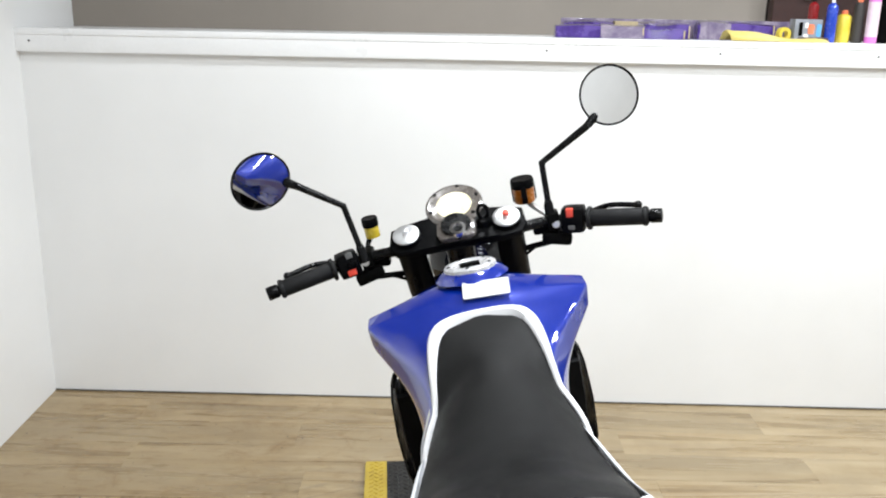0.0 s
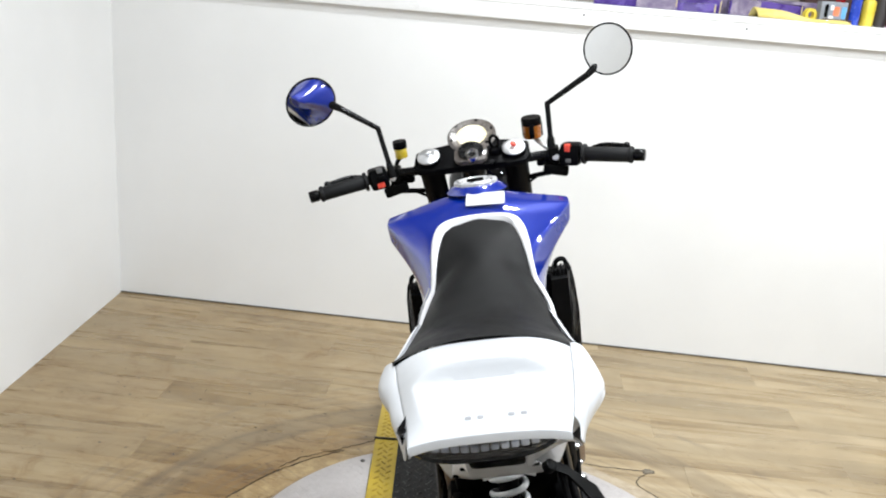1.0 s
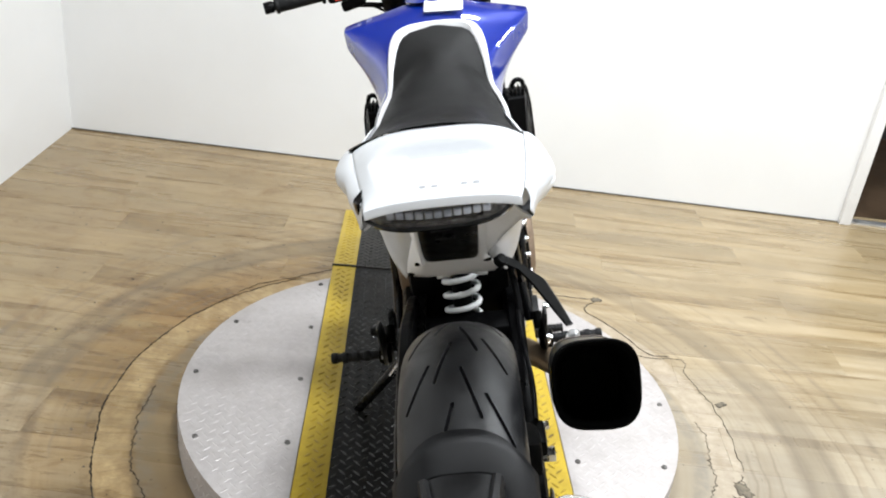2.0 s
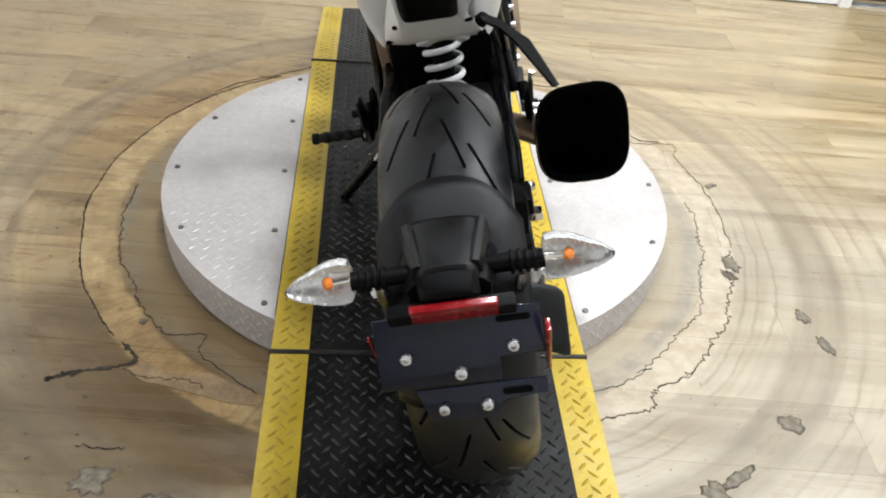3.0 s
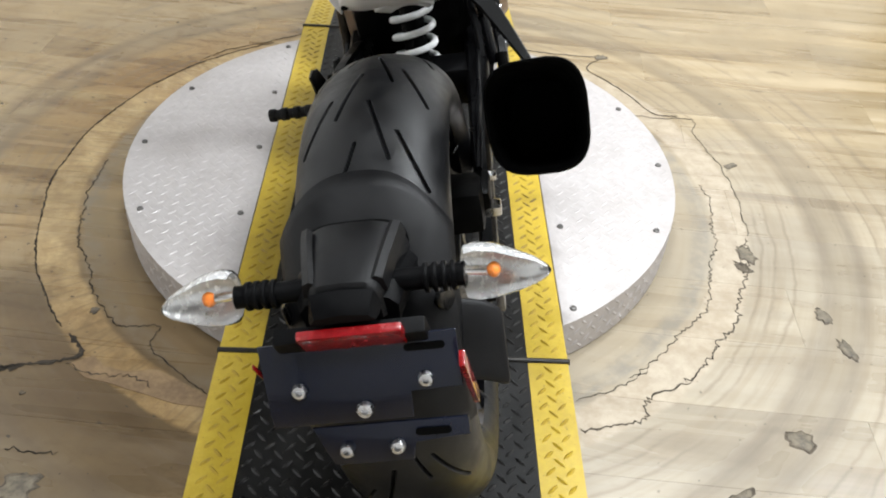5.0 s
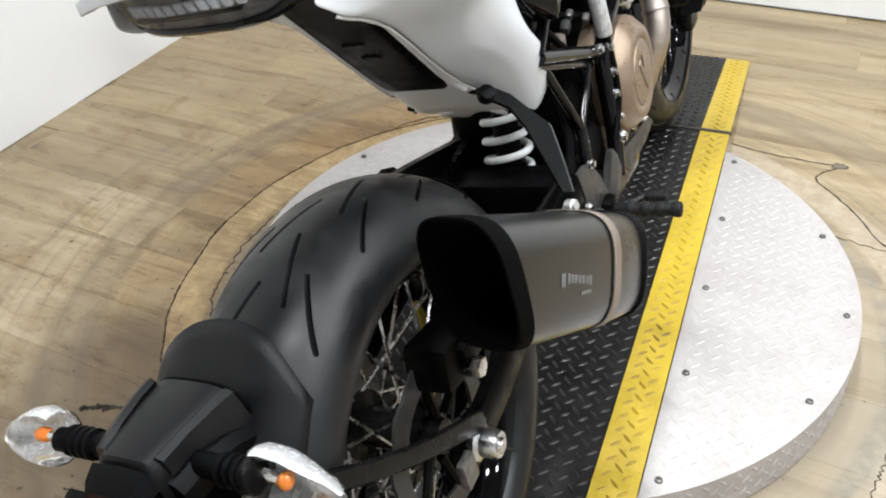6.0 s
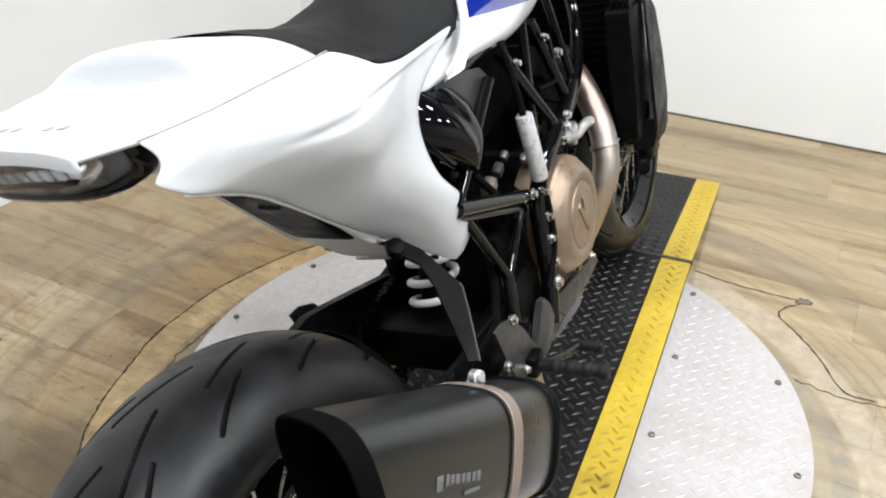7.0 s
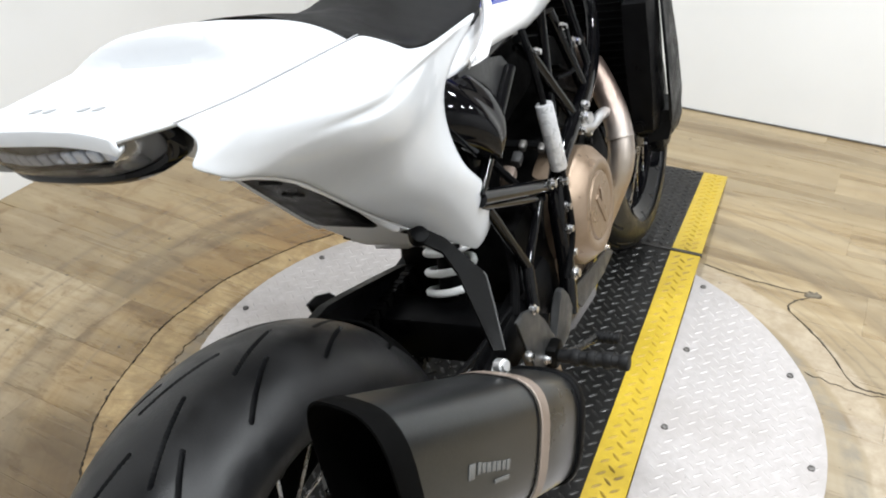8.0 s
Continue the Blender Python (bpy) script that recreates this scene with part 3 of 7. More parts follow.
for side in (-1, 1):
    seg = part("top_plate", slab(bmesh.new(), segment_outline(side, DISC_R, HALF_W + 0.002), 0.006, Matrix.Translation((0, 0, DECK_Z - 0.006)), 0.0015), DIAMOND_ALU, table_top, "dull aluminium tread plate")
    lim = DISC_R - 0.014
    ob = part("plate_tread", treads((-0.64, 0.64, -0.64, 0.64), lambda x, y: (DECK_Z, 0.0) if side * x > HALF_W + 0.016 and x * x + y * y < lim * lim else None, high=0.0010), DIAMOND_ALU, seg, smooth=25)
    ob["kind"] = "stuff"
    for y in (-0.254, 0.0, 0.254):
        part("bolt", lathe(bmesh.new(), [(0, 0.003), (0.0022, 0.003), (0.0028, 0.0045), (0.0062, 0.0035), (0.0072, 0.0), (0.0072, -0.002)], (side * 0.345, y, DECK_Z), (0, 0, 1), 14), BOLT_GREY, seg)
    for y in (-0.508, -0.254, 0.0, 0.254, 0.508):
        x = math.sqrt(0.6125 ** 2 - y * y)
        part("bolt", lathe(bmesh.new(), [(0, 0.003), (0.0022, 0.003), (0.0028, 0.0045), (0.0062, 0.0035), (0.0072, 0.0), (0.0072, -0.002)], (side * x, y, DECK_Z), (0, 0, 1), 14), BOLT_GREY, seg)
rim = part("skirt", lathe(bmesh.new(), [(DISC_R - 0.004, 0.004), (DISC_R, 0.004), (DISC_R, DECK_Z - 0.003), (DISC_R - 0.003, DECK_Z - 0.0065), (DISC_R - 0.02, DECK_Z - 0.008)], (0, 0, 0), (0, 0, 1), 128), DIAMOND_ALU, table_top, "aluminium tread-plate skirt")
bm = bmesh.new()
count = 124
for k in range(count):
    for row in range(5):
        a = 2 * math.pi * (k + 0.5 * (row % 2)) / count
        out = Vector((math.cos(a), math.sin(a), 0))
        along = Vector((-math.sin(a), math.cos(a), 0))
        c = out * DISC_R + Vector((0, 0, 0.016 + 0.0163 * row))
        t = (along + (Vector((0, 0, 1)) if row % 2 else Vector((0, 0, -1)))).normalized()
        w = out.cross(t)
        ring = [bm.verts.new(c + t * u * 0.0225 + w * v * 0.0065 - out * 0.0002) for u, v in ((-0.5, 0), (-0.22, 0.5), (0.22, 0.5), (0.5, 0), (0.22, -0.5), (-0.22, -0.5))]
        e0, e1 = (bm.verts.new(c + t * u * 0.0225 + out * 0.0016) for u in (-0.26, 0.26))
        a0, a1, a2, a3, a4, a5 = ring
        for f in ((a0, a1, e0), (a1, a2, e1, e0), (a2, a3, e1), (a3, a4, e1), (a4, a5, e0, e1), (a5, a0, e0)):
            bm.faces.new(f)
part("skirt_tread", bm, DIAMOND_ALU, rim, smooth=25)["kind"] = "stuff"


def runner(name, y0, y1, label):
    ob = thing(name, label, "ramp" if "ramp" in name else "deck")
    edge = 0.006
    ya, yb = y0 + 0.004, y1 - 0.004

    def strip(x0, x1):
        bm = bmesh.new()
        rings = []
        for y in [ya] + [CREASE] * (ya < CREASE < yb) + [yb]:
            z = deck_height(y)[0]
            rings.append([(x0, y, z - edge), (x1, y, z - edge), (x1, y, z), (x0, y, z)])
        skin(bm, rings)
        return bm

    mid = part("plate", strip(-INNER_W, INNER_W), DIAMOND_BLACK, ob, "black painted tread plate", smooth=25)
    part("plate_tread", treads((-INNER_W, INNER_W, ya, yb), lambda x, y: deck_height(y) if abs(x) < INNER_W - 0.008 and ya + 0.012 < y < yb - 0.012 else None), TREAD_BLACK, mid, smooth=25)["kind"] = "stuff"
    for s in (-1, 1):
        lo, hi = sorted((s * (INNER_W + 0.0004), s * HALF_W))
        yel = part("yellow_strip", strip(lo, hi), DIAMOND_YELLOW, ob, "yellow painted tread-plate edge", smooth=25)
        part("strip_tread", treads((lo, hi, ya, yb), lambda x, y: deck_height(y) if lo + 0.009 < x < hi - 0.009 and ya + 0.012 < y < yb - 0.012 else None), TREAD_YELLOW, yel, smooth=25)["kind"] = "stuff"
        bm = bmesh.new()
        rings = []
        for y in [ya] + [CREASE] * (ya < CREASE < yb) + [yb]:
            z = deck_height(y)[0] - edge
            x = s * (HALF_W - 0.012)
            rings.append([(x - 0.004, y, min(0.002, z - 0.001)), (x + 0.004, y, min(0.002, z - 0.001)), (x + 0.004, y, z), (x - 0.004, y, z)])
        skin(bm, rings)
        part("side_rail", bm, HINGE_BLACK, ob, "black steel side rail")
    return ob


runner("platform_deck", -JOINT, JOINT, "black tread-plate deck with yellow edges crossing the turntable")
runner("front_ramp", JOINT, RAMP_END, "black and yellow tread-plate ramp sloping to the floor")
runner("rear_ramp", REAR_END, -JOINT, "black and yellow tread-plate ramp creased towards its foot")
for s in (-1, 1):
    hinge = thing("hinge", "thin black steel hinge rod between deck and ramp", "hinge", pose(0, s * JOINT, DECK_Z))
    part("hinge_rod", rod(bmesh.new(), (-HALF_W - 0.003, 0, -0.001), (HALF_W + 0.003, 0, -0.001), 0.006, seg=10, bevel=0.001), HINGE_BLACK, hinge)
    part("hinge_leaf", box(bmesh.new(), (0, 0, -0.008), (HALF_W * 2 - 0.03, 0.03, 0.003)), HINGE_BLACK, hinge)


# ---- the motorcycle: x to its right, y ahead, z up, from the rear tyre's footprint; it leans on its side stand ----
bike = thing("motorcycle", "blue and white roadster motorcycle on its side stand", "motorcycle", pose(0.094, -0.755, DECK_Z + 0.0035, 0, -12.6, -1.6))
REAR_AXLE, FRONT_AXLE = Vector((0, -0.034, 0.315)), Vector((0, 1.425, 0.300))
GUARD_Y, GUARD_Z = -0.030, 0.314               # centre of the hugger's curve
HEAD = Vector((0, 0.975, 1.045))
FORK = (FRONT_AXLE + Vector((0, -0.012, 0)) - HEAD).normalized()
STEER = Matrix.Translation(HEAD) @ Matrix.Rotation(radians(-4.4), 4, "Z") @ Matrix.Translation(-HEAD)


def steered(bm):
    bmesh.ops.transform(bm, matrix=STEER, verts=bm.verts)
    return bm


def tyre_mesh(name, axle, R, half, bead, material, parent, m=None, around=1500, period=24.0):
    """A road tyre with curved grooves cut into its tread."""
    prof = []
    b = 0.062 * R / 0.312
    for phi in np.linspace(-90, 90, 201):
        prof.append((half * math.sin(radians(phi)), R - b * (1 - math.cos(radians(phi)))))
    side = [(half * 0.985, R - b - 0.012), (half * 0.93, bead + 0.014), (half * 0.84, bead + 0.004), (half * 0.74, bead), (half * 0.60, bead - 0.004)]
    prof = [(-x, r) for x, r in side[::-1]] + prof + side
    prof = np.array(prof)
    th = np.linspace(0, 2 * math.pi, around, endpoint=False)
    X = np.repeat(prof[None, :, 0], around, 0)
    Rr = np.repeat(prof[None, :, 1], around, 0)
    T = np.repeat(np.degrees(th)[:, None], len(prof), 1)
    cuts = []
    for s, off in ((1, 0.0), (-1, period / 2)):
        cuts += [(s, off + a0, x0, off + a1, x1, w) for a0, x0, a1, x1, w in (
            (0.0, 0.006, 16.0, 0.028, 0.0019), (9.0, 0.036, 23.0, 0.064, 0.0019))]
    sc = half / 0.0815
    cut = np.zeros_like(X)
    per = 360.0 / round(360.0 / period)
    for s, a0, x0, a1, x1, w in cuts:
        da = (T - a0 + per * 0.5) % per - per * 0.5
        for shift in (-per, 0, per):
            u, v = radians(1) * (da + shift) * R, X * s - x0 * sc
            du, dv = radians(a1 - a0) * R, (x1 - x0) * sc
            q = np.clip((u * du + v * dv) / (du * du + dv * dv), 0, 1)
            d = np.hypot(u - q * du, v - q * dv)
            cut = np.maximum(cut, np.clip((w + 0.0003 - d) / 0.0010, 0, 1))
    Rc = Rr - 0.009 * cut * cut * (3 - 2 * cut)
    Y = axle.y + Rc * np.cos(th)[:, None]
    Z = axle.z + Rc * np.sin(th)[:, None]
    co = np.stack([X + axle.x, Y, Z], -1).reshape(-1, 3)
    n = len(prof)
    i, k = np.meshgrid(np.arange(around), np.arange(n - 1), indexing="ij")
    j = (i + 1) % around
    faces = np.stack([i * n + k, i * n + k + 1, j * n + k + 1, j * n + k], -1).reshape(-1, 4)
    me = bpy.data.meshes.new(name)
    me.from_pydata(co.tolist(), [], faces.tolist())
    if m is not None:
        me.transform(m)
    me.shade_smooth()
    me.set_sharp_from_angle(angle=radians(32))
    me.materials.append(material)
    ob = new(name, me)
    ob.parent = parent
    return ob


def wheel(name, axle, R, half, bead, steer, spokes):
    fix = steered if steer else (lambda bm: bm)
    ax = (axle.x, axle.y, axle.z)
    bm = lathe(bmesh.new(), [(bead + 0.002, -half * 0.80), (bead + 0.007, -half * 0.76), (bead + 0.002, -half * 0.70), (bead - 0.016, -half * 0.5), (bead - 0.020, 0), (bead - 0.016, half * 0.5),
                             (bead + 0.002, half * 0.70), (bead + 0.007, half * 0.76), (bead + 0.002, half * 0.80), (bead - 0.004, half * 0.74), (bead - 0.024, half * 0.5), (bead - 0.030, 0), (bead - 0.024, -half * 0.5), (bead - 0.004, -half * 0.74)], ax, (1, 0, 0), 96, True)
    w = part(name, fix(bm), GLOSS_BLACK, bike, "spoked wheel with a black rim")
    tyre_mesh("tyre", axle, R, half, bead, RUBBER, w, STEER if steer else None, 1500 if axle.y < 0.5 else 500)
    bm = lathe(bmesh.new(), [(0.0, -0.075), (0.022, -0.075), (0.024, -0.05), (0.046, -0.047), (0.046, -0.040), (0.027, -0.035), (0.025, 0.035), (0.046, 0.040), (0.046, 0.047), (0.024, 0.05), (0.022, 0.075), (0.0, 0.075)], ax, (1, 0, 0), 32)
    part("hub", fix(bm), FRAME_BLACK, w)
    for k in range(spokes):
        a = 2 * math.pi * k / spokes
        s = 1 if k % 2 else -1
        lean = radians(32 if (k // 2) % 2 else -32)
        bm = bmesh.new()
        p0 = axle + Vector((s * 0.043, 0.044 * math.cos(a + lean * 1.4), 0.044 * math.sin(a + lean * 1.4)))
        p1 = axle + Vector((s * 0.014, (bead - 0.024) * math.cos(a), (bead - 0.024) * math.sin(a)))
        rod(bm, p0, p1, 0.0021, seg=6)
        rod(bm, p1 + (p0 - p1).normalized() * 0.016, p1, 0.0036, seg=6)
        part("spoke", fix(bm), SPOKE, w)
    return w


rear = wheel("rear_wheel", REAR_AXLE, 0.324, 0.0925, 0.224, False, 32)
front = wheel("front_wheel", FRONT_AXLE, 0.300, 0.060, 0.222, False, 32)


def brake_disc(axle, x, r0, r1, steer, parent):
    bm = bmesh.new()
    m = Matrix.Translation((x, axle.y, axle.z)) @ turned((1, 0, 0))
    n = 72
    rings = []
    for h in (-0.0022, 0.0022):
        rings.append([m @ Vector(((r1 + 0.003 * math.sin(k * math.pi / 3)) * math.cos(2 * math.pi * k / n), (r1 + 0.003 * math.sin(k * math.pi / 3)) * math.sin(2 * math.pi * k / n), h)) for k in range(n)])
    inner = [[m @ Vector((r0 * math.cos(2 * math.pi * k / n), r0 * math.sin(2 * math.pi * k / n), h)) for k in range(n)] for h in (0.0022, -0.0022)]
    rows = rings + inner
    vs = [[bm.verts.new(p) for p in r] for r in rows]
    for q in range(4):
        a, b = vs[q], vs[(q + 1) % 4]
        for k in range(n):
            bm.faces.new((a[k], a[(k + 1) % n], b[(k + 1) % n], b[k]))
    disc = part("brake_disc", steered(bm) if steer else bm, HEEL_GREY, parent, "slotted dull steel brake disc")
    for k in range(6):
        a = 2 * math.pi * k / 6 + 0.3
        p0 = m @ Vector((0.03 * math.cos(a), 0.03 * math.sin(a), -0.006))
        p1 = m @ Vector(((r0 + 0.004) * math.cos(a + 0.25), (r0 + 0.004) * math.sin(a + 0.25), 0))
        arm = rod(bmesh.new(), p0, p1, 0.007, 0.005, seg=6)
        part("disc_carrier_arm", steered(arm) if steer else arm, ENGINE_DARK, disc)


brake_disc(REAR_AXLE, 0.070, 0.085, 0.118, False, rear)
brake_disc(FRONT_AXLE, -0.068, 0.11, 0.155, False, front)
bm = lathe(bmesh.new(), [(0.03, -0.004), (0.098, -0.004), (0.102, 0.0), (0.098, 0.004), (0.03, 0.004)], (-0.083, REAR_AXLE.y, REAR_AXLE.z), (1, 0, 0), 60, True)
part("sprocket", bm, BOLT_GREY, rear)

# swing arm, chain, axle ends
sw = bmesh.new()
for s in (-1, 1):
    rings = []
    for y, z, h, w in ((0.55, 0.400, 0.085, 0.040), (0.40, 0.385, 0.080, 0.036), (0.20, 0.350, 0.066, 0.030), (0.06, 0.322, 0.056, 0.026), (-0.06, 0.310, 0.050, 0.024)):
        x = s * (0.108 + 0.004 * (y < 0.2))
        rings.append([(x + a * w / 2, y, z + b * h / 2) for a, b in ((-1, -0.7), (-0.6, -1), (0.6, -1), (1, -0.7), (1, 0.7), (0.6, 1), (-0.6, 1), (-1, 0.7))])
    skin(sw, rings)
box(sw, (0, 0.42, 0.385), (0.20, 0.07, 0.07), None, 0.01)
swing = part("swingarm", sw, BLACK_PLASTIC, bike, "black swing arm")
for s in (-1, 1):
    bm = lathe(bmesh.new(), [(0, 0.030), (0.008, 0.030), (0.010, 0.026), (0.016, 0.026), (0.018, 0.022), (0.018, 0.004), (0.024, 0.0), (0.024, -0.006)], (s * 0.124, REAR_AXLE.y, REAR_AXLE.z), (s, 0, 0), 6 if s < 0 else 24)
    part("axle_nut", bm, STEEL, swing, "bright steel axle nut")
    bm = box(bmesh.new(), (s * 0.125, REAR_AXLE.y - 0.045, REAR_AXLE.z), (0.012, 0.03, 0.04), None, 0.004)
    nuts(bm, (s * 0.123, REAR_AXLE.y - 0.045, REAR_AXLE.z), (s, 0, 0), 0.005)
    part("chain_adjuster", bm, BOLT_GREY, swing)
bm = bmesh.new()
for k in range(58):
    y = 0.60 - k * 0.0115
    for zz in (0.405 - 0.0 * k, 0.30):
        top = zz > 0.35
        z = (0.445 - 0.0006 * k if top else 0.325 - 0.0019 * k) - 0.02 * (not top)
        box(bm, (-0.083, y, z), (0.016 if k % 2 else 0.010, 0.010, 0.013))
part("drive_chain", bm, ENGINE_DARK, bike, "steel drive chain")["kind"] = "stuff"
bm = bmesh.new()
rings = []
for y, z, h in ((0.60, 0.405, 0.050), (0.49, 0.446, 0.060), (0.42, 0.466, 0.060), (0.336, 0.489, 0.060), (0.29, 0.500, 0.055), (0.15, 0.495, 0.050), (0.0, 0.475, 0.050), (-0.10, 0.440, 0.035)):
    x = -0.102
    rings.append([(x - 0.014, y, z - h), (x + 0.008, y, z - h), (x + 0.010, y, z - 0.006), (x + 0.004, y, z), (x - 0.010, y, z), (x - 0.014, y, z - 0.006)])
skin(bm, rings)
part("chain_guard", bm, BLACK_PLASTIC, bike, "black plastic chain guard", smooth=40)
# rear brake caliper on the right
bm = box(bmesh.new(), (0.088, -0.005, 0.425), (0.060, 0.085, 0.060), pose(0, 0, 0, -12), 0.012)
box(bm, (0.115, 0.012, 0.43), (0.026, 0.06, 0.035), None, 0.008)
cal = part("rear_caliper", bm, ENGINE_DARK, bike, "dark brake caliper")
bm = rod(bmesh.new(), (0.118, -0.006, 0.412), (0.140, -0.006, 0.412), 0.013, seg=6, bevel=0.002)
part("caliper_bolt", rod(bmesh.new(), (0.118, 0.045, 0.43), (0.136, 0.045, 0.43), 0.008, seg=6, bevel=0.002), STEEL, cal, "steel caliper bolt")
part("caliper_bolt", bm, STEEL, cal, "steel caliper bolt")
bm = pipe(bmesh.new(), [(0.115, 0.03, 0.455), (0.118, 0.12, 0.47), (0.115, 0.28, 0.44), (0.115, 0.42, 0.43), (0.125, 0.50, 0.42)], 0.0045, 8)
part("brake_hose", bm, BLACK_PLASTIC, bike)

# hugger over the tyre, its nose, the plate and the indicators
bm = bmesh.new()
rows = []
for deg in np.linspace(118, 168, 17):
    row = []
    for u in np.linspace(-1, 1, 29):
        lead = 10 * abs(u) ** 2.4 * max(0.0, 1 - (deg - 118) / 40)
        a = radians(deg + lead)
        r = 0.357 - 0.032 * abs(u) ** 4 - 0.012 * (deg - 118) / 50
        row.append((0.003 + u * 0.096, GUARD_Y + r * math.cos(a), GUARD_Z + r * math.sin(a)))
    rows.append(row)
sheet(bm, rows)
hug = part("rear_hugger", bm, GREY_PLASTIC, bike, "grey-black plastic hugger over the rear tyre", thick=0.005, smooth=180)


def arch(y, w, zt, zb, power, n=15):
    """A round-shouldered section of the carrier."""
    pts = [(w, y, zb)]
    for a in np.linspace(0, math.pi, n):
        c, d = math.cos(a), math.sin(a)
        pts.append((math.copysign(abs(c) ** (2 / power), c) * w, y, zb + 0.3 * (zt - zb) + 0.7 * (zt - zb) * d ** (2 / power)))
    pts.append((-w, y, zb))
    return pts


bm = bmesh.new()
skin(bm, [arch(-0.262, 0.053, 0.607, 0.535, 3.4), arch(-0.265, 0.055, 0.6125, 0.535, 3.4), arch(-0.30, 0.049, 0.614, 0.545, 3.4), arch(-0.335, 0.042, 0.614, 0.555, 3.4), arch(-0.356, 0.036, 0.612, 0.565, 3.6), arch(-0.362, 0.033, 0.604, 0.568, 3.6)])
nose = part("plate_carrier_nose", bm, GREY_PLASTIC, hug, "moulded carrier for plate and indicators", smooth=40)
# black rod drawn as the shade in the joint at the nose's front
part("joint_shade_line", pipe(bmesh.new(), arch(-0.2608, 0.0535, 0.6085, 0.552, 3.4)[1:-1], 0.0021, 6, straight=True), HOLE_BLACK, nose)
for s_ in (-1, 1):
    # raised edge that runs along the carrier's top, and the shoulder under it
    bm = bmesh.new()
    skin(bm, [[(s_ * (x + a), y, z + c) for a, c in ((-0.008, 0.0), (-0.003, 0.0035), (0.004, 0.0), (0.007, -0.016), (-0.004, -0.016))] for x, y, z in ((0.048, -0.268, 0.6095), (0.045, -0.29, 0.611), (0.040, -0.32, 0.611), (0.035, -0.35, 0.608))])
    part("carrier_edge", bm, GREY_PLASTIC, nose, smooth=50)
    bm = bmesh.new()
    skin(bm, [[(s_ * x, y, z) for x, z in ((0.030, zc - 0.030), (xo, zc - 0.030), (xo + 0.002, zc - 0.010), (xo - 0.006, zc), (0.030, zc + 0.004))] for y, xo, zc in ((-0.27, 0.060, 0.572), (-0.295, 0.059, 0.584), (-0.33, 0.054, 0.590), (-0.355, 0.047, 0.586))])
    part("carrier_shoulder", bm, BLACK_PLASTIC, hug, smooth=40)
bm = bmesh.new()
rings = []
for y, zt, zb, w, wt in ((-0.363, 0.607, 0.588, 0.036, 0.031), (-0.378, 0.602, 0.588, 0.034, 0.028), (-0.385, 0.595, 0.588, 0.031, 0.026)):
    rings.append([(-w, y, zb), (-wt, y, zt), (0, y, zt + 0.003), (wt, y, zt), (w, y, zb)])
skin(bm, rings)
part("plate_lamp", bm, BLACK_PLASTIC, hug, "small black number plate lamp", smooth=28)
part("carrier_bracket", box(bmesh.new(), (0, -0.362, 0.530), (0.15, 0.018, 0.09), pose(0, 0, 0, 22), 0.004), BLACK_PLASTIC, hug)
# struts from the axle to the carrier, one on each side
for s in (-1, 1):
    bm = bmesh.new()
    rings = []
    for x, y, z, h in ((0.128, -0.01, 0.335, 0.050), (0.128, -0.06, 0.365, 0.036), (0.118, -0.16, 0.42, 0.032), (0.10, -0.26, 0.49, 0.036), (0.075, -0.33, 0.55, 0.045)):
        rings.append([(s * (x - 0.005), y, z - h / 2), (s * (x + 0.005), y, z - h / 2), (s * (x + 0.005), y, z + h / 2), (s * (x - 0.005), y, z + h / 2)])
    skin(bm, rings)
    part("carrier_strut", bm, FRAME_BLACK, hug, subsurf=1)
# mud flap on the right
bm = bmesh.new()
rows = []
for t in np.linspace(0, 1, 7):
    row = []
    for u in np.linspace(0, 1, 5):
        a = radians(141 + 17 * t)
        row.append((0.080 + 0.062 * u, GUARD_Y + 0.315 * math.cos(a) - 0.012 * (1 - u), GUARD_Z + 0.315 * math.sin(a) - 0.030 * u * u))
    rows.append(row)
sheet(bm, rows)
part("side_flap", bm, GREY_PLASTIC, hug, thick=0.004, smooth=180, subsurf=1)

bm = bmesh.new()
PM = Matrix.Translation((0.003, -0.391, 0.509)) @ Matrix.Rotation(radians(68), 4, "X")
outline = [(-0.098, -0.030), (-0.098, 0.050), (0.098, 0.050), (0.098, -0.010), (0.045, -0.010), (0.045, -0.040), (-0.098, -0.040)]
slab(bm, outline[::-1], 0.004, PM, 0.0008)
plate = part("number_plate_holder", bm, PLATE_NAVY, bike, "dark navy metal holder without a number plate")
bm = bmesh.new()
slab(bm, [(-0.044, -0.088), (-0.060, -0.044), (0.098, -0.044), (0.098, -0.064), (0.042, -0.067), (0.038, -0.088)][::-1], 0.004, PM @ Matrix.Translation((0, 0, -0.001)), 0.0008)
part("lower_tongue", bm, PLATE_NAVY, plate)
# raised black slabs drawn as the darkness of the plate's slots
for x, y, w in ((0.066, 0.036, 0.040), (0.062, -0.056, 0.036)):
    part("slot_mark", slab(bmesh.new(), rounded(w, 0.008, 0.0038), 0.0012, PM @ Matrix.Translation((x, y, 0.0038 if y > 0 else 0.004))), HOLE_BLACK, plate)
for x, y, r in ((-0.064, 0.000, 0.0080), (-0.002, -0.026, 0.0088), (0.063, 0.002, 0.0080), (-0.028, -0.070, 0.0078), (0.024, -0.070, 0.0078)):
    bm = lathe(bmesh.new(), [(0, 0.0005), (r * 0.40, 0.0005), (r * 0.44, 0.0044), (r * 0.80, 0.0040), (r, 0.0010), (r, -0.003)], PM @ Vector((x, y, 0.006)), PM.to_3x3() @ Vector((0, 0, 1)), 20)
    part("screw", bm, STEEL, plate, "bright round socket screw")
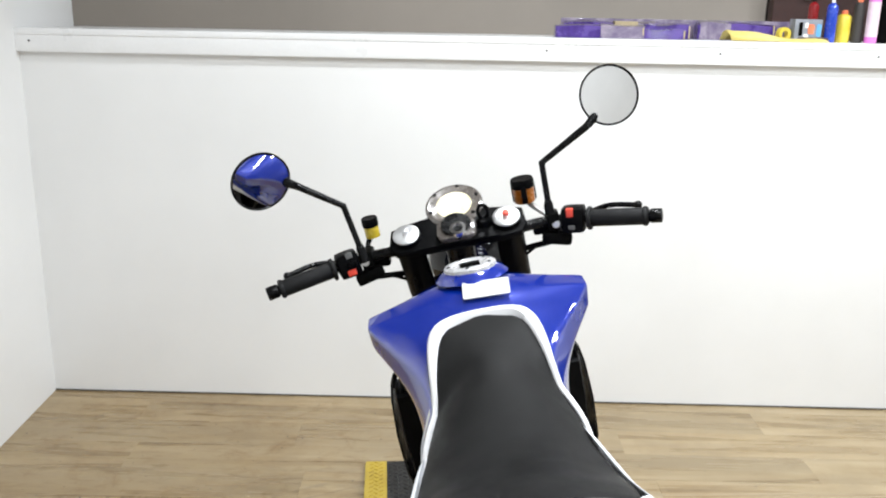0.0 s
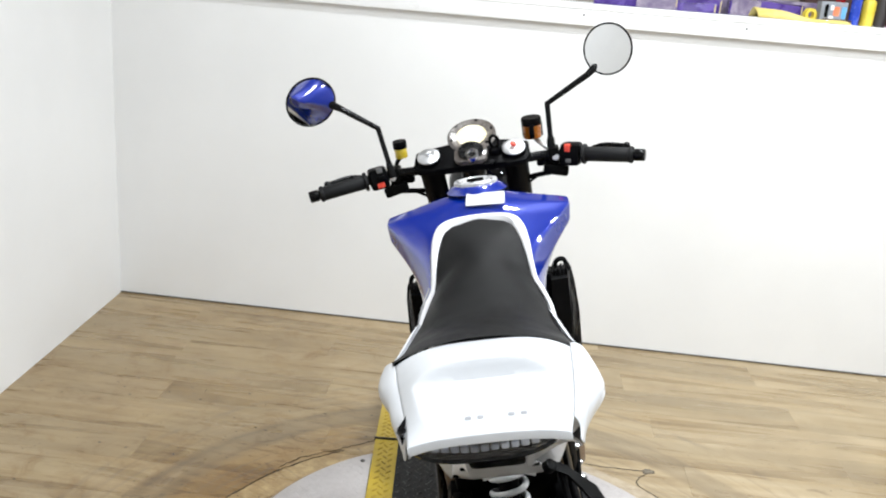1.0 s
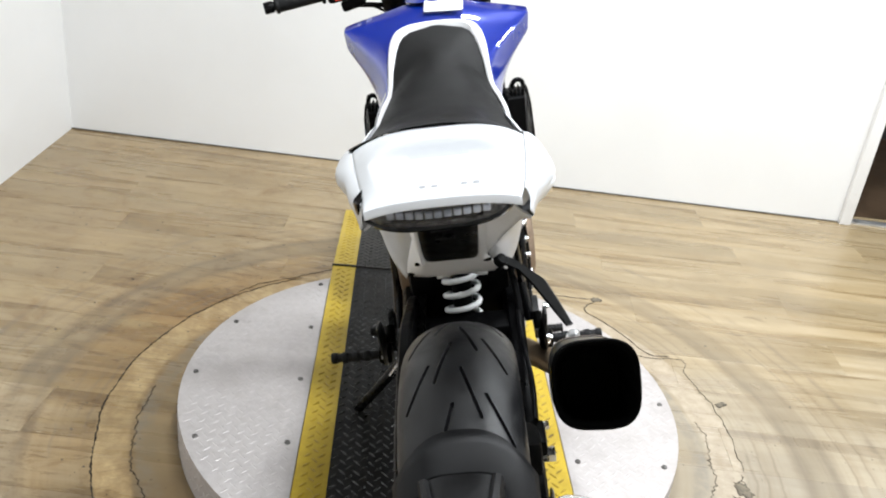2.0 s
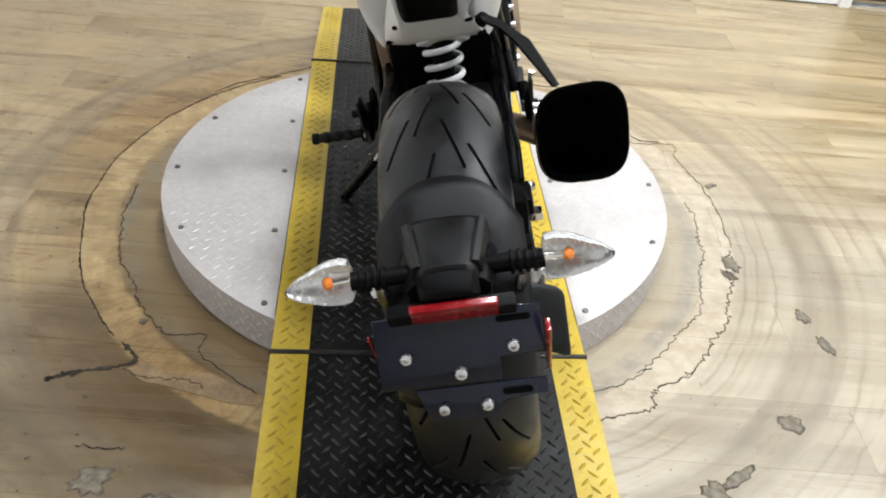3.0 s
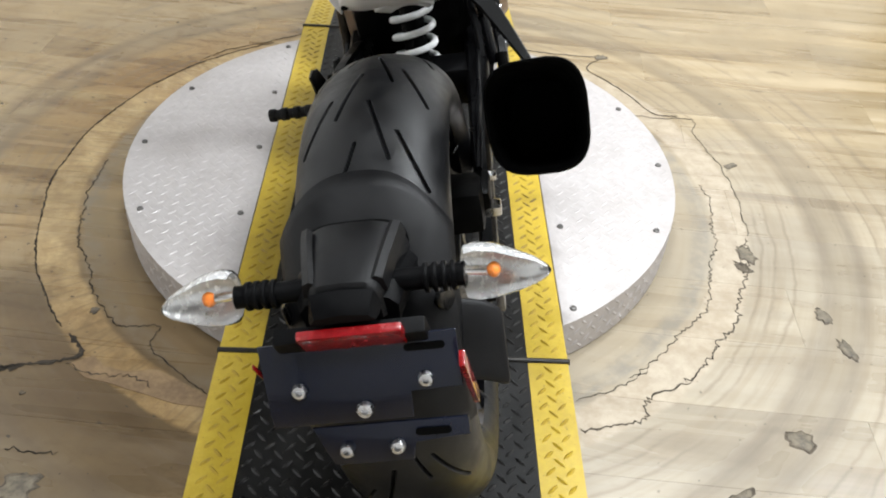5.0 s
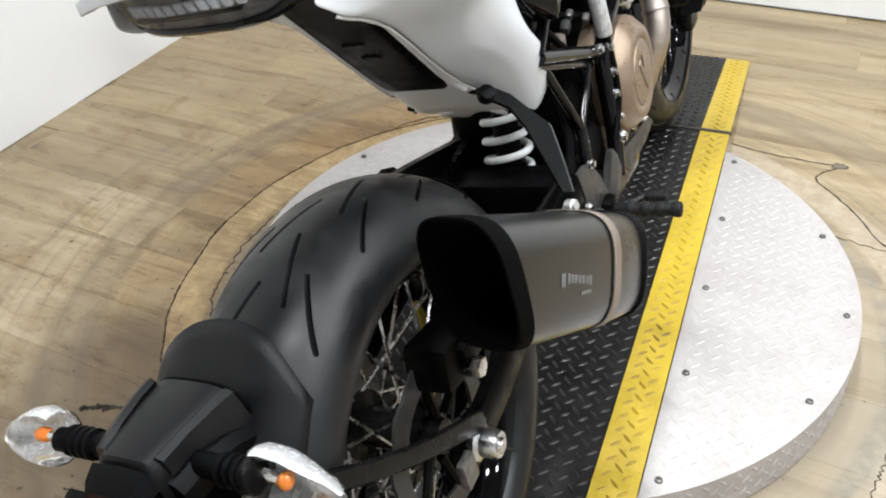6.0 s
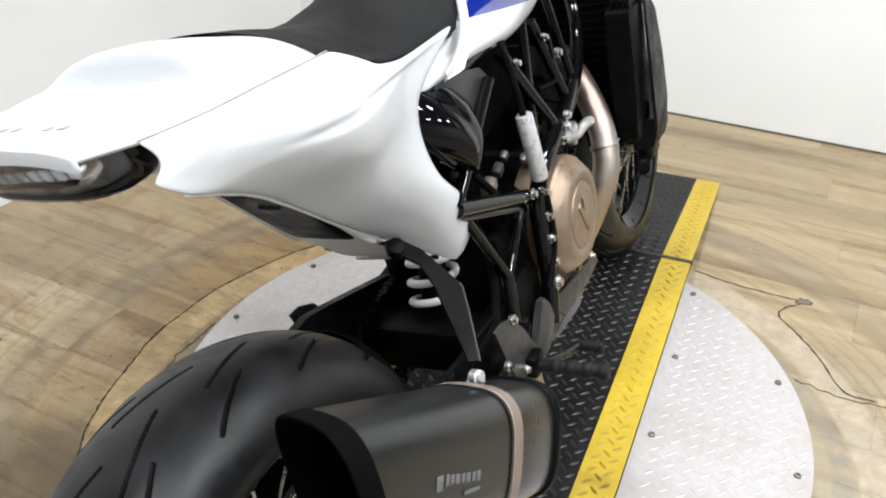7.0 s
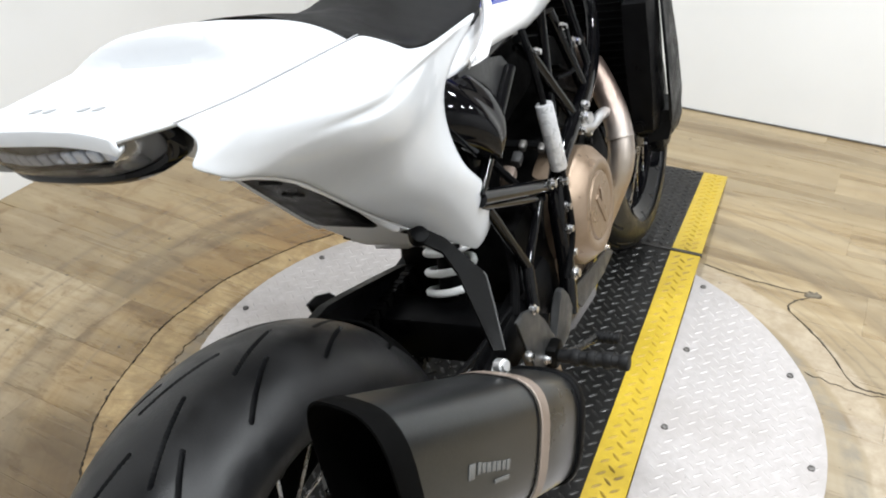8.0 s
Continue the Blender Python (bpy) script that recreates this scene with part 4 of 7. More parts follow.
for s in (-1, 1):
    bm = box(bmesh.new(), (0.003 + s * 0.104, -0.389 if s > 0 else -0.370, 0.501), (0.006, 0.016, 0.112) if s > 0 else (0.002, 0.005, 0.09), pose(0, 0, 0, 22), 0.001)
    part("side_reflector", bm, RED_REFLECTOR, plate, "red reflector strip")
bm = box(bmesh.new(), (0.004, -0.383, 0.566), (0.102, 0.010, 0.036), pose(0, 0, 0, 25), 0.003)
part("rear_reflector", bm, RED_REFLECTOR, plate, "red rectangular reflector")


def indicator(s):
    base = bmesh.new()
    pipe(base, [(s * 0.040, -0.326, 0.581), (s * 0.078, -0.328, 0.583), (s * 0.118, -0.332, 0.586)], 0.0115, 12)
    for k in range(4):
        x = 0.074 + 0.009 * k
        rod(base, (s * x, -0.3285, 0.5830), (s * (x + 0.005), -0.3285, 0.5830), 0.0150, seg=14, bevel=0.001)
    stalk = part("indicator", base, BLACK_PLASTIC, bike, "clear-lensed turn indicator on a ribbed black stalk")

    def shell(scale, front):
        bm = bmesh.new()
        rings = []
        for x, ry, rz, dz in ((0.107, 0.014, 0.018, 0.000), (0.110, 0.022, 0.025, 0.000), (0.120, 0.024, 0.027, 0.000), (0.138, 0.023, 0.025, -0.001), (0.158, 0.018, 0.019, -0.004), (0.176, 0.012, 0.012, -0.006), (0.188, 0.005, 0.005, -0.008), (0.191, 0.001, 0.001, -0.008)):
            cx = 0.151 + (x - 0.145) * scale
            ring = []
            for k in range(20):
                a = 2 * math.pi * k / 20
                yy = -math.cos(a) * ry * scale
                if front:
                    yy = max(yy, -0.2 * ry) + 0.0
                ring.append((s * cx, -0.332 + yy * 1.12, 0.588 + dz + math.sin(a) * rz * scale * 1.1))
            rings.append(ring)
        skin(bm, rings)
        return bm

    lens = part("lens", shell(1.0, False), GLASS, stalk, "clear plastic lens", smooth=180)
    lens.visible_shadow = False
    bm = bmesh.new()
    rows = []
    for x, ry, rz, dz in ((0.111, 0.020, 0.022, 0.000), (0.120, 0.021, 0.024, 0.000), (0.138, 0.020, 0.022, -0.001), (0.158, 0.015, 0.016, -0.004), (0.176, 0.010, 0.011, -0.006), (0.187, 0.004, 0.004, -0.008)):
        rows.append([(s * (x + 0.006), -0.333 + math.cos(a) * ry * 1.12, 0.588 + dz + math.sin(a) * rz * 1.1) for a in np.linspace(-1.6, 1.6, 13)])
    sheet(bm, rows)
    part("reflector", bm, REFLECT_SILVER, stalk, smooth=180)
    bm = bmesh.new()
    bmesh.ops.create_uvsphere(bm, u_segments=14, v_segments=10, radius=0.0068, matrix=Matrix.Translation((s * 0.142, -0.330, 0.586)))
    part("bulb_socket", rod(bmesh.new(), (s * 0.116, -0.328, 0.587), (s * 0.136, -0.330, 0.586), 0.0045, seg=12), CHROME, stalk)
    part("bulb", bm, BULB_ORANGE, stalk, "orange bulb")


indicator(-1)
indicator(1)

# ---- bodywork ----
COWL_HALF = [(-0.13, 0.098), (-0.066, 0.107), (0.0, 0.116), (0.08, 0.126), (0.14, 0.132), (0.175, 0.135), (0.24, 0.136), (0.31, 0.136), (0.40, 0.128), (0.456, 0.1235), (0.49, 0.121)]
# rows of the side panel: height, rear end, front end
PANEL = [(0.9025, -0.072, 0.170), (0.896, -0.065, 0.180), (0.886, -0.061, 0.198), (0.878, -0.066, 0.210), (0.872, -0.078, 0.222), (0.863, -0.062, 0.258), (0.854, -0.050, 0.300), (0.845, -0.030, 0.478), (0.838, -0.012, 0.450), (0.822, 0.020, 0.385), (0.806, 0.047, 0.340), (0.795, 0.064, 0.324),
         (0.77, 0.098, 0.316), (0.737, 0.142, 0.322), (0.70, 0.191, 0.338), (0.675, 0.226, 0.360), (0.644, 0.268, 0.398), (0.615, 0.304, 0.420), (0.586, 0.336, 0.430), (0.56, 0.366, 0.420), (0.546, 0.386, 0.404)]
EDGE_X = [(-0.08, 0.120), (0.0, 0.114), (0.06, 0.106), (0.10, 0.096), (0.18, 0.078), (0.262, 0.062), (0.30, 0.072), (0.35, 0.090), (0.39, 0.100)]
REAR_EDGE = [(z, a) for z, a, b in PANEL[::-1]]
# the left panel is cut away higher behind
LEFT_EDGE = [(0.546, 0.388), (0.56, 0.375), (0.586, 0.355), (0.615, 0.335), (0.644, 0.312), (0.675, 0.285), (0.70, 0.260), (0.737, 0.222), (0.77, 0.180), (0.795, 0.140), (0.806, 0.118), (0.822, 0.085), (0.838, 0.040), (0.845, 0.010), (0.854, -0.035), (0.863, -0.062), (0.872, -0.082), (0.878, -0.084), (0.886, -0.085), (0.896, -0.087), (0.9025, -0.090)]


def rear_edge(s, z):
    return table(REAR_EDGE if s > 0 else LEFT_EDGE, z)
SEAM = [(-0.12, 0.917), (-0.066, 0.908), (0.0, 0.9045), (0.1, 0.903), (0.175, 0.901), (0.24, 0.893)]
TAIL_X = 0.012                                      # the tail sits a little to the right of the wheels' plane


def tail_x(y):
    return TAIL_X * max(0.0, min(1.0, (0.22 - y) / 0.25))


def panel_x(y, z, s=1):
    """Half width of the side panel, which rolls in under the tail towards its lower edge."""
    edge = REAR_EDGE if s > 0 else LEFT_EDGE
    low = edge[:-5]
    h = z - float(np.interp(y, [b for a, b in low[::-1]], [a for a, b in low[::-1]]))
    w = table(COWL_HALF, y) + table([(-0.07, 0.008), (0.0, 0.037), (0.1, 0.048), (0.2, 0.031), (0.3, 0.006)], y) * math.sin(math.pi * max(0.0, min(1.0, (0.9025 - z) / 0.15)) ** 0.75)
    w = max(w, 0.112 if y > 0.3 else 0.0)
    t = max(0.0, min(1.0, max(h / 0.092, (z - 0.862) / 0.036)))
    return w - max(0.0, w - table(EDGE_X, y)) * (1 - t) ** 2


def side_panel(s):
    bm = bmesh.new()
    rows = []
    for z, y0, y1 in PANEL:
        y0 = rear_edge(s, z)
        rows.append([(tail_x(y) + s * (panel_x(y, z, s) - 0.008 * max(0.0, (t - 0.9) / 0.1) ** 2 * (z < 0.85)), y, z + max(0.0, (z - 0.85) / 0.0525) * (table(SEAM, y) - 0.9015)) for t in np.linspace(0, 1, 16) for y in (y0 + (y1 - y0) * t,)])
    sheet(bm, rows)
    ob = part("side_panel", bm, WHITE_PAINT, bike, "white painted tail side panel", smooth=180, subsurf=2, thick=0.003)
    if s < 0:
        return ob
    # thin grey rod drawn as the shade in the seam between panel and cowl
    path = [(tail_x(y) + s * (panel_x(y, 0.9025, s) + 0.0002), y, table(SEAM, y) + 0.0008) for y in np.linspace(-0.070, 0.166, 16)]
    part("panel_shade_line", pipe(bmesh.new(), path, 0.0007, 6, straight=True), GAP_GREY, ob)
    return ob


side_panel(1)
side_panel(-1)


def cowl_point(u, v):
    """u across from -1 to 1, v from the seat (0) to the rear lip (1)."""
    front = 0.150
    y = front + (-0.122 - front) * v
    half = table(COWL_HALF, y)
    mid = table([(-0.12, 0.926), (-0.09, 0.931), (-0.06, 0.938), (0.0, 0.946), (0.06, 0.948), (0.10, 0.943), (0.15, 0.929), (0.18, 0.920), (0.24, 0.90)], y)
    edge = table(SEAM, y)
    a = abs(u)
    z = mid + (edge - mid) * a ** 3.2
    # a flat-floored hollow, from a curved step behind the seat to the rear lip
    inside = max(0.0, min(1.0, (0.86 - a) / 0.10))
    inside = inside * inside * (3 - 2 * inside)
    step = max(0.0, min(1.0, (0.050 - 0.024 * a ** 3 - y) / 0.014))
    step = step * step * (3 - 2 * step)
    base = 0.9215 + 0.0045 * max(0.0, min(1.0, (0.03 - y) / 0.15))
    z += (min(z, base) - z) * inside * step
    return (tail_x(y) + u * half, y, z)


bm = bmesh.new()
rows = [[cowl_point(u, v) for u in np.linspace(-1, 1, 61)] for v in np.linspace(0, 1, 80)]
last = rows[-1]
for back, down in ((0.0008, 0.0010), (0.0010, 0.0115), (-0.0005, 0.0125), (-0.012, 0.0120)):
    rows.append([(TAIL_X + (x - TAIL_X) * (0.95 if back < -0.01 else 1.0), y - back, z - down) for x, y, z in last])
sheet(bm, rows)
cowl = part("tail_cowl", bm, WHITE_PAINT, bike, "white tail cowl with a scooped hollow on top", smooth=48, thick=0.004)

# faint print across the rear of the cowl
for u in (-0.235, -0.085, 0.28, 0.43):
    p, q, r = (Vector(cowl_point(u + du, 0.838 + dv)) for du, dv in ((0, 0), (0.02, 0), (0, 0.02)))
    ex = (q - p).normalized()
    ez = ex.cross(p - r).normalized()
    ey = ez.cross(ex)
    m = Matrix(((ex.x, ey.x, ez.x, p.x), (ex.y, ey.y, ez.y, p.y), (ex.z, ey.z, ez.z, p.z), (0, 0, 0, 1)))
    part("printed_mark", slab(bmesh.new(), rounded(0.008, 0.009, 0.001), 0.0003, m @ Matrix.Translation((0, 0, 0.0003))), FAINT_GREY, cowl)

# underside of the tail with its black insert and bolt holes
def under_y(z):
    return 0.15 + (0.765 - z) / 1.06 if z > 0.65 else 0.2585 + (0.65 - z) * 1.17


def under_point(x, z, out=0.0):
    """The underside: a sloping middle, with flanks that come back to the panels' lower edges."""
    s = 1 if x > 0 else -1
    y1, y0 = rear_edge(s, z) + 0.0015, under_y(z)
    side = panel_x(y1, z, s) - 0.003
    t = max(0.0, (abs(x) - 0.054) / max(0.004, side - 0.054))
    y = y0 + (y1 - y0) * min(1.0, t) ** 1.3
    return (tail_x(y) + s * min(abs(x), side), y - out * 0.72, z - out * 0.69)


bm = bmesh.new()
rows = []
for z in (0.856, 0.850, 0.845, 0.838, 0.822, 0.806, 0.77, 0.737, 0.70, 0.675, 0.644, 0.615, 0.586, 0.566):
    r, l = (panel_x(rear_edge(k, z), z, k) for k in (1, -1))
    xs = [-l + (l - 0.054) * k / 6 for k in range(6)] + list(np.linspace(-0.054, 0.054, 9)) + [0.054 + (r - 0.054) * k / 6 for k in range(1, 7)]
    rows.append([under_point(x, z) for x in xs])
sheet(bm, rows)
# brighter white than the panels, to lift the shade under the tail
under = part("tail_underside", bm, COLLAR_WHITE, bike, "white tail underside, coloured paler than the panels against its shade", smooth=180, thick=0.003)
bm = bmesh.new()
rows = []
for z, half in ((0.866, 0.050), (0.84, 0.050), (0.80, 0.0495), (0.76, 0.049), (0.72, 0.0485), (0.69, 0.048), (0.665, 0.047), (0.654, 0.044), (0.650, 0.036)):
    rows.append([under_point(u * half, z, 0.002) for u in np.linspace(-1, 1, 7)])
sheet(bm, rows)
insert = part("black_insert", bm, BLACK_PLASTIC, under, "black insert under the tail light", smooth=180, thick=0.003)
# two flat grey oblongs laid on the insert
for x, z in ((-0.012, 0.757), (-0.006, 0.731)):
    m = Matrix.Translation(under_point(x, z, 0.0022)) @ Matrix.Rotation(radians(43.5), 4, "X")
    part("slot_mark", slab(bmesh.new(), rounded(0.032, 0.011, 0.002), 0.0008, m @ Matrix.Translation((0, 0, -0.0004))), HEEL_GREY, insert)
for s_ in (-1, 1):
    bm = bmesh.new()
    skin(bm, [[under_point(s_ * x, z, out) for x, out in ((0.0485, -0.001), (0.0500, 0.0055), (0.0545, 0.0070), (0.0610, 0.0060), (0.0660, -0.001))] for z in np.linspace(0.850, 0.640, 14)])
    part("insert_rim", bm, COLLAR_WHITE, under, smooth=60)
    # raised black discs drawn as the dark insides of the bolt holes
    for x, z in ((0.062, 0.628), (0.084, 0.572)):
        p = Vector(under_point(s_ * x, z))
        d = Vector((0, -0.62, -0.78))
        part("bolt_hole", rod(bmesh.new(), p + d * 0.0005, p + d * 0.0045, 0.0085, seg=16), HOLE_BLACK, under)
# white filler added inside the tail to close see-through gaps
bm = bmesh.new()
skin(bm, [[(TAIL_X + x * half, y, z) for x, z in ((-1, low + 0.012), (-0.9, low), (0.9, low), (1, low + 0.012), (1, top), (-1, top))] for y, half, low, top in ((-0.046, 0.117, 0.872, 0.899), (0.0, 0.128, 0.868, 0.895), (0.06, 0.136, 0.862, 0.890), (0.16, 0.130, 0.840, 0.880))])
part("inner_filler", bm, COLLAR_WHITE, under, smooth=40)
bm = bmesh.new()
rows = []
for k in range(5):
    t = k / 4
    rows.append([(TAIL_X + u * (0.050 - 0.016 * t), 0.352 + 0.055 * t, 0.566 - 0.030 * t + 0.010 * (1 - u * u)) for u in np.linspace(-1, 1, 7)])
sheet(bm, rows)
part("shock_mount_cover", bm, COLLAR_WHITE, under, smooth=180, thick=0.006)

# tail light
def light_ring(y, grow, n=48):
    """One outline of the lamp: flat on top, square-shouldered below, its ends drawn forward."""
    pts = []
    for i in range(n):
        a = 2 * math.pi * i / n
        c, d = math.cos(a), math.sin(a)
        x = math.copysign(abs(c) ** (0.5 if d < 0 else 0.8), c) * (0.104 + grow)
        z = 0.910 + (0.003 + grow * 0.2) * d if d > 0 else 0.908 - (0.041 + grow) * abs(d) ** 0.55
        z -= 0.010 * (abs(x) / 0.10) ** 4 * max(0.0, d)
        pts.append((0.002 + x, y + 0.030 * (abs(x) / 0.10) ** 3 + 0.55 * (0.908 - z), z))
    return pts


bm = bmesh.new()
skin(bm, [light_ring(-0.050, -0.006), light_ring(-0.094, 0.004), light_ring(-0.106, 0.004), light_ring(-0.108, 0.000), light_ring(-0.104, -0.004), light_ring(-0.080, -0.008)])
tail_light = part("tail_light", bm, GLOSS_BLACK, bike, "clear LED tail light in a black surround", smooth=50)
bm = bmesh.new()
skin(bm, [light_ring(-0.080, -0.006), light_ring(-0.086, -0.006), light_ring(-0.090, -0.020)])
part("light_tray", bm, DARK_TRAY, tail_light)
for k in range(11):
    x = -0.070 + 0.0125 * k
    bm = box(bmesh.new(), (TAIL_X + x, -0.096 + 0.030 * (abs(x) / 0.10) ** 3, 0.8950), (0.0105, 0.008, 0.012), pose(0, 0, 0, 20), 0.003, 3)
    part("led", bm, LED_WHITE, tail_light, "white LED lens")
part("led_shelf", box(bmesh.new(), (0.002, -0.088, 0.8855), (0.120, 0.008, 0.003), pose(0, 0, 0, 20), 0.0012), GREY_PLASTIC, tail_light)
bm = bmesh.new()
skin(bm, [light_ring(-0.098, -0.006), light_ring(-0.108, -0.006), light_ring(-0.111, -0.014)])
lens = part("lens", bm, SMOKE, tail_light, "clear lens", smooth=50)
lens.visible_shadow = False

# tank
TANK = [
    (0.33, [(0, 0.80), (0.07, 0.815), (0.098, 0.812), (0.106, 0.805), (0.108, 0.795), (0.104, 0.775), (0, 0.77)]),
    (0.42, [(0, 0.80), (0.080, 0.806), (0.098, 0.803), (0.105, 0.798), (0.110, 0.788), (0.106, 0.765), (0, 0.76)]),
    (0.50, [(0, 0.85), (0.080, 0.858), (0.098, 0.855), (0.108, 0.842), (0.117, 0.81), (0.116, 0.776), (0, 0.752)]),
    (0.57, [(0, 0.930), (0.076, 0.936), (0.100, 0.922), (0.115, 0.880), (0.123, 0.83), (0.126, 0.768), (0, 0.750)]),
    (0.62, [(0, 0.970), (0.080, 0.970), (0.132, 0.950), (0.134, 0.902), (0.125, 0.84), (0.130, 0.760), (0, 0.750)]),
    (0.66, [(0, 1.006), (0.094, 0.996), (0.172, 0.976), (0.166, 0.930), (0.124, 0.85), (0.132, 0.757), (0, 0.750)]),
    (0.70, [(0, 1.026), (0.102, 1.009), (0.199, 0.994), (0.196, 0.955), (0.124, 0.862), (0.132, 0.757), (0, 0.750)]),
    (0.748, [(0, 1.032), (0.105, 1.014), (0.200, 0.994), (0.194, 0.958), (0.125, 0.868), (0.130, 0.763), (0, 0.750)]),
    (0.768, [(0, 1.030), (0.104, 1.011), (0.182, 0.992), (0.174, 0.955), (0.126, 0.875), (0.128, 0.767), (0, 0.750)]),
    (0.80, [(0, 1.024), (0.098, 1.004), (0.142, 0.985), (0.138, 0.955), (0.124, 0.89), (0.126, 0.773), (0, 0.750)]),
    (0.85, [(0, 1.008), (0.085, 0.990), (0.108, 0.975), (0.112, 0.945), (0.110, 0.90), (0.118, 0.780), (0, 0.750)]),
    (0.90, [(0, 0.955), (0.060, 0.945), (0.080, 0.935), (0.092, 0.92), (0.104, 0.86), (0.106, 0.786), (0, 0.765)]),
]
def settle(x, y, z):
    """The knee pads, the seat's nose and the collar sit lower than the tank's crown."""
    ahead = max(0.0, min(1.0, (y - 0.47) / 0.12)) * max(0.0, min(1.0, (z - 0.775) / 0.05))
    return z - ahead * (0.009 + 0.008 * min(1.0, abs(x) / 0.10) if y > 0.645 else 0.016)


bm = bmesh.new()
rings = []
for y, half in TANK:
    half = [(x, settle(x, y, z)) for x, z in half]
    ring = [(x, y, z) for x, z in half] + [(0.011 * max(0.0, min(1.0, (x - 0.13) / 0.06)) - x, y, z) for x, z in half[-2:0:-1]]
    rings.append(ring)
skin(bm, rings)
crease = bm.edges.layers.float.new("crease_edge")
bm.verts.index_update()
n = 12
for e in bm.edges:
    i, j = sorted(v.index for v in e.verts)
    ra, ca, rb, cb = i // n, i % n, j // n, j % n
    if ra >= 0 and rb == ra + 1 and ca == cb and ca in (2, 10):
        e[crease] = 0.62 if ra >= 4 else 0.4
    if rb == ra + 1 and ca == cb and ca in (3, 9) and ra >= 2:
        e[crease] = 0.72 if ra >= 4 else 0.5
    if ra == rb and ra in (6, 7) and (max(ca, cb) <= 4 or min(ca, cb) >= 8) and min(ca, cb) >= 1:
        e[crease] = 0.5
tank = part("fuel_tank", bm, TANK_PAINT, bike, "deep blue glossy tank with white lower edge", smooth=70, subsurf=3)
CAP_M = Matrix.Translation((0.008, 0.766, 1.020)) @ pose(0, 0, 0, -4)
bm = lathe(bmesh.new(), [(0.034, 0.010), (0.042, 0.009), (0.056, 0.002), (0.066, -0.008)], CAP_M @ Vector((0, 0, 0)), CAP_M.to_3x3() @ Vector((0, 0, 1)), 40)
part("filler_collar", bm, TANK_PAINT, tank, "raised blue collar round the filler", smooth=180)
bm = lathe(bmesh.new(), [(0, 0.012), (0.012, 0.012), (0.014, 0.009), (0.030, 0.009), (0.034, 0.012), (0.044, 0.0115), (0.047, 0.009), (0.047, -0.004)], CAP_M @ Vector((0, 0, 0.003)), CAP_M.to_3x3() @ Vector((0, 0, 1)), 40)
cap = part("fuel_cap", bm, CAP_SILVER, tank, "silver fuel filler cap")
part("cap_latch", box(bmesh.new(), CAP_M @ Vector((0, -0.010, 0.015)), (0.036, 0.013, 0.007), None, 0.002), ENGINE_DARK, cap)
for k in range(5):
    a = math.pi / 4 + k * math.pi * 0.4
    p = CAP_M @ Vector((0.039 * math.cos(a), 0.039 * math.sin(a), 0.012))
    part("cap_screw", rod(bmesh.new(), p, p + Vector((0, 0, 0.004)), 0.0032, seg=10), ENGINE_DARK, cap)
bm = slab(bmesh.new(), rounded(0.080, 0.040, 0.003), 0.0012, Matrix.Translation((0.026, 0.686, 1.0095)) @ pose(0, 0, 0, 24, 2, -4))
part("sticker", bm, STICKER, tank, "blank white paper sticker")

# seat
SEAT_W = [(0.145, 0.131), (0.165, 0.136), (0.20, 0.143), (0.25, 0.143), (0.31, 0.135), (0.36, 0.129), (0.41, 0.124), (0.456, 0.119), (0.481, 0.116), (0.507, 0.106), (0.528, 0.094), (0.552, 0.088), (0.585, 0.080), (0.608, 0.071), (0.622, 0.060), (0.630, 0.044), (0.638, 0.008)]
SEAT_Z = [(0.15, 0.934), (0.20, 0.923), (0.25, 0.909), (0.31, 0.897), (0.37, 0.896), (0.43, 0.908), (0.49, 0.934), (0.55, 0.962), (0.60, 0.984), (0.638, 0.998)]
SEAT_EDGE = [(0.15, 0.906), (0.165, 0.903), (0.20, 0.884), (0.25, 0.866), (0.31, 0.853), (0.40, 0.844), (0.456, 0.842), (0.481, 0.848), (0.507, 0.868), (0.528, 0.889), (0.552, 0.932), (0.585, 0.964), (0.611, 0.984), (0.638, 0.997)]
COLLAR = [(0.125, 0.412, 0.793), (0.126, 0.438, 0.804), (0.124, 0.462, 0.820), (0.119, 0.486, 0.845), (0.109, 0.507, 0.867), (0.097, 0.530, 0.889), (0.091, 0.553, 0.930), (0.084, 0.586, 0.962), (0.075, 0.612, 0.983), (0.062, 0.631, 0.994), (0.038, 0.640, 0.998), (0.0, 0.642, 0.999)]


def seat_x(y):
    """The seat's nose sits a little to the right."""
    return 0.006 * max(0.0, min(1.0, (y - 0.40) / 0.12))


def seat_row(t):
    row = []
    for u in np.linspace(-1.24, 1.24, 33):
        uu = max(-1.0, min(1.0, u))
        back = 0.150 - 0.0 * uu * uu
        y = back + (0.637 - back) * t
        w = table(SEAT_W, y)
        zc, ze = settle(0, y, table(SEAT_Z, y)), settle(0, y, table(SEAT_EDGE, y))
        z = zc + (ze - zc) * abs(uu) ** 2.2
        over = max(0.0, abs(u) - 1.0)
        row.append((seat_x(y) + uu * w - math.copysign(over * 0.012, u), y, z - over * 0.05))
    return row


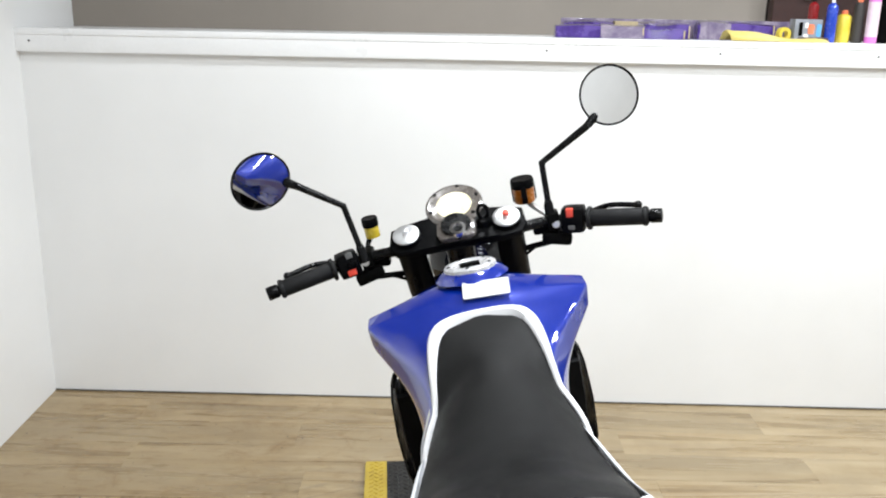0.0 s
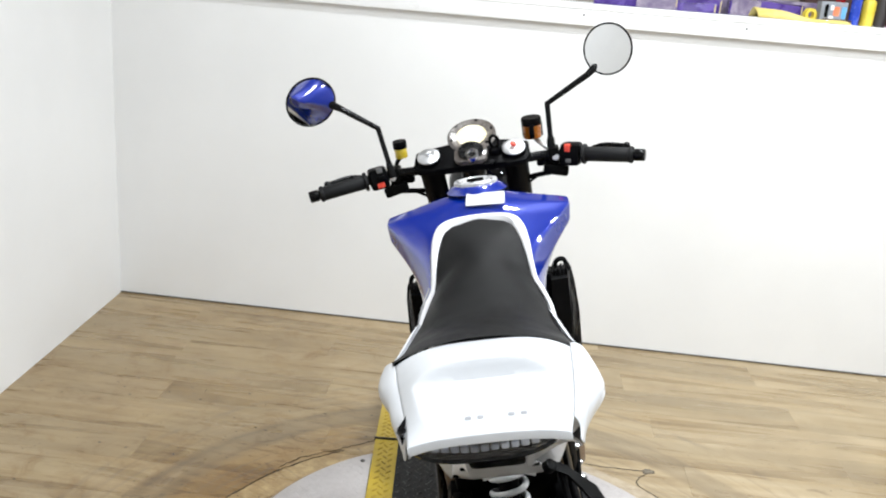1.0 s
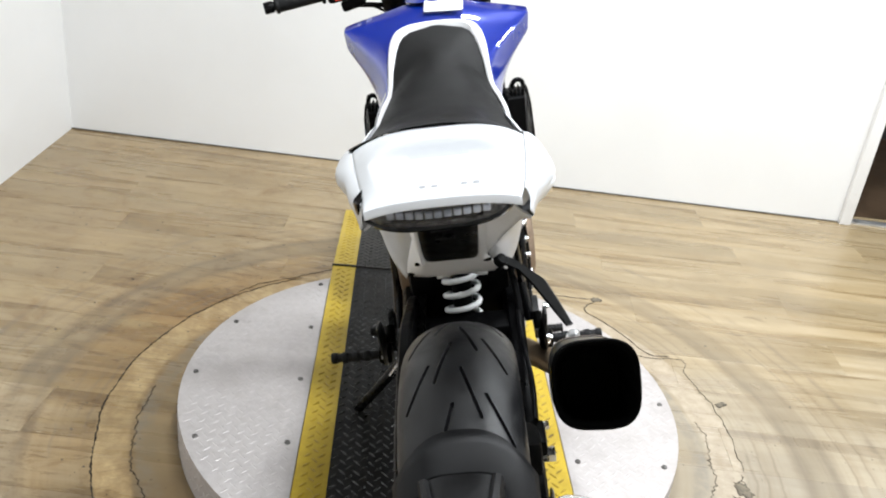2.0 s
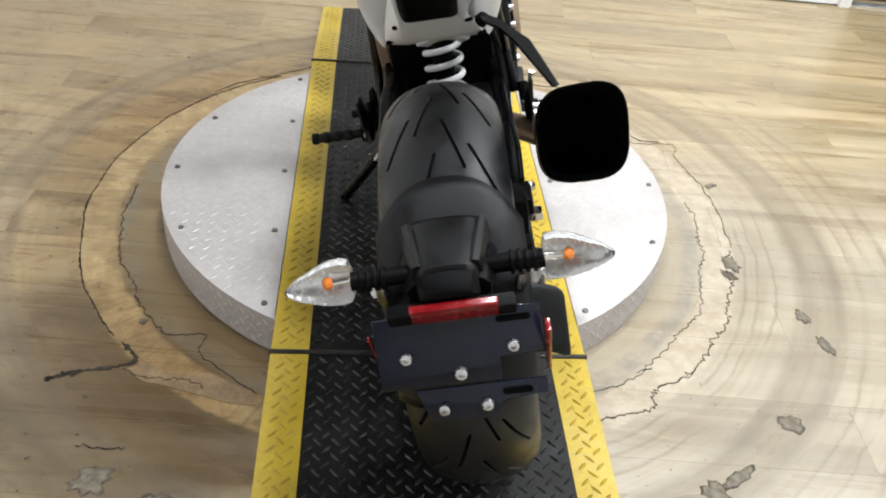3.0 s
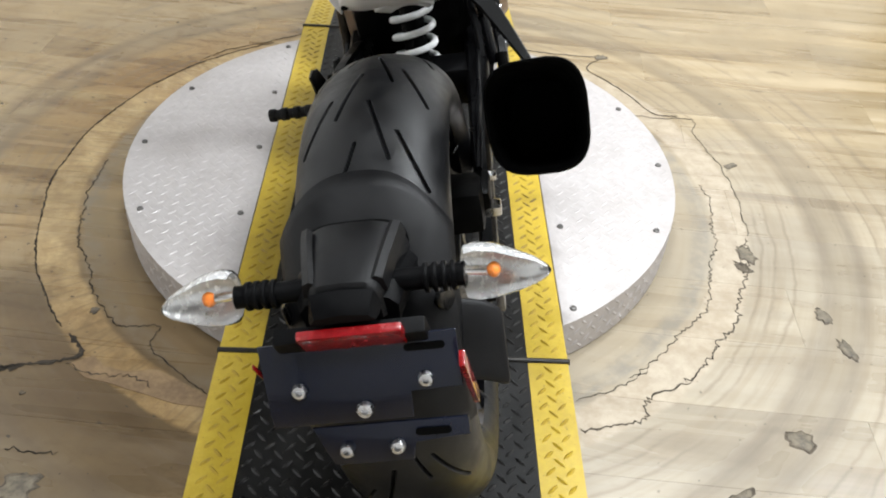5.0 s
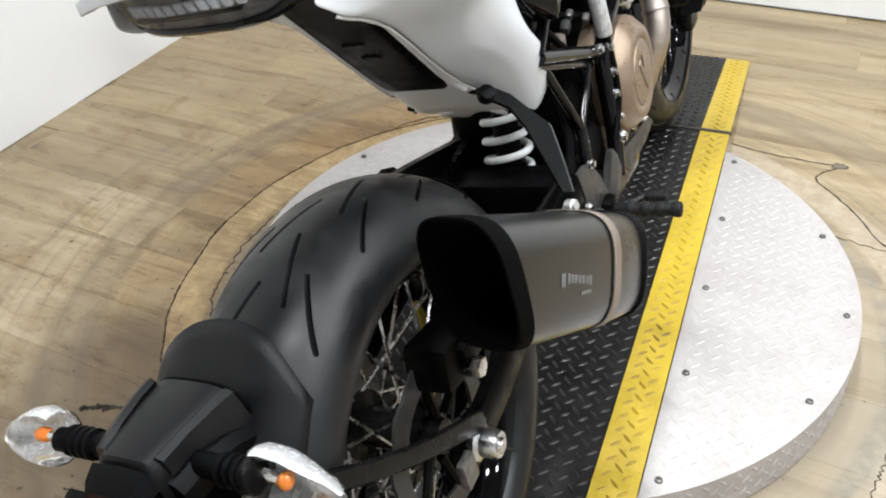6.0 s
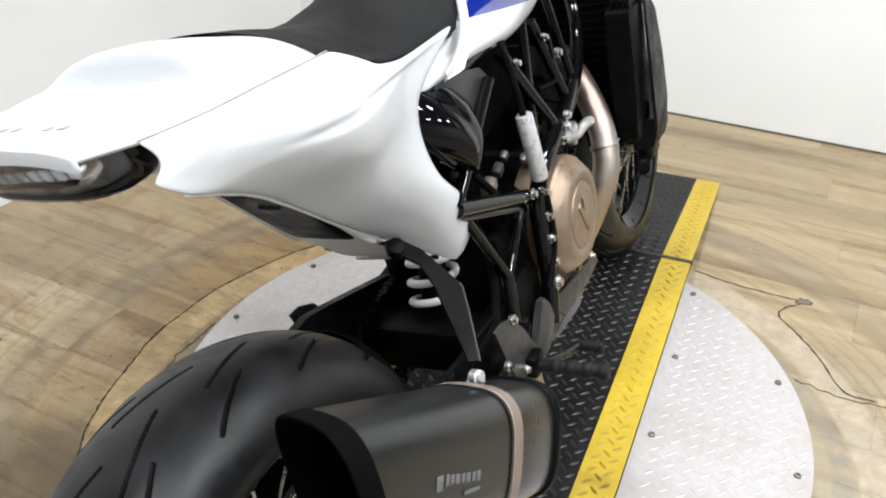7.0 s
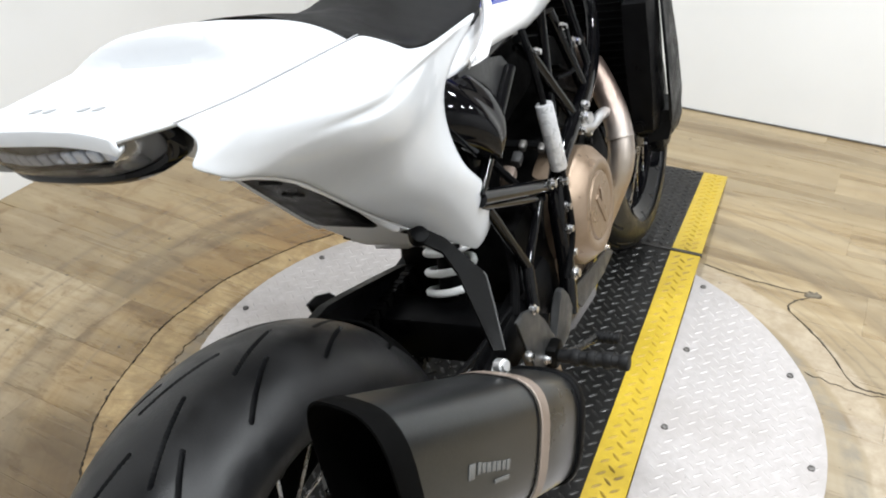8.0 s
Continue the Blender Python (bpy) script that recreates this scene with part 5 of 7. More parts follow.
bm = bmesh.new()
sheet(bm, [seat_row(t) for t in np.linspace(0, 1, 44)])
seat = part("seat", bm, SEAT_VINYL, bike, "black vinyl seat", smooth=180)
bm = bmesh.new()
COLLAR = [(x, y, settle(0, y, z)) for x, y, z in COLLAR]
half = [Vector(p) for p in COLLAR]
path = [p + Vector((seat_x(p.y), 0, 0)) for p in curve_points([Vector((-p.x, p.y, p.z)) for p in half] + half[-2::-1], 6)]
rows = []
for k, p in enumerate(path):
    ends = min(1.0, (min(k, len(path) - 1 - k) + 1) / 8)
    w = (0.0085 + 0.0125 * max(0.0, min(1.0, (p.y - 0.55) / 0.08))) * ends
    a, b = path[max(k - 1, 0)], path[min(k + 1, len(path) - 1)]
    t = Vector((b.x - a.x, b.y - a.y, 0)).normalized()
    out = Vector((-t.y, t.x, 0))
    rows.append([p - out * 0.004 - Vector((0, 0, 0.008)), p - out * 0.001 + Vector((0, 0, 0.0035)), p + out * w * 0.35 + Vector((0, 0, 0.0055)), p + out * w * 0.75 + Vector((0, 0, 0.003)), p + out * w - Vector((0, 0, 0.003)), p + out * w * 1.03 - Vector((0, 0, 0.003 + 0.011 * ends))])
sheet(bm, rows)
part("seat_collar", bm, COLLAR_WHITE, seat, "white collar strip between the seat front and the tank", smooth=60)
for s in (-1, 1):
    # grey rods beside the collar draw in the shade of its joints
    for d in (0.0095, -0.0045):
        line = curve_points([(s * (x + 0.0045), y + d * 0.8, z + 0.001) for x, y, z in COLLAR[:6]], 5)
        part("joint_shade_line", pipe(bmesh.new(), line, 0.0011, 6, straight=True), GAP_GREY, seat)

# ---- exhaust ----
def can_ring(c, axis_slope, w, h, n=36, power=3.2, cut=None):
    """A rounded-square section across the muffler's axis, which runs ahead and down."""
    pts = []
    ax = Vector((0.05, math.cos(axis_slope), -math.sin(axis_slope))).normalized()
    up = Vector((0, math.sin(axis_slope), math.cos(axis_slope)))
    up = (up - ax * up.dot(ax)).normalized()
    side = ax.cross(up)
    for k in range(n):
        a = 2 * math.pi * k / n
        cx, cz = math.cos(a), math.sin(a)
        u = math.copysign(abs(cx) ** (2 / power), cx) * w / 2
        v = math.copysign(abs(cz) ** (2 / power), cz) * h / 2
        p = Vector(c) + side * u + up * v
        if cut is not None:
            p -= ax * (cut * v + 0.42 * min(1.0, cut / 0.5) * u)
        pts.append(p)
    return pts


SLOPE = radians(32.5)
CAN_AX = Vector((0.05, math.cos(SLOPE), -math.sin(SLOPE))).normalized()
CAN_END = Vector((0.199, -0.078, 0.590))


def can_at(d, w, h, cut=0.0):
    return can_ring(CAN_END + CAN_AX * d, SLOPE, w * 0.955, h * 0.94, cut=cut)


def skinned(rings):
    b = bmesh.new()
    skin(b, rings)
    b.faces.ensure_lookup_table()
    bmesh.ops.delete(b, geom=[b.faces[len(b.faces) - 2]], context="FACES_ONLY")
    return b


bm = bmesh.new()
skin(bm, [can_at(0.012, 0.128, 0.142, 0.55), can_at(0.06, 0.130, 0.144, 0.35), can_at(0.15, 0.130, 0.146, 0.1), can_at(0.27, 0.129, 0.150), can_at(0.355, 0.120, 0.144), can_at(0.372, 0.112, 0.134), can_at(0.378, 0.09, 0.11), can_at(0.379, 0.01, 0.01)], caps=False)
can = part("muffler", bm, CAN_GREY, bike, "dark titanium muffler with a black end cap", smooth=50)
bm = bmesh.new()
skin(bm, [can_at(0.020, 0.131, 0.145, 0.55), can_at(0.000, 0.130, 0.144, 0.58), can_at(-0.010, 0.127, 0.141, 0.60), can_at(-0.011, 0.122, 0.136, 0.60), can_at(0.004, 0.118, 0.132, 0.60)], caps=False)
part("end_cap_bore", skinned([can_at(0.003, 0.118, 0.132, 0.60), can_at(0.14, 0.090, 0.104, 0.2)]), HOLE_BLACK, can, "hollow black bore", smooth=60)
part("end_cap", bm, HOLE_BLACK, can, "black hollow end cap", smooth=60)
bm = bmesh.new()
skin(bm, [can_at(0.231, 0.1315, 0.1515), can_at(0.232, 0.1335, 0.1535), can_at(0.252, 0.1330, 0.1535), can_at(0.253, 0.1295, 0.150)])
part("strap", bm, STRAP_BROWN, can, "brown metal strap")
bm = bmesh.new()
skin(bm, [can_at(0.225, 0.1325, 0.1520), can_at(0.230, 0.1325, 0.1525)])
part("strap_edge", bm, HINGE_BLACK, can)
bm = bmesh.new()
skin(bm, [can_at(0.352, 0.124, 0.148), can_at(0.354, 0.128, 0.152), can_at(0.366, 0.127, 0.151), can_at(0.367, 0.114, 0.136)])
part("front_collar", bm, BLACK_PLASTIC, can, smooth=60)
UPC = (Vector((0, math.sin(SLOPE), math.cos(SLOPE))) - CAN_AX * Vector((0, math.sin(SLOPE), math.cos(SLOPE))).dot(CAN_AX)).normalized()
SIDEC = CAN_AX.cross(UPC)
LOGO_M = Matrix((( CAN_AX.x, UPC.x, SIDEC.x, 0), (CAN_AX.y, UPC.y, SIDEC.y, 0), (CAN_AX.z, UPC.z, SIDEC.z, 0), (0, 0, 0, 1)))
for d, v, w, h in ((0.077, 0.002, 0.011, 0.014), (0.091, 0.003, 0.006, 0.011), (0.100, 0.002, 0.007, 0.009), (0.110, 0.001, 0.008, 0.009), (0.121, 0.000, 0.007, 0.009), (0.131, -0.001, 0.008, 0.009), (0.142, -0.002, 0.007, 0.009), (0.152, -0.003, 0.007, 0.010), (0.140, -0.015, 0.030, 0.004)):
    part("printed_mark", box(bmesh.new(), CAN_END + CAN_AX * d + UPC * v + SIDEC * 0.0626, (w, h, 0.0010), LOGO_M, 0.0003), LOGO_GREY, can)
bm = pipe(bmesh.new(), [CAN_END + CAN_AX * 0.385, CAN_END + CAN_AX * 0.45 + Vector((-0.01, 0, 0)), (0.18, 0.36, 0.335), (0.12, 0.48, 0.30), (0.05, 0.60, 0.27)], 0.026, 16)
part("link_pipe", bm, HEADER_METAL, bike)
bm = pipe(bmesh.new(), [(0.050, 0.985, 0.650), (0.082, 0.985, 0.610), (0.112, 0.970, 0.562), (0.142, 0.935, 0.505), (0.150, 0.905, 0.445), (0.130, 0.885, 0.385), (0.095, 0.84, 0.315), (0.05, 0.72, 0.27), (0.05, 0.58, 0.265)], 0.0245, 20, 7)
header = part("header_pipe", bm, HEADER_METAL, bike, "heat-tinted steel exhaust header")
bm = pipe(bmesh.new(), [(0.1465, 0.922, 0.488), (0.149, 0.918, 0.480)], 0.0262, 20, straight=True)
part("weld_ring", bm, HEADER_METAL, header)
bm = pipe(bmesh.new(), [(0.128, 0.948, 0.525), (0.122, 0.905, 0.535), (0.115, 0.86, 0.530), (0.105, 0.82, 0.545)], 0.010, 10)
box(bm, (0.112, 0.86, 0.535), (0.016, 0.03, 0.035), pose(0, 0, 0, 20), 0.005)
part("header_bracket", bm, ALU, header, "cast aluminium exhaust bracket")
# muffler bracket: a flat cranked plate from the tail's underside down to the can's strap
BR_TOP, BR_END = Vector((0.085, 0.268, 0.630)), Vector((0.204, 0.196, 0.506))
br_d = (BR_END - BR_TOP).normalized()
br_n = Vector((0.571, -0.341, 0.746))
br_n = (br_n - br_d * br_n.dot(br_d)).normalized()
br_w = br_n.cross(br_d)
BR_M = Matrix(((br_d.x, br_w.x, br_n.x, BR_TOP.x), (br_d.y, br_w.y, br_n.y, BR_TOP.y), (br_d.z, br_w.z, br_n.z, BR_TOP.z), (0, 0, 0, 1)))
outer = [(-0.0113, -0.0064), (-0.0095, 0.006), (-0.0048, 0.0127), (0.0179, 0.0293), (0.0552, 0.0401), (0.0775, 0.0470), (0.0830, 0.0475), (0.0870, 0.0460), (0.1195, 0.0342), (0.1720, 0.0130)]
inner = [(0.1660, 0.0000), (0.1101, 0.0097), (0.0655, 0.0171), (0.0335, 0.0158), (0.0078, -0.0021), (-0.004, -0.0085)]
bm = slab(bmesh.new(), (outer + inner)[::-1], 0.005, BR_M @ Matrix.Translation((0, 0, -0.0025)))
bracket = part("muffler_bracket", bm, ENGINE_DARK, bike, "black flat steel muffler bracket", smooth=40)
part("bracket_boss", rod(bmesh.new(), BR_M @ Vector((0.001, 0.003, -0.010)), BR_M @ Vector((0.001, 0.003, 0.006)), 0.0115, seg=20, bevel=0.002), BLACK_PLASTIC, bracket)
# paler rod along the outer edge, added to draw its bright highlight
part("bracket_edge_line", pipe(bmesh.new(), [BR_M @ Vector((x, y - 0.0008, 0.0020)) for x, y in outer[5:]], 0.0014, 8, straight=True), HEEL_GREY, bracket)
bm = lathe(bmesh.new(), [(0, 0.007), (0.005, 0.007), (0.006, 0.004), (0.0085, 0.003), (0.0085, -0.008), (0.006, -0.010)], (0.204, 0.196, 0.506), (0.9, -0.35, 0.25), 16)
box(bm, (0.196, 0.206, 0.484), (0.016, 0.018, 0.040), pose(0, 0, 0, 30), 0.005)
part("strap_clamp", bm, ALU, bracket, "bright aluminium clamp bolt")

# ---- engine ----
bm = box(bmesh.new(), (0.0, 0.66, 0.42), (0.22, 0.30, 0.24), pose(0, 0, 0, 8), 0.03)
engine = part("engine", bm, ENGINE_DARK, bike, "dark single-cylinder engine with a bronze clutch cover")
part("gearbox", box(bmesh.new(), (0.0, 0.58, 0.43), (0.20, 0.10, 0.20), None, 0.03), ENGINE_DARK, engine)
part("cylinder", box(bmesh.new(), (0.0, 0.84, 0.565), (0.16, 0.16, 0.26), pose(0, 0, 0, -24), 0.025), ENGINE_DARK, engine)
for k in range(5):
    part("cooling_fin", box(bmesh.new(), (0.0, 0.835 + 0.012 * k, 0.505 + 0.030 * k), (0.185, 0.165, 0.008), pose(0, 0, 0, -24), 0.003), ENGINE_DARK, engine)
bm = lathe(bmesh.new(), [(0.098, -0.065), (0.098, -0.006), (0.0955, 0.002), (0.079, 0.0205), (0.075, 0.0225), (0.068, 0.0225), (0.060, 0.0215), (0.057, 0.0190), (0.054, 0.0225), (0.030, 0.0235), (0.0, 0.0235)], (0.150, 0.697, 0.458), (1, 0, 0), 64)
clutch = part("clutch_cover", bm, BRONZE, engine, "round bronze-painted clutch cover")
bm = bmesh.new()
m = Matrix.Translation((0.172, 0.697, 0.458)) @ turned((1, 0, 0)) @ Matrix.Rotation(radians(20), 4, "Z")
slab(bm, [(-0.016, 0.030), (-0.006, 0.032), (0.0, 0.0), (0.006, 0.032), (0.016, 0.030), (0.005, -0.034), (-0.005, -0.034)], 0.004, m, 0.0012)
part("raised_emblem", bm, BRONZE, clutch)
for k in range(7):
    a = 2 * math.pi * k / 7 + 0.4
    p = (0.128, 0.705 + 0.103 * math.cos(a), 0.487 + 0.103 * math.sin(a))
    part("cover_bolt", nuts(bmesh.new(), p, (1, 0, 0), 0.006, 0.007), ENGINE_DARK, engine)
bm = box(bmesh.new(), (0.098, 0.72, 0.365), (0.055, 0.20, 0.10), pose(0, 0, 0, 8), 0.018)
part("crankcase_side", bm, BRONZE, engine, "bronze-painted crankcase side")
bm = box(bmesh.new(), (-0.098, 0.66, 0.45), (0.075, 0.22, 0.19), pose(0, 0, 0, 8), 0.03)
part("generator_cover", bm, BRONZE, engine)
bm = bmesh.new()
rings = []
for y, zt, zb, w in ((0.50, 0.33, 0.285, 0.130), (0.60, 0.335, 0.262, 0.138), (0.72, 0.325, 0.245, 0.134), (0.82, 0.305, 0.250, 0.118), (0.90, 0.285, 0.262, 0.085)):
    rings.append([(-w, y, zt), (-w, y, zb + 0.02), (-w * 0.6, y, zb), (w * 0.6, y, zb), (w, y, zb + 0.02), (w, y, zt), (w - 0.008, y, zt), (-w + 0.008, y, zt)])
skin(bm, rings)
part("belly_pan", bm, GLOSS_BLACK, bike, "glossy dark belly pan", smooth=45)
bm = slab(bmesh.new(), [(0.574, 0.354), (0.600, 0.362), (0.691, 0.347), (0.780, 0.330), (0.800, 0.312), (0.735, 0.304), (0.610, 0.314)], 0.004, Matrix(((0, 0, 1, 0.146), (1, 0, 0, 0), (0, 1, 0, 0), (0, 0, 0, 1))), 0.001)
part("case_guard", bm, HEEL_GREY, engine, "dark grey guard plate")
part("belly_bolt", nuts(bmesh.new(), (0.121, 0.845, 0.292), (1, 0, 0), 0.008, 0.007), STEEL, engine)
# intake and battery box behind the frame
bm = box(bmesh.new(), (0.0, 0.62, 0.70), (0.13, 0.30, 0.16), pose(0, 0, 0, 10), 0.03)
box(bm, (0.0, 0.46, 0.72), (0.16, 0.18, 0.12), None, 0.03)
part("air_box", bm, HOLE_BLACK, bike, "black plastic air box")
for s in (1, -1):
    bm = bmesh.new()
    rows = []
    for t in np.linspace(0, 1, 13):
        z = 0.802 - 0.128 * t
        y0 = 0.320 + 0.07 * t * t
        y1 = table([(0, 0.445), (0.15, 0.472), (0.4, 0.482), (0.7, 0.466), (1, 0.415)], t)
        rows.append([(s * (0.066 + 0.068 * t + 0.046 * (1 - abs(u - 0.45) / 0.55) + 0.017 * math.sin(math.pi * min(1.0, u / 0.45 if u < 0.45 else (1 - u) / 0.55)) - 0.030 * (2 * t - 1) ** 2), y0 + (y1 - y0) * u, z) for u in np.linspace(0, 1, 21)])
    sheet(bm, rows)
    part("side_cover", bm, GLOSS_BLACK, bike, "glossy black side cover", smooth=180, thick=0.004)
    bm = slab(bmesh.new(), [(0.40, 0.785), (0.462, 0.782), (0.535, 0.764), (0.552, 0.748), (0.555, 0.720), (0.500, 0.680), (0.444, 0.650), (0.40, 0.660)], 0.003, Matrix(((0, 0, s, s * 0.110), (1, 0, 0, 0), (0, 1, 0, 0), (0, 0, 0, 1))), 0.001)
    part("inner_cover", bm, HEEL_GREY, bike, "matt dark grey inner cover")

# ---- trellis frame ----
DOWN_TUBE = [(0.040, 1.02, 0.88), (0.062, 1.045, 0.79), (0.092, 1.005, 0.705), (0.115, 0.915, 0.645), (0.131, 0.808, 0.614), (0.136, 0.705, 0.589), (0.136, 0.630, 0.560), (0.137, 0.597, 0.520), (0.139, 0.590, 0.465), (0.142, 0.585, 0.405), (0.146, 0.560, 0.335)]
TUBES = [
    ((0.045, 0.95, 0.90), (0.105, 0.62, 0.785), 0.014), ((0.105, 0.62, 0.785), (0.100, 0.48, 0.776), 0.013),
    ((0.110, 0.610, 0.765), (0.133, 0.735, 0.596), 0.011), ((0.098, 0.775, 0.760), (0.126, 0.812, 0.622), 0.011), ((0.100, 0.735, 0.775), (0.128, 0.645, 0.575), 0.009),
    ((0.126, 0.366, 0.634), (0.120, 0.540, 0.745), 0.010), ((0.126, 0.366, 0.632), (0.131, 0.585, 0.545), 0.014), ((0.118, 0.372, 0.618), (0.122, 0.575, 0.530), 0.010),
    ((0.118, 0.400, 0.600), (0.130, 0.468, 0.474), 0.009), ((0.124, 0.560, 0.535), (0.130, 0.472, 0.474), 0.008), ((0.128, 0.470, 0.474), (0.140, 0.440, 0.395), 0.012),
    ((0.070, 0.900, 0.820), (0.120, 0.870, 0.640), 0.009),
]
frame_root = None
for s in (1, -1):
    bm = pipe(bmesh.new(), [(s * x, y, z) for x, y, z in DOWN_TUBE], 0.0135, 14, 5)
    if frame_root is None:
        frame_root = part("trellis_frame", bm, GLOSS_BLACK, bike, "black tubular trellis frame")
    else:
        part("frame_tube", bm, GLOSS_BLACK, frame_root)
    for a, b, r in TUBES if s > 0 else TUBES[:5]:
        part("frame_tube", pipe(bmesh.new(), [(s * a[0], a[1], a[2]), (s * b[0], b[1], b[2])], r * 0.85, 12, straight=True), GLOSS_BLACK, frame_root)
bm = rod(bmesh.new(), HEAD - FORK * 0.02, HEAD + FORK * 0.17, 0.030, seg=20)
part("steering_head", bm, FRAME_BLACK, frame_root)
for p, r in (((0.150, 0.604, 0.545), 0.009), ((0.152, 0.598, 0.505), 0.008), ((0.153, 0.592, 0.470), 0.008), ((0.154, 0.590, 0.430), 0.008), ((0.156, 0.585, 0.395), 0.011), ((0.150, 0.735, 0.596), 0.010), ((0.148, 0.748, 0.612), 0.007), ((0.148, 0.720, 0.580), 0.007), ((0.144, 0.570, 0.556), 0.008), ((0.128, 0.800, 0.700), 0.008), ((0.120, 0.770, 0.735), 0.006), ((0.122, 0.640, 0.735), 0.006)):
    part("frame_bolt", nuts(bmesh.new(), p, (1, 0, 0), r * 0.8, 0.007), STEEL, frame_root, "steel frame bolt")
bm = rod(bmesh.new(), (0.140, 0.594, 0.672), (0.146, 0.604, 0.566), 0.0130, seg=20, bevel=0.002)
hose = part("heat_sleeve", bm, CAP_SILVER, bike, "bright silver sleeve on a hose")
part("hose", pipe(bmesh.new(), [(0.120, 0.60, 0.78), (0.134, 0.590, 0.73), (0.143, 0.599, 0.62), (0.150, 0.606, 0.54), (0.154, 0.60, 0.46), (0.150, 0.56, 0.40)], 0.0055, 8), BLACK_PLASTIC, hose)
for pts, r in (([(0.09, 0.50, 0.62), (0.115, 0.53, 0.56), (0.12, 0.56, 0.50), (0.10, 0.60, 0.44)], 0.006), ([(0.08, 0.66, 0.74), (0.11, 0.70, 0.68), (0.10, 0.76, 0.62), (0.08, 0.80, 0.58)], 0.005),
               ([(0.06, 0.48, 0.60), (0.10, 0.47, 0.53), (0.115, 0.45, 0.47), (0.12, 0.42, 0.42)], 0.007), ([(0.10, 0.84, 0.72), (0.12, 0.80, 0.66), (0.11, 0.74, 0.66)], 0.004), ([(0.05, 0.62, 0.60), (0.09, 0.66, 0.58), (0.11, 0.70, 0.55)], 0.007)):
    part("cable", pipe(bmesh.new(), pts, r, 8), BLACK_PLASTIC, frame_root)
for p, mat_, s_ in (((0.095, 0.53, 0.585), STRAP_BROWN, 0.03), ((0.10, 0.56, 0.60), HEEL_GREY, 0.022), ((0.095, 0.60, 0.605), BOLT_GREY, 0.016), ((0.10, 0.66, 0.575), BOLT_GREY, 0.016), ((0.09, 0.75, 0.66), HEEL_GREY, 0.016), ((0.105, 0.545, 0.555), BOLT_GREY, 0.012)):
    part("fitting", box(bmesh.new(), p, (s_ * 0.7, s_, s_ * 0.8), pose(0, 0, 0, 25, 10, 5), s_ * 0.25), mat_, frame_root)

# shock absorber with a white spring
SH0, SH1 = Vector((0.004, 0.490, 0.545)), Vector((0.004, 0.440, 0.345))
ax = (SH1 - SH0).normalized()
bm = rod(bmesh.new(), SH0, SH1, 0.021, seg=20)
rod(bm, SH0 - ax * 0.01, SH0 + ax * 0.035, 0.036, 0.034, seg=24, bevel=0.004)
rod(bm, SH1 - ax * 0.03, SH1 + ax * 0.01, 0.034, 0.036, seg=24, bevel=0.004)
shock = part("shock_absorber", bm, ENGINE_DARK, bike, "shock absorber with a white coil spring")
u = ax.cross(Vector((1, 0, 0))).normalized()
w = ax.cross(u)
pts = [SH0 + ax * (0.022 + 0.170 * k / 132) + 0.035 * (u * math.cos(2 * math.pi * k / 24) + w * math.sin(2 * math.pi * k / 24)) for k in range(133)]
part("coil_spring", pipe(bmesh.new(), pts, 0.0062, 10, straight=True), COIL_WHITE, shock, "white painted coil spring", smooth=180)
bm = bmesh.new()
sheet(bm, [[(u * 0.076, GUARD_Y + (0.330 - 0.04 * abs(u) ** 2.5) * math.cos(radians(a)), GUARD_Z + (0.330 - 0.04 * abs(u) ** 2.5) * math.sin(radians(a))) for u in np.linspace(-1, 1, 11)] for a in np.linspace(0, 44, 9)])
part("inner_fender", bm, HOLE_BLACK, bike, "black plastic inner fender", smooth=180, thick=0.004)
bm = box(bmesh.new(), (-0.03, 0.60, 0.60), (0.14, 0.10, 0.18), None, 0.02)
part("battery_box", bm, BLACK_PLASTIC, bike)

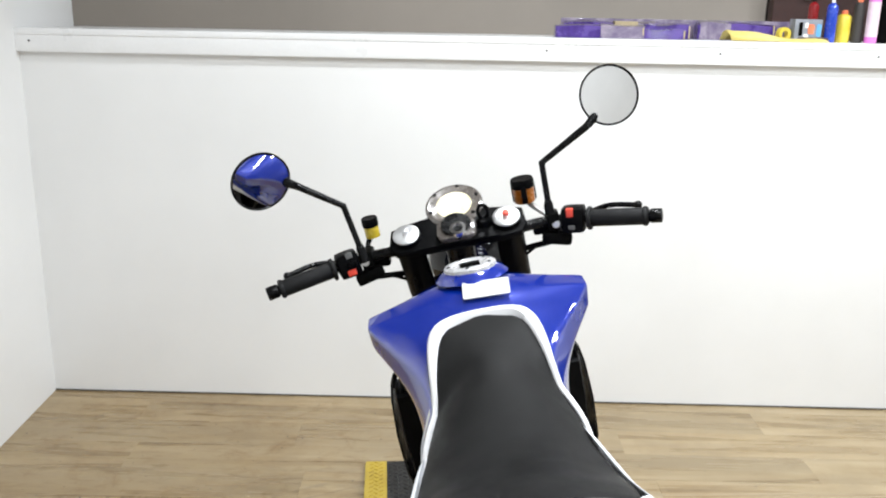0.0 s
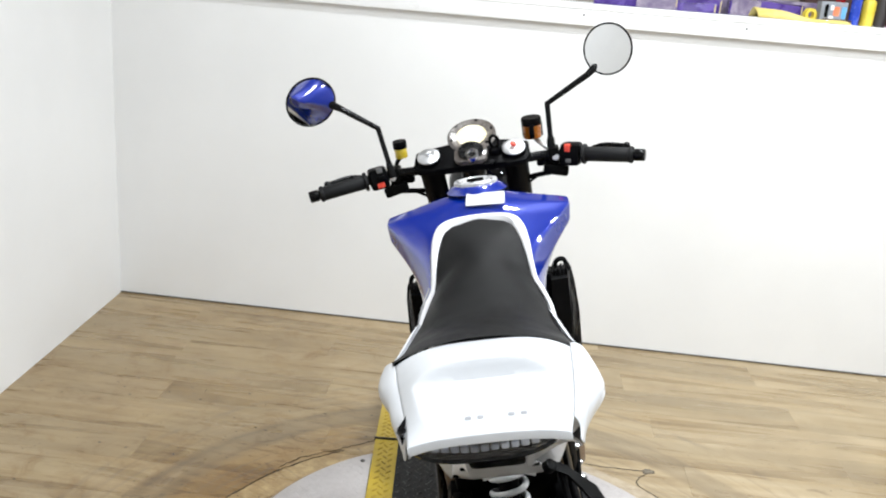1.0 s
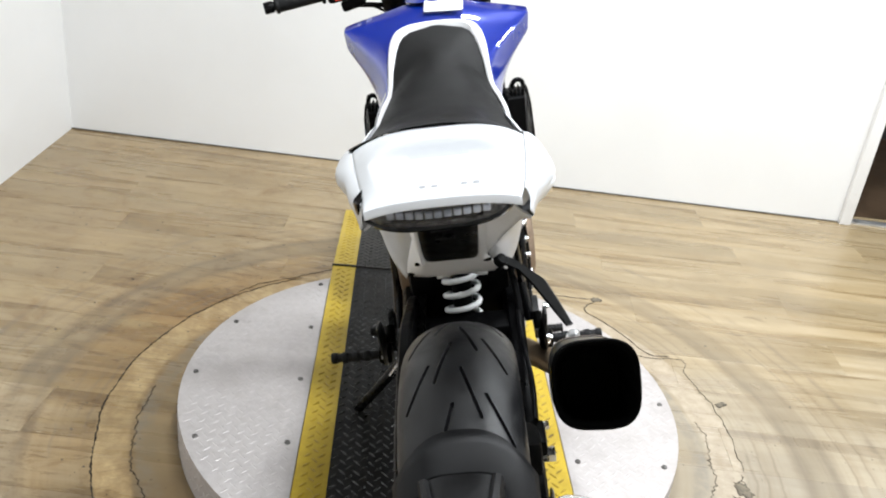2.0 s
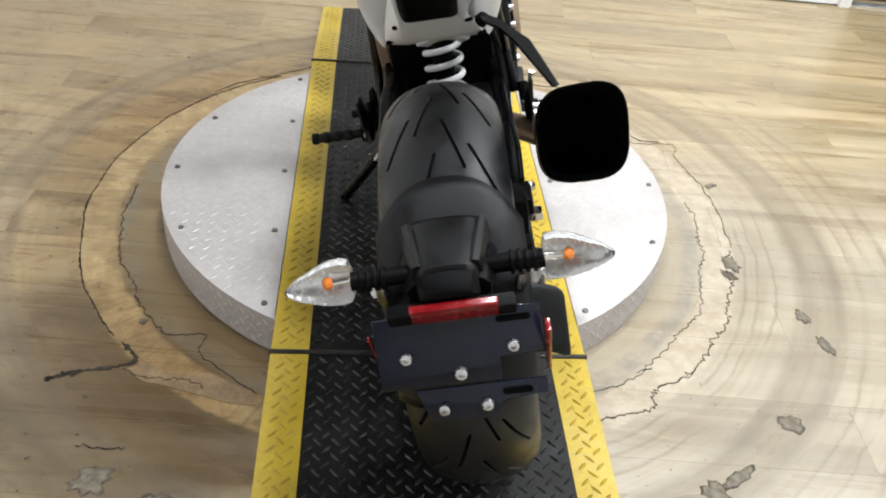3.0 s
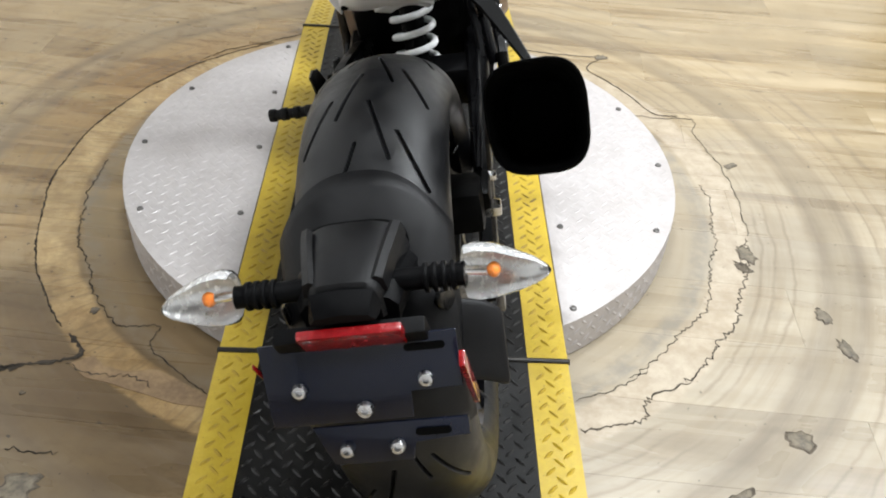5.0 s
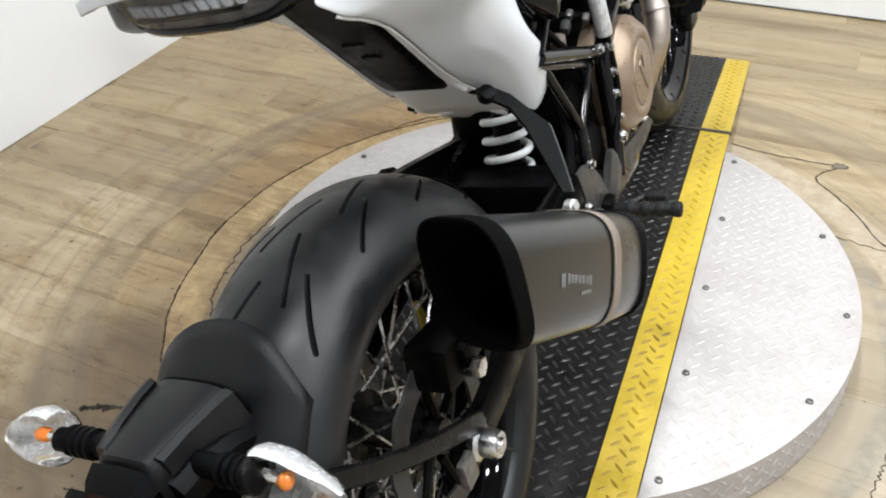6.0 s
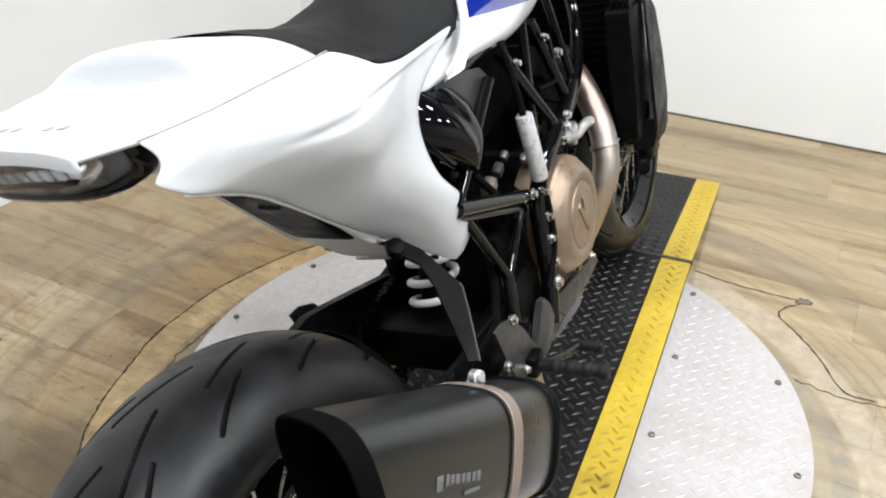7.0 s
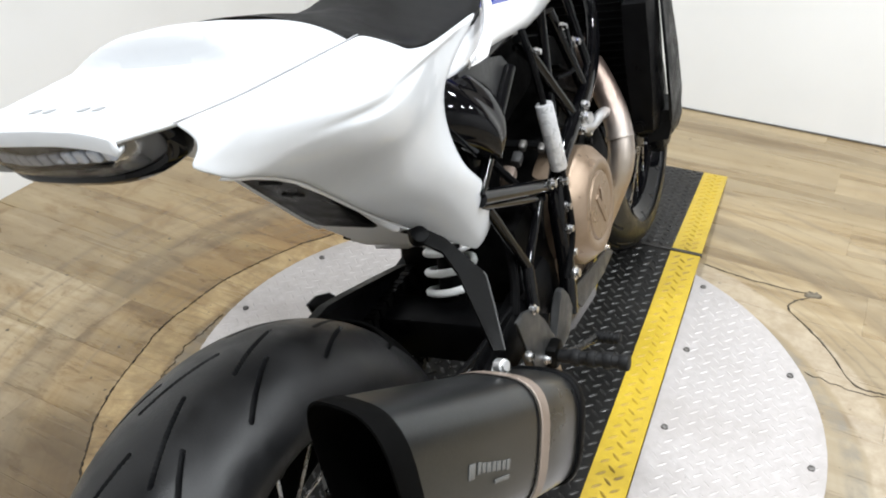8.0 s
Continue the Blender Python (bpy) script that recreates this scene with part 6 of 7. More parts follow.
# ---- foot controls and stand ----
def foot_peg(s):
    y, z = 0.410, 0.364
    bm = rod(bmesh.new(), (s * 0.175, y, z), (s * 0.280, y, z), 0.0095, seg=16, bevel=0.003)
    for k in range(4):
        x = 0.200 + 0.023 * k
        rod(bm, (s * x, y, z), (s * (x + 0.014), y, z), 0.0120, seg=16, bevel=0.003)
    peg = part("foot_peg", bm, GRIP_RUBBER, bike, "ribbed black rubber foot peg")
    bm = box(bmesh.new(), (s * 0.168, y + 0.004, z), (0.030, 0.036, 0.034), None, 0.008)
    rod(bm, (s * 0.155, y + 0.01, z + 0.02), (s * 0.155, y + 0.03, z + 0.05), 0.010, seg=10)
    part("peg_hinge", bm, ENGINE_DARK, peg)
    bm = bmesh.new()
    slab(bm, [(0.325, 0.474), (0.350, 0.474), (0.382, 0.460), (0.415, 0.420), (0.441, 0.375), (0.430, 0.352), (0.396, 0.344), (0.365, 0.366), (0.345, 0.415)], 0.004, Matrix(((0, 0, s, s * 0.163), (1, 0, 0, 0), (0, 1, 0, 0), (0, 0, 0, 1))), 0.001)
    part("heel_guard", bm, HEEL_GREY, peg, "dark grey heel guard plate")
    bm = bmesh.new()
    slab(bm, [(0.453, 0.359), (0.473, 0.326), (0.500, 0.328), (0.518, 0.336), (0.540, 0.362), (0.530, 0.390), (0.512, 0.412), (0.500, 0.412), (0.490, 0.395)], 0.012, Matrix(((0, 0, s, s * 0.150), (1, 0, 0, 0), (0, 1, 0, 0), (0, 0, 0, 1))), 0.003)
    part("peg_hanger", bm, HEEL_GREY if s > 0 else FRAME_BLACK, peg, "dull grey cast hanger" if s > 0 else "")
    for py, pz in ((0.395, 0.366), (0.342, 0.41), (0.38, 0.46))[:3 if s > 0 else 1]:
        part("guard_bolt", nuts(bmesh.new(), (s * 0.169, py, pz), (s, 0, 0), 0.0055, 0.006), STEEL, peg)
    yl, zl = (0.575, 0.283) if s > 0 else (0.580, 0.318)
    bm = pipe(bmesh.new(), [(s * 0.170, 0.425, 0.350), (s * 0.178, 0.50, 0.315), (s * 0.180, yl, zl)], 0.0065, 8)
    lever = part("foot_lever", bm, FRAME_BLACK, peg, "black brake pedal" if s > 0 else "black gear lever")
    bm = rod(bmesh.new(), (s * 0.178, yl, zl), (s * 0.220, yl, zl), 0.0085, seg=12, bevel=0.002)
    for k in range(4):
        rod(bm, (s * (0.190 + 0.008 * k), yl, zl), (s * (0.194 + 0.008 * k), yl, zl), 0.0105, seg=12)
    part("toe_peg", bm, GRIP_RUBBER, lever)


foot_peg(1)
foot_peg(-1)
bm = pipe(bmesh.new(), [(-0.115, 0.56, 0.285), (-0.20, 0.60, 0.175), (-0.292, 0.640, 0.062), (-0.312, 0.648, 0.030)], 0.012, 12, radii=(0.014, 0.010))
stand = part("side_stand", bm, FRAME_BLACK, bike, "black side stand, folded out")
bm = bmesh.new()
slab(bm, rounded(0.055, 0.075, 0.02), 0.006, Matrix.Translation((-0.335, 0.648, -0.0)) @ Matrix.Rotation(radians(12.6), 4, "Y") @ Matrix.Translation((0, 0, 0.002)))
part("stand_foot", bm, FRAME_BLACK, stand)
bm = pipe(bmesh.new(), [(-0.115, 0.53, 0.31), (-0.19, 0.585, 0.19)], 0.006, 8, straight=True)
part("stand_spring", bm, STEEL, stand)

# ---- radiator scoops ----
for s in (-1, 1):
    bm = bmesh.new()
    rings = []
    for z, y0, x0, x1 in ((0.712, 0.990, 0.158, 0.196), (0.708, 0.982, 0.156, 0.198), (0.62, 0.982, 0.152, 0.198), (0.52, 0.990, 0.152, 0.194), (0.462, 1.000, 0.154, 0.188), (0.448, 1.020, 0.158, 0.180)):
        rings.append([(s * x0, y0, z), (s * x1, y0 + 0.004, z), (s * (x1 + 0.006), y0 + 0.030, z), (s * (x1 + 0.004), y0 + 0.085, z), (s * (x0 - 0.006), y0 + 0.085, z), (s * (x0 - 0.008), y0 + 0.03, z)])
    skin(bm, rings)
    sc = part("radiator_scoop", bm, BLACK_PLASTIC, bike, "black plastic radiator scoop", smooth=30)
    # outer fin, drawn out ahead and down
    bm = bmesh.new()
    rings = []
    for z, y0, y1, x in ((0.712, 1.05, 1.09, 0.207), (0.68, 1.03, 1.11, 0.212), (0.60, 1.02, 1.12, 0.216), (0.50, 1.03, 1.14, 0.214), (0.44, 1.06, 1.15, 0.206), (0.425, 1.08, 1.13, 0.202)):
        rings.append([(s * x, y0, z), (s * (x + 0.005), y0 + 0.004, z), (s * (x + 0.003), y1, z), (s * (x - 0.006), y1, z)])
    skin(bm, rings)
    part("outer_fin", bm, BLACK_PLASTIC, sc, smooth=35)
    bm = bmesh.new()
    skin(bm, [[(s * x, y, z) for x, y in ((0.170, 1.03), (x1, 1.05), (x1 + 0.004, 1.13), (0.170, 1.14))] for z, x1 in ((0.485, 0.212), (0.45, 0.212), (0.425, 0.204))])
    part("lower_wedge", bm, BLACK_PLASTIC, sc, smooth=35)
    part("scoop_bolt", nuts(bmesh.new(), (s * 0.166, 0.990, 0.475), (s * 0.2, -0.98, 0), 0.008, 0.006), ENGINE_DARK, sc)
    for k in range(4):
        part("scoop_louvre", box(bmesh.new(), (s * (0.166 + 0.010 * k), 1.02, 0.719), (0.005, 0.05, 0.018), None, 0.002), BLACK_PLASTIC, sc)
    part("scoop_hose", pipe(bmesh.new(), [(s * 0.165, 1.04, 0.715), (s * 0.178, 1.04, 0.738), (s * 0.196, 1.045, 0.736), (s * 0.203, 1.05, 0.705)], 0.006, 8), BLACK_PLASTIC, sc)
bm = box(bmesh.new(), (0, 1.075, 0.60), (0.31, 0.035, 0.30), None, 0.006)
rad = part("radiator", bm, HOLE_BLACK, bike, "dark finned radiator")
for k in range(18):
    part("radiator_fin", box(bmesh.new(), (0, 1.0555, 0.47 + 0.015 * k), (0.28, 0.004, 0.003)), HOLE_BLACK, rad)

# ---- fork and cockpit ----
for s in (-1, 1):
    off = Vector((s * 0.102, 0, 0))
    bm = rod(bmesh.new(), HEAD + off - FORK * 0.012, HEAD + off + FORK * 0.44, 0.0290, seg=24)
    rod(bm, HEAD + off + FORK * 0.44, HEAD + off + FORK * 0.46, 0.0285, seg=24, bevel=0.003)
    leg = part("fork_tube", steered(bm), BLACK_PLASTIC, bike, "black upside-down fork tube")
    bm = rod(bmesh.new(), HEAD + off + FORK * 0.46, HEAD + off + FORK * 0.86, 0.0215, seg=20)
    part("fork_slider", bm, FRAME_BLACK, leg)
    bm = box(bmesh.new(), FRONT_AXLE + off * 0.95 + Vector((0, -0.015, 0.01)), (0.040, 0.075, 0.11), None, 0.012)
    part("axle_lug", bm, FRAME_BLACK, leg)
    bm = lathe(bmesh.new(), [(0, 0.008), (0.006, 0.008), (0.0065, 0.006), (0.021, 0.006), (0.0250, 0.005), (0.0275, 0.003), (0.0275, -0.004)], HEAD + off - FORK * 0.012, -FORK, 36)
    capo = part("fork_cap", steered(bm), ALU, leg, "polished silver fork cap")
    bm = rod(bmesh.new(), HEAD + off - FORK * 0.018, HEAD + off - FORK * 0.027, 0.0065, seg=8, bevel=0.001)
    part("adjuster", steered(bm), RED_SWITCH if s > 0 else ALU, capo, "red adjuster" if s > 0 else "")
bm = bmesh.new()
outline = [(-0.140, -0.014), (-0.128, -0.034), (-0.085, -0.040), (-0.040, -0.032), (0.040, -0.032), (0.085, -0.040), (0.128, -0.034), (0.140, -0.014), (0.136, 0.030), (0.105, 0.042), (0.05, 0.050), (-0.05, 0.050), (-0.105, 0.042), (-0.136, 0.030)]
TRIPLE = Matrix.Translation(HEAD) @ Matrix.Rotation(math.atan2(FORK.y, -FORK.z), 4, "X")
slab(bm, outline, 0.018, TRIPLE @ Matrix.Translation((0, 0, -0.016)), 0.004)
triple = part("triple_clamp", steered(bm), BLACK_PLASTIC, bike, "black top triple clamp")
bm = slab(bmesh.new(), [(x * 0.95, y * 1.1) for x, y in outline], 0.035, TRIPLE @ Matrix.Translation((0, 0, -0.21)), 0.005)
part("lower_clamp", steered(bm), FRAME_BLACK, triple)
bm = slab(bmesh.new(), rounded(0.078, 0.052, 0.012), 0.012, TRIPLE @ Matrix.Translation((0.0, -0.006, 0.002)), 0.004)
ign = part("ignition_console", steered(bm), GAUGE_RING, triple, "brownish-grey ignition console")
bm = lathe(bmesh.new(), [(0.0, 0.006), (0.008, 0.006), (0.010, 0.010), (0.016, 0.009), (0.019, 0.004), (0.019, -0.004)], TRIPLE @ Vector((0.004, -0.014, 0.013)), TRIPLE.to_3x3() @ Vector((0, -0.15, 1)), 30)
part("ignition_lock", steered(bm), CHROME, ign, "chrome ignition lock")
bm = bmesh.new()
kb = TRIPLE @ Vector((0.058, 0.006, 0.006))
lathe(bm, [(0.0, 0.010), (0.014, 0.010), (0.017, 0.0), (0.017, -0.006)], kb, TRIPLE.to_3x3() @ Vector((0, 0, 1)), 20)
part("clamp_knob", steered(bm), BLACK_PLASTIC, triple)
bm = bmesh.new()
ring = [kb + TRIPLE.to_3x3() @ Vector((0.010 * math.cos(a), 0.0, 0.026 + 0.018 * math.sin(a))) for a in np.linspace(0, 2 * math.pi, 21)]
pipe(bm, ring, 0.004, 8, straight=True)
part("key_loop", steered(bm), BLACK_PLASTIC, triple)
GA = Vector((0.0, 1.040, 1.074))
GDIR = Vector((0, -0.52, 0.85)).normalized()
bm = lathe(bmesh.new(), [(0.0, -0.030), (0.040, -0.030), (0.056, -0.018), (0.061, 0.0), (0.060, 0.012), (0.054, 0.016), (0.037, 0.012)], GA, GDIR, 56)
gauge = part("gauge", steered(bm), GAUGE_RING, bike, "round single instrument with a pale face")
bm = lathe(bmesh.new(), [(0.0, 0.0105), (0.037, 0.0105), (0.037, 0.008)], GA, GDIR, 40)
part("gauge_face", steered(bm), GAUGE_FACE, gauge, "pale yellowish display")
bm = lathe(bmesh.new(), [(0.0, 0.021), (0.030, 0.020), (0.046, 0.018), (0.053, 0.0135)], GA, GDIR, 48)
gl = part("gauge_glass", steered(bm), GLASS, gauge, "clear domed cover", smooth=180)
gl.visible_shadow = False
for k in range(6):
    a = 2 * math.pi * k / 6 + 0.3
    e1 = Vector((1, 0, 0))
    e2 = GDIR.cross(e1)
    p = GA + (e1 * math.cos(a) + e2 * math.sin(a)) * 0.051 + GDIR * 0.013
    part("gauge_stud", steered(rod(bmesh.new(), p, p + GDIR * 0.004, 0.004, seg=10)), ENGINE_DARK, gauge)
bm = box(bmesh.new(), GA - GDIR * 0.05 + Vector((0, 0.01, -0.01)), (0.06, 0.05, 0.07), pose(0, 0, 0, 30), 0.012)
part("gauge_stem", steered(bm), BLACK_PLASTIC, gauge)
# headlamp ahead of the fork
bm = lathe(bmesh.new(), [(0.0, -0.09), (0.05, -0.085), (0.080, -0.055), (0.092, 0.0), (0.093, 0.03), (0.085, 0.035), (0.0, 0.035)], (0, 1.17, 0.93), (0, 1, -0.1), 40)
part("headlamp", steered(bm), GLOSS_BLACK, bike, "round black headlamp shell")


def bar(s):
    a, b, c = Vector((s * 0.110, 0.990, 1.022)), Vector((s * 0.215, 0.990, 1.020 + 0.003 * s)), Vector((s * 0.392, 0.930, 1.005 + 0.006 * s))
    bm = pipe(bmesh.new(), [a, b, c], 0.011, 14, 4)
    hb = part("handlebar", steered(bm), FRAME_BLACK, bike, "black clip-on handlebar")
    d = (c - b).normalized()
    g0 = b + d * 0.052
    bm = rod(bmesh.new(), g0, c - d * 0.020, 0.0172, seg=24, bevel=0.002)
    rod(bm, g0 - d * 0.004, g0 + d * 0.004, 0.0235, seg=24, bevel=0.002)
    rod(bm, c - d * 0.030, c - d * 0.022, 0.0195, seg=24, bevel=0.002)
    part("grip", steered(bm), GRIP_RUBBER, hb, "black rubber grip")
    bm = rod(bmesh.new(), c - d * 0.018, c + d * 0.006, 0.0140, seg=20, bevel=0.003)
    part("bar_end", steered(bm), FRAME_BLACK, hb)
    up = Vector((0, -0.35, 0.93)).normalized()
    mx = Matrix.Translation(b + d * 0.020) @ d.to_track_quat("X", "Z").to_matrix().to_4x4()
    bm = box(bmesh.new(), (0, 0, 0), (0.046, 0.044, 0.052), mx, 0.009)
    sw_ = part("switch_pod", steered(bm), BLACK_PLASTIC, hb, "black switch pod")
    f = d.cross(Vector((0, 0, 1))).normalized() * (1 if s > 0 else -1)
    if f.y > 0:
        f = -f
    cpos = b + d * 0.018
    if s > 0:
        bm = box(bmesh.new(), cpos + f * 0.0185 + Vector((0, 0, 0.018)), (0.014, 0.012, 0.018), mx.to_3x3().to_4x4(), 0.003)
        part("kill_switch", steered(bm), RED_SWITCH, sw_, "red kill switch")
        part("starter_button", steered(box(bmesh.new(), cpos + f * 0.0215 + Vector((0, 0, -0.012)), (0.013, 0.006, 0.009), mx.to_3x3().to_4x4(), 0.002)), LOGO_GREY, sw_)
    else:
        part("horn_button", steered(box(bmesh.new(), cpos + f * 0.0215 + Vector((0, 0, -0.014)), (0.018, 0.006, 0.013), mx.to_3x3().to_4x4(), 0.002)), RED_SWITCH, sw_, "red button")
        part("dip_switch", steered(box(bmesh.new(), cpos + f * 0.0195 + Vector((0, 0, 0.022)), (0.014, 0.010, 0.012), mx.to_3x3().to_4x4(), 0.002)), LOGO_GREY, sw_)
        part("turn_switch", steered(box(bmesh.new(), cpos + f * 0.0235 + Vector((0.004, 0, 0.004)), (0.016, 0.012, 0.010), mx.to_3x3().to_4x4(), 0.003)), BLACK_PLASTIC, sw_)
    # clamp, master cylinder, lever
    bm = box(bmesh.new(), b - Vector((s * 0.022, -0.012, 0.0)), (0.026, 0.050, 0.036), None, 0.007)
    box(bm, b + Vector((-s * 0.035, 0.020, -0.012)), (0.060, 0.026, 0.030), None, 0.007)
    mc = part("master_cylinder", steered(bm), ENGINE_DARK, hb, "dark master cylinder")
    part("clamp_bolt", steered(nuts(bmesh.new(), b - Vector((s * 0.018, 0.012, 0.004)), (0, -1, 0.1), 0.006)), ALU, mc)
    bm = pipe(bmesh.new(), [b + Vector((s * 0.0, 0.035, -0.014)), b + Vector((s * 0.05, 0.055, -0.012)), b + d * 0.10 + Vector((0, 0.052, 0.012)), c + Vector((-s * 0.030, 0.048, 0.016))], 0.0055, 10)
    bmesh.ops.create_uvsphere(bm, u_segments=10, v_segments=8, radius=0.0085, matrix=Matrix.Translation(c + Vector((-s * 0.030, 0.048, 0.016))))
    part("lever", steered(bm), FRAME_BLACK, hb, "black hand lever")
    bm = pipe(bmesh.new(), [b + Vector((-s * 0.01, -0.004, -0.020)), b + Vector((-s * 0.03, 0.0, -0.040)), b + Vector((-s * 0.06, 0.01, -0.046)), b + Vector((-s * 0.10, 0.03, -0.055))], 0.0060, 8)
    box(bm, b + Vector((-s * 0.020, 0.0, -0.036)), (0.060, 0.026, 0.026), pose(0, 0, 0, 0, s * 14), 0.008)
    part("lever_pivot", steered(bm), ENGINE_DARK, mc)
    bm = pipe(bmesh.new(), [b + Vector((-s * 0.05, 0.01, -0.042)), b + Vector((-s * 0.08, 0.02, -0.06)), b + Vector((-s * 0.105, 0.05, -0.085))], 0.0032, 8)
    part("control_cable", steered(bm), BLACK_PLASTIC, hb)
    # reservoir
    big = s > 0
    rr, hh = (0.0235, 0.034) if big else (0.0165, 0.026)
    rp = Vector((0.146, 1.060, 1.058)) if big else Vector((-0.179, 1.036, 1.050))
    tilt = Vector((0, -0.10, 1)).normalized()
    bm = lathe(bmesh.new(), [(0, 0), (rr * 0.92, 0), (rr * 0.95, 0.003), (rr * 0.95, hh), (0, hh)], rp, tilt, 28)
    res = part("fluid_reservoir", steered(bm), AMBER_FLUID if big else YELLOW_FLUID, hb, "small reservoir with amber fluid" if big else "small reservoir with yellow fluid")
    bm = lathe(bmesh.new(), [(rr * 1.02, hh - 0.002), (rr * 1.05, hh + 0.002), (rr * 1.05, hh + 0.012), (rr * 0.98, hh + 0.016), (0, hh + 0.016)], rp, tilt, 28)
    if big:
        for k in range(3):
            a = 0.5 + k * 2.1
            box(bm, rp + tilt * hh * 0.5 + Vector((rr * 0.94 * math.cos(a), rr * 0.94 * math.sin(a), 0)), (0.012, 0.012, hh), None, 0.003)
    part("lid", steered(bm), BLACK_PLASTIC, res, "black lid")
    bm = pipe(bmesh.new(), [rp + Vector((0, 0, 0.004)), rp + Vector((s * 0.012, -0.006, -0.010)), b + Vector((-s * 0.020, 0.016, 0.0))], 0.0055, 8)
    part("reservoir_bracket", steered(bm), ALU if big else BLACK_PLASTIC, res)


bar(-1)
bar(1)


def mirror(pivot, knee, joint, centre, facing, label, reach=0.45, size=1.0):
    bm = pipe(bmesh.new(), [pivot, Vector(pivot).lerp(Vector(knee), 0.5), knee], 0.0062, 12, straight=True)
    pipe(bm, [knee, joint], 0.0062, 12, straight=True, radii=(0.0060, 0.0075))
    bmesh.ops.create_uvsphere(bm, u_segments=10, v_segments=8, radius=0.0064, matrix=Matrix.Translation(knee))
    side = (Vector(centre) - Vector(facing).normalized() * 0.010 - Vector(joint))
    pipe(bm, [joint, Vector(joint) + side * reach - Vector(facing).normalized() * 0.012], 0.008, 12, straight=True, radii=(0.0078, 0.010))
    lathe(bm, [(0, 0.02), (0.0075, 0.02), (0.0095, 0.012), (0.0095, -0.016), (0, -0.016)], pivot, Vector(knee) - Vector(pivot), 14)
    mir = part("mirror", bm, FRAME_BLACK, bike, label)
    bm = lathe(bmesh.new(), [(r * size, h) for r, h in ((0, -0.015), (0.034, -0.014), (0.048, -0.008), (0.0560, 0.0), (0.0560, 0.004), (0.0530, 0.005), (0.0520, 0.003))], centre, facing, 56)
    part("mirror_shell", bm, FRAME_BLACK, mir, "round black mirror shell", smooth=60)
    bm = lathe(bmesh.new(), [(r * size, h) for r, h in ((0, 0.0046), (0.012, 0.00453), (0.025, 0.00428), (0.038, 0.00386), (0.0525, 0.0032))], centre, facing, 56)
    part("mirror_glass", bm, MIRROR, mir, "round mirror glass", smooth=180)


mirror((0.190, 0.980, 1.045), (0.190, 0.972, 1.145), (0.288, 0.962, 1.200), (0.337, 0.955, 1.251), (-0.47, -0.88, 0.09), "round black-stemmed mirror", 0.45, 1.04)
mirror((-0.198, 0.995, 1.030), (-0.214, 1.000, 1.136), (-0.296, 1.004, 1.194), (-0.360, 0.985, 1.221), (0.44, -0.87, -0.32), "round black-stemmed mirror reflecting the blue tank", 0.22, 1.09)


# ---- things on the ledge ----
def on_ledge(x, y, rz=0.0):
    return BACK @ pose(x, y, LEDGE, 0, 0, rz)


PURPLE = surface("purple_film", (0.035, 0.014, 0.13), (0.075, 0.034, 0.24), 0.25, scale=14, fine=60, bump=0.4, coat=0.4)
HAZE_FILM = surface("clear_hazy_film", (0.13, 0.105, 0.18), (0.26, 0.22, 0.28), 0.2, scale=18, fine=70, bump=0.5, coat=0.5)
YELLOW_PAPER = surface("yellow_paper", (0.60, 0.48, 0.12), (0.70, 0.58, 0.22), 0.7, scale=10, bump=0.2)
CARD = surface("grey_box_card", (0.20, 0.215, 0.24), (0.30, 0.315, 0.35), 0.5, scale=20)
BLUE_CAN = surface("blue_can_paint", (0.008, 0.035, 0.34), (0.015, 0.06, 0.45), 0.25, scale=30, coat=0.5)
PINK = surface("pink_bottle_plastic", (0.62, 0.14, 0.52), (0.72, 0.22, 0.62), 0.35, scale=30)
PALE_PINK = surface("pale_pink_plastic", (0.66, 0.52, 0.60), (0.74, 0.60, 0.68), 0.4, scale=30)
YELLOW_PLASTIC = surface("yellow_bottle_plastic", (0.62, 0.48, 0.04), (0.72, 0.58, 0.08), 0.4, scale=25)
ORANGE = surface("orange_print", (0.75, 0.17, 0.07), (0.80, 0.24, 0.12), 0.5, scale=40)
LIGHT_BLUE = surface("light_blue_print", (0.10, 0.32, 0.62), (0.16, 0.42, 0.72), 0.5, scale=40)
BROWN_DARK = surface("dark_brown_board", (0.030, 0.012, 0.010), (0.050, 0.020, 0.016), 0.6, scale=12)
TAN_CARD = surface("tan_card", (0.34, 0.27, 0.15), (0.44, 0.36, 0.22), 0.6, scale=20)


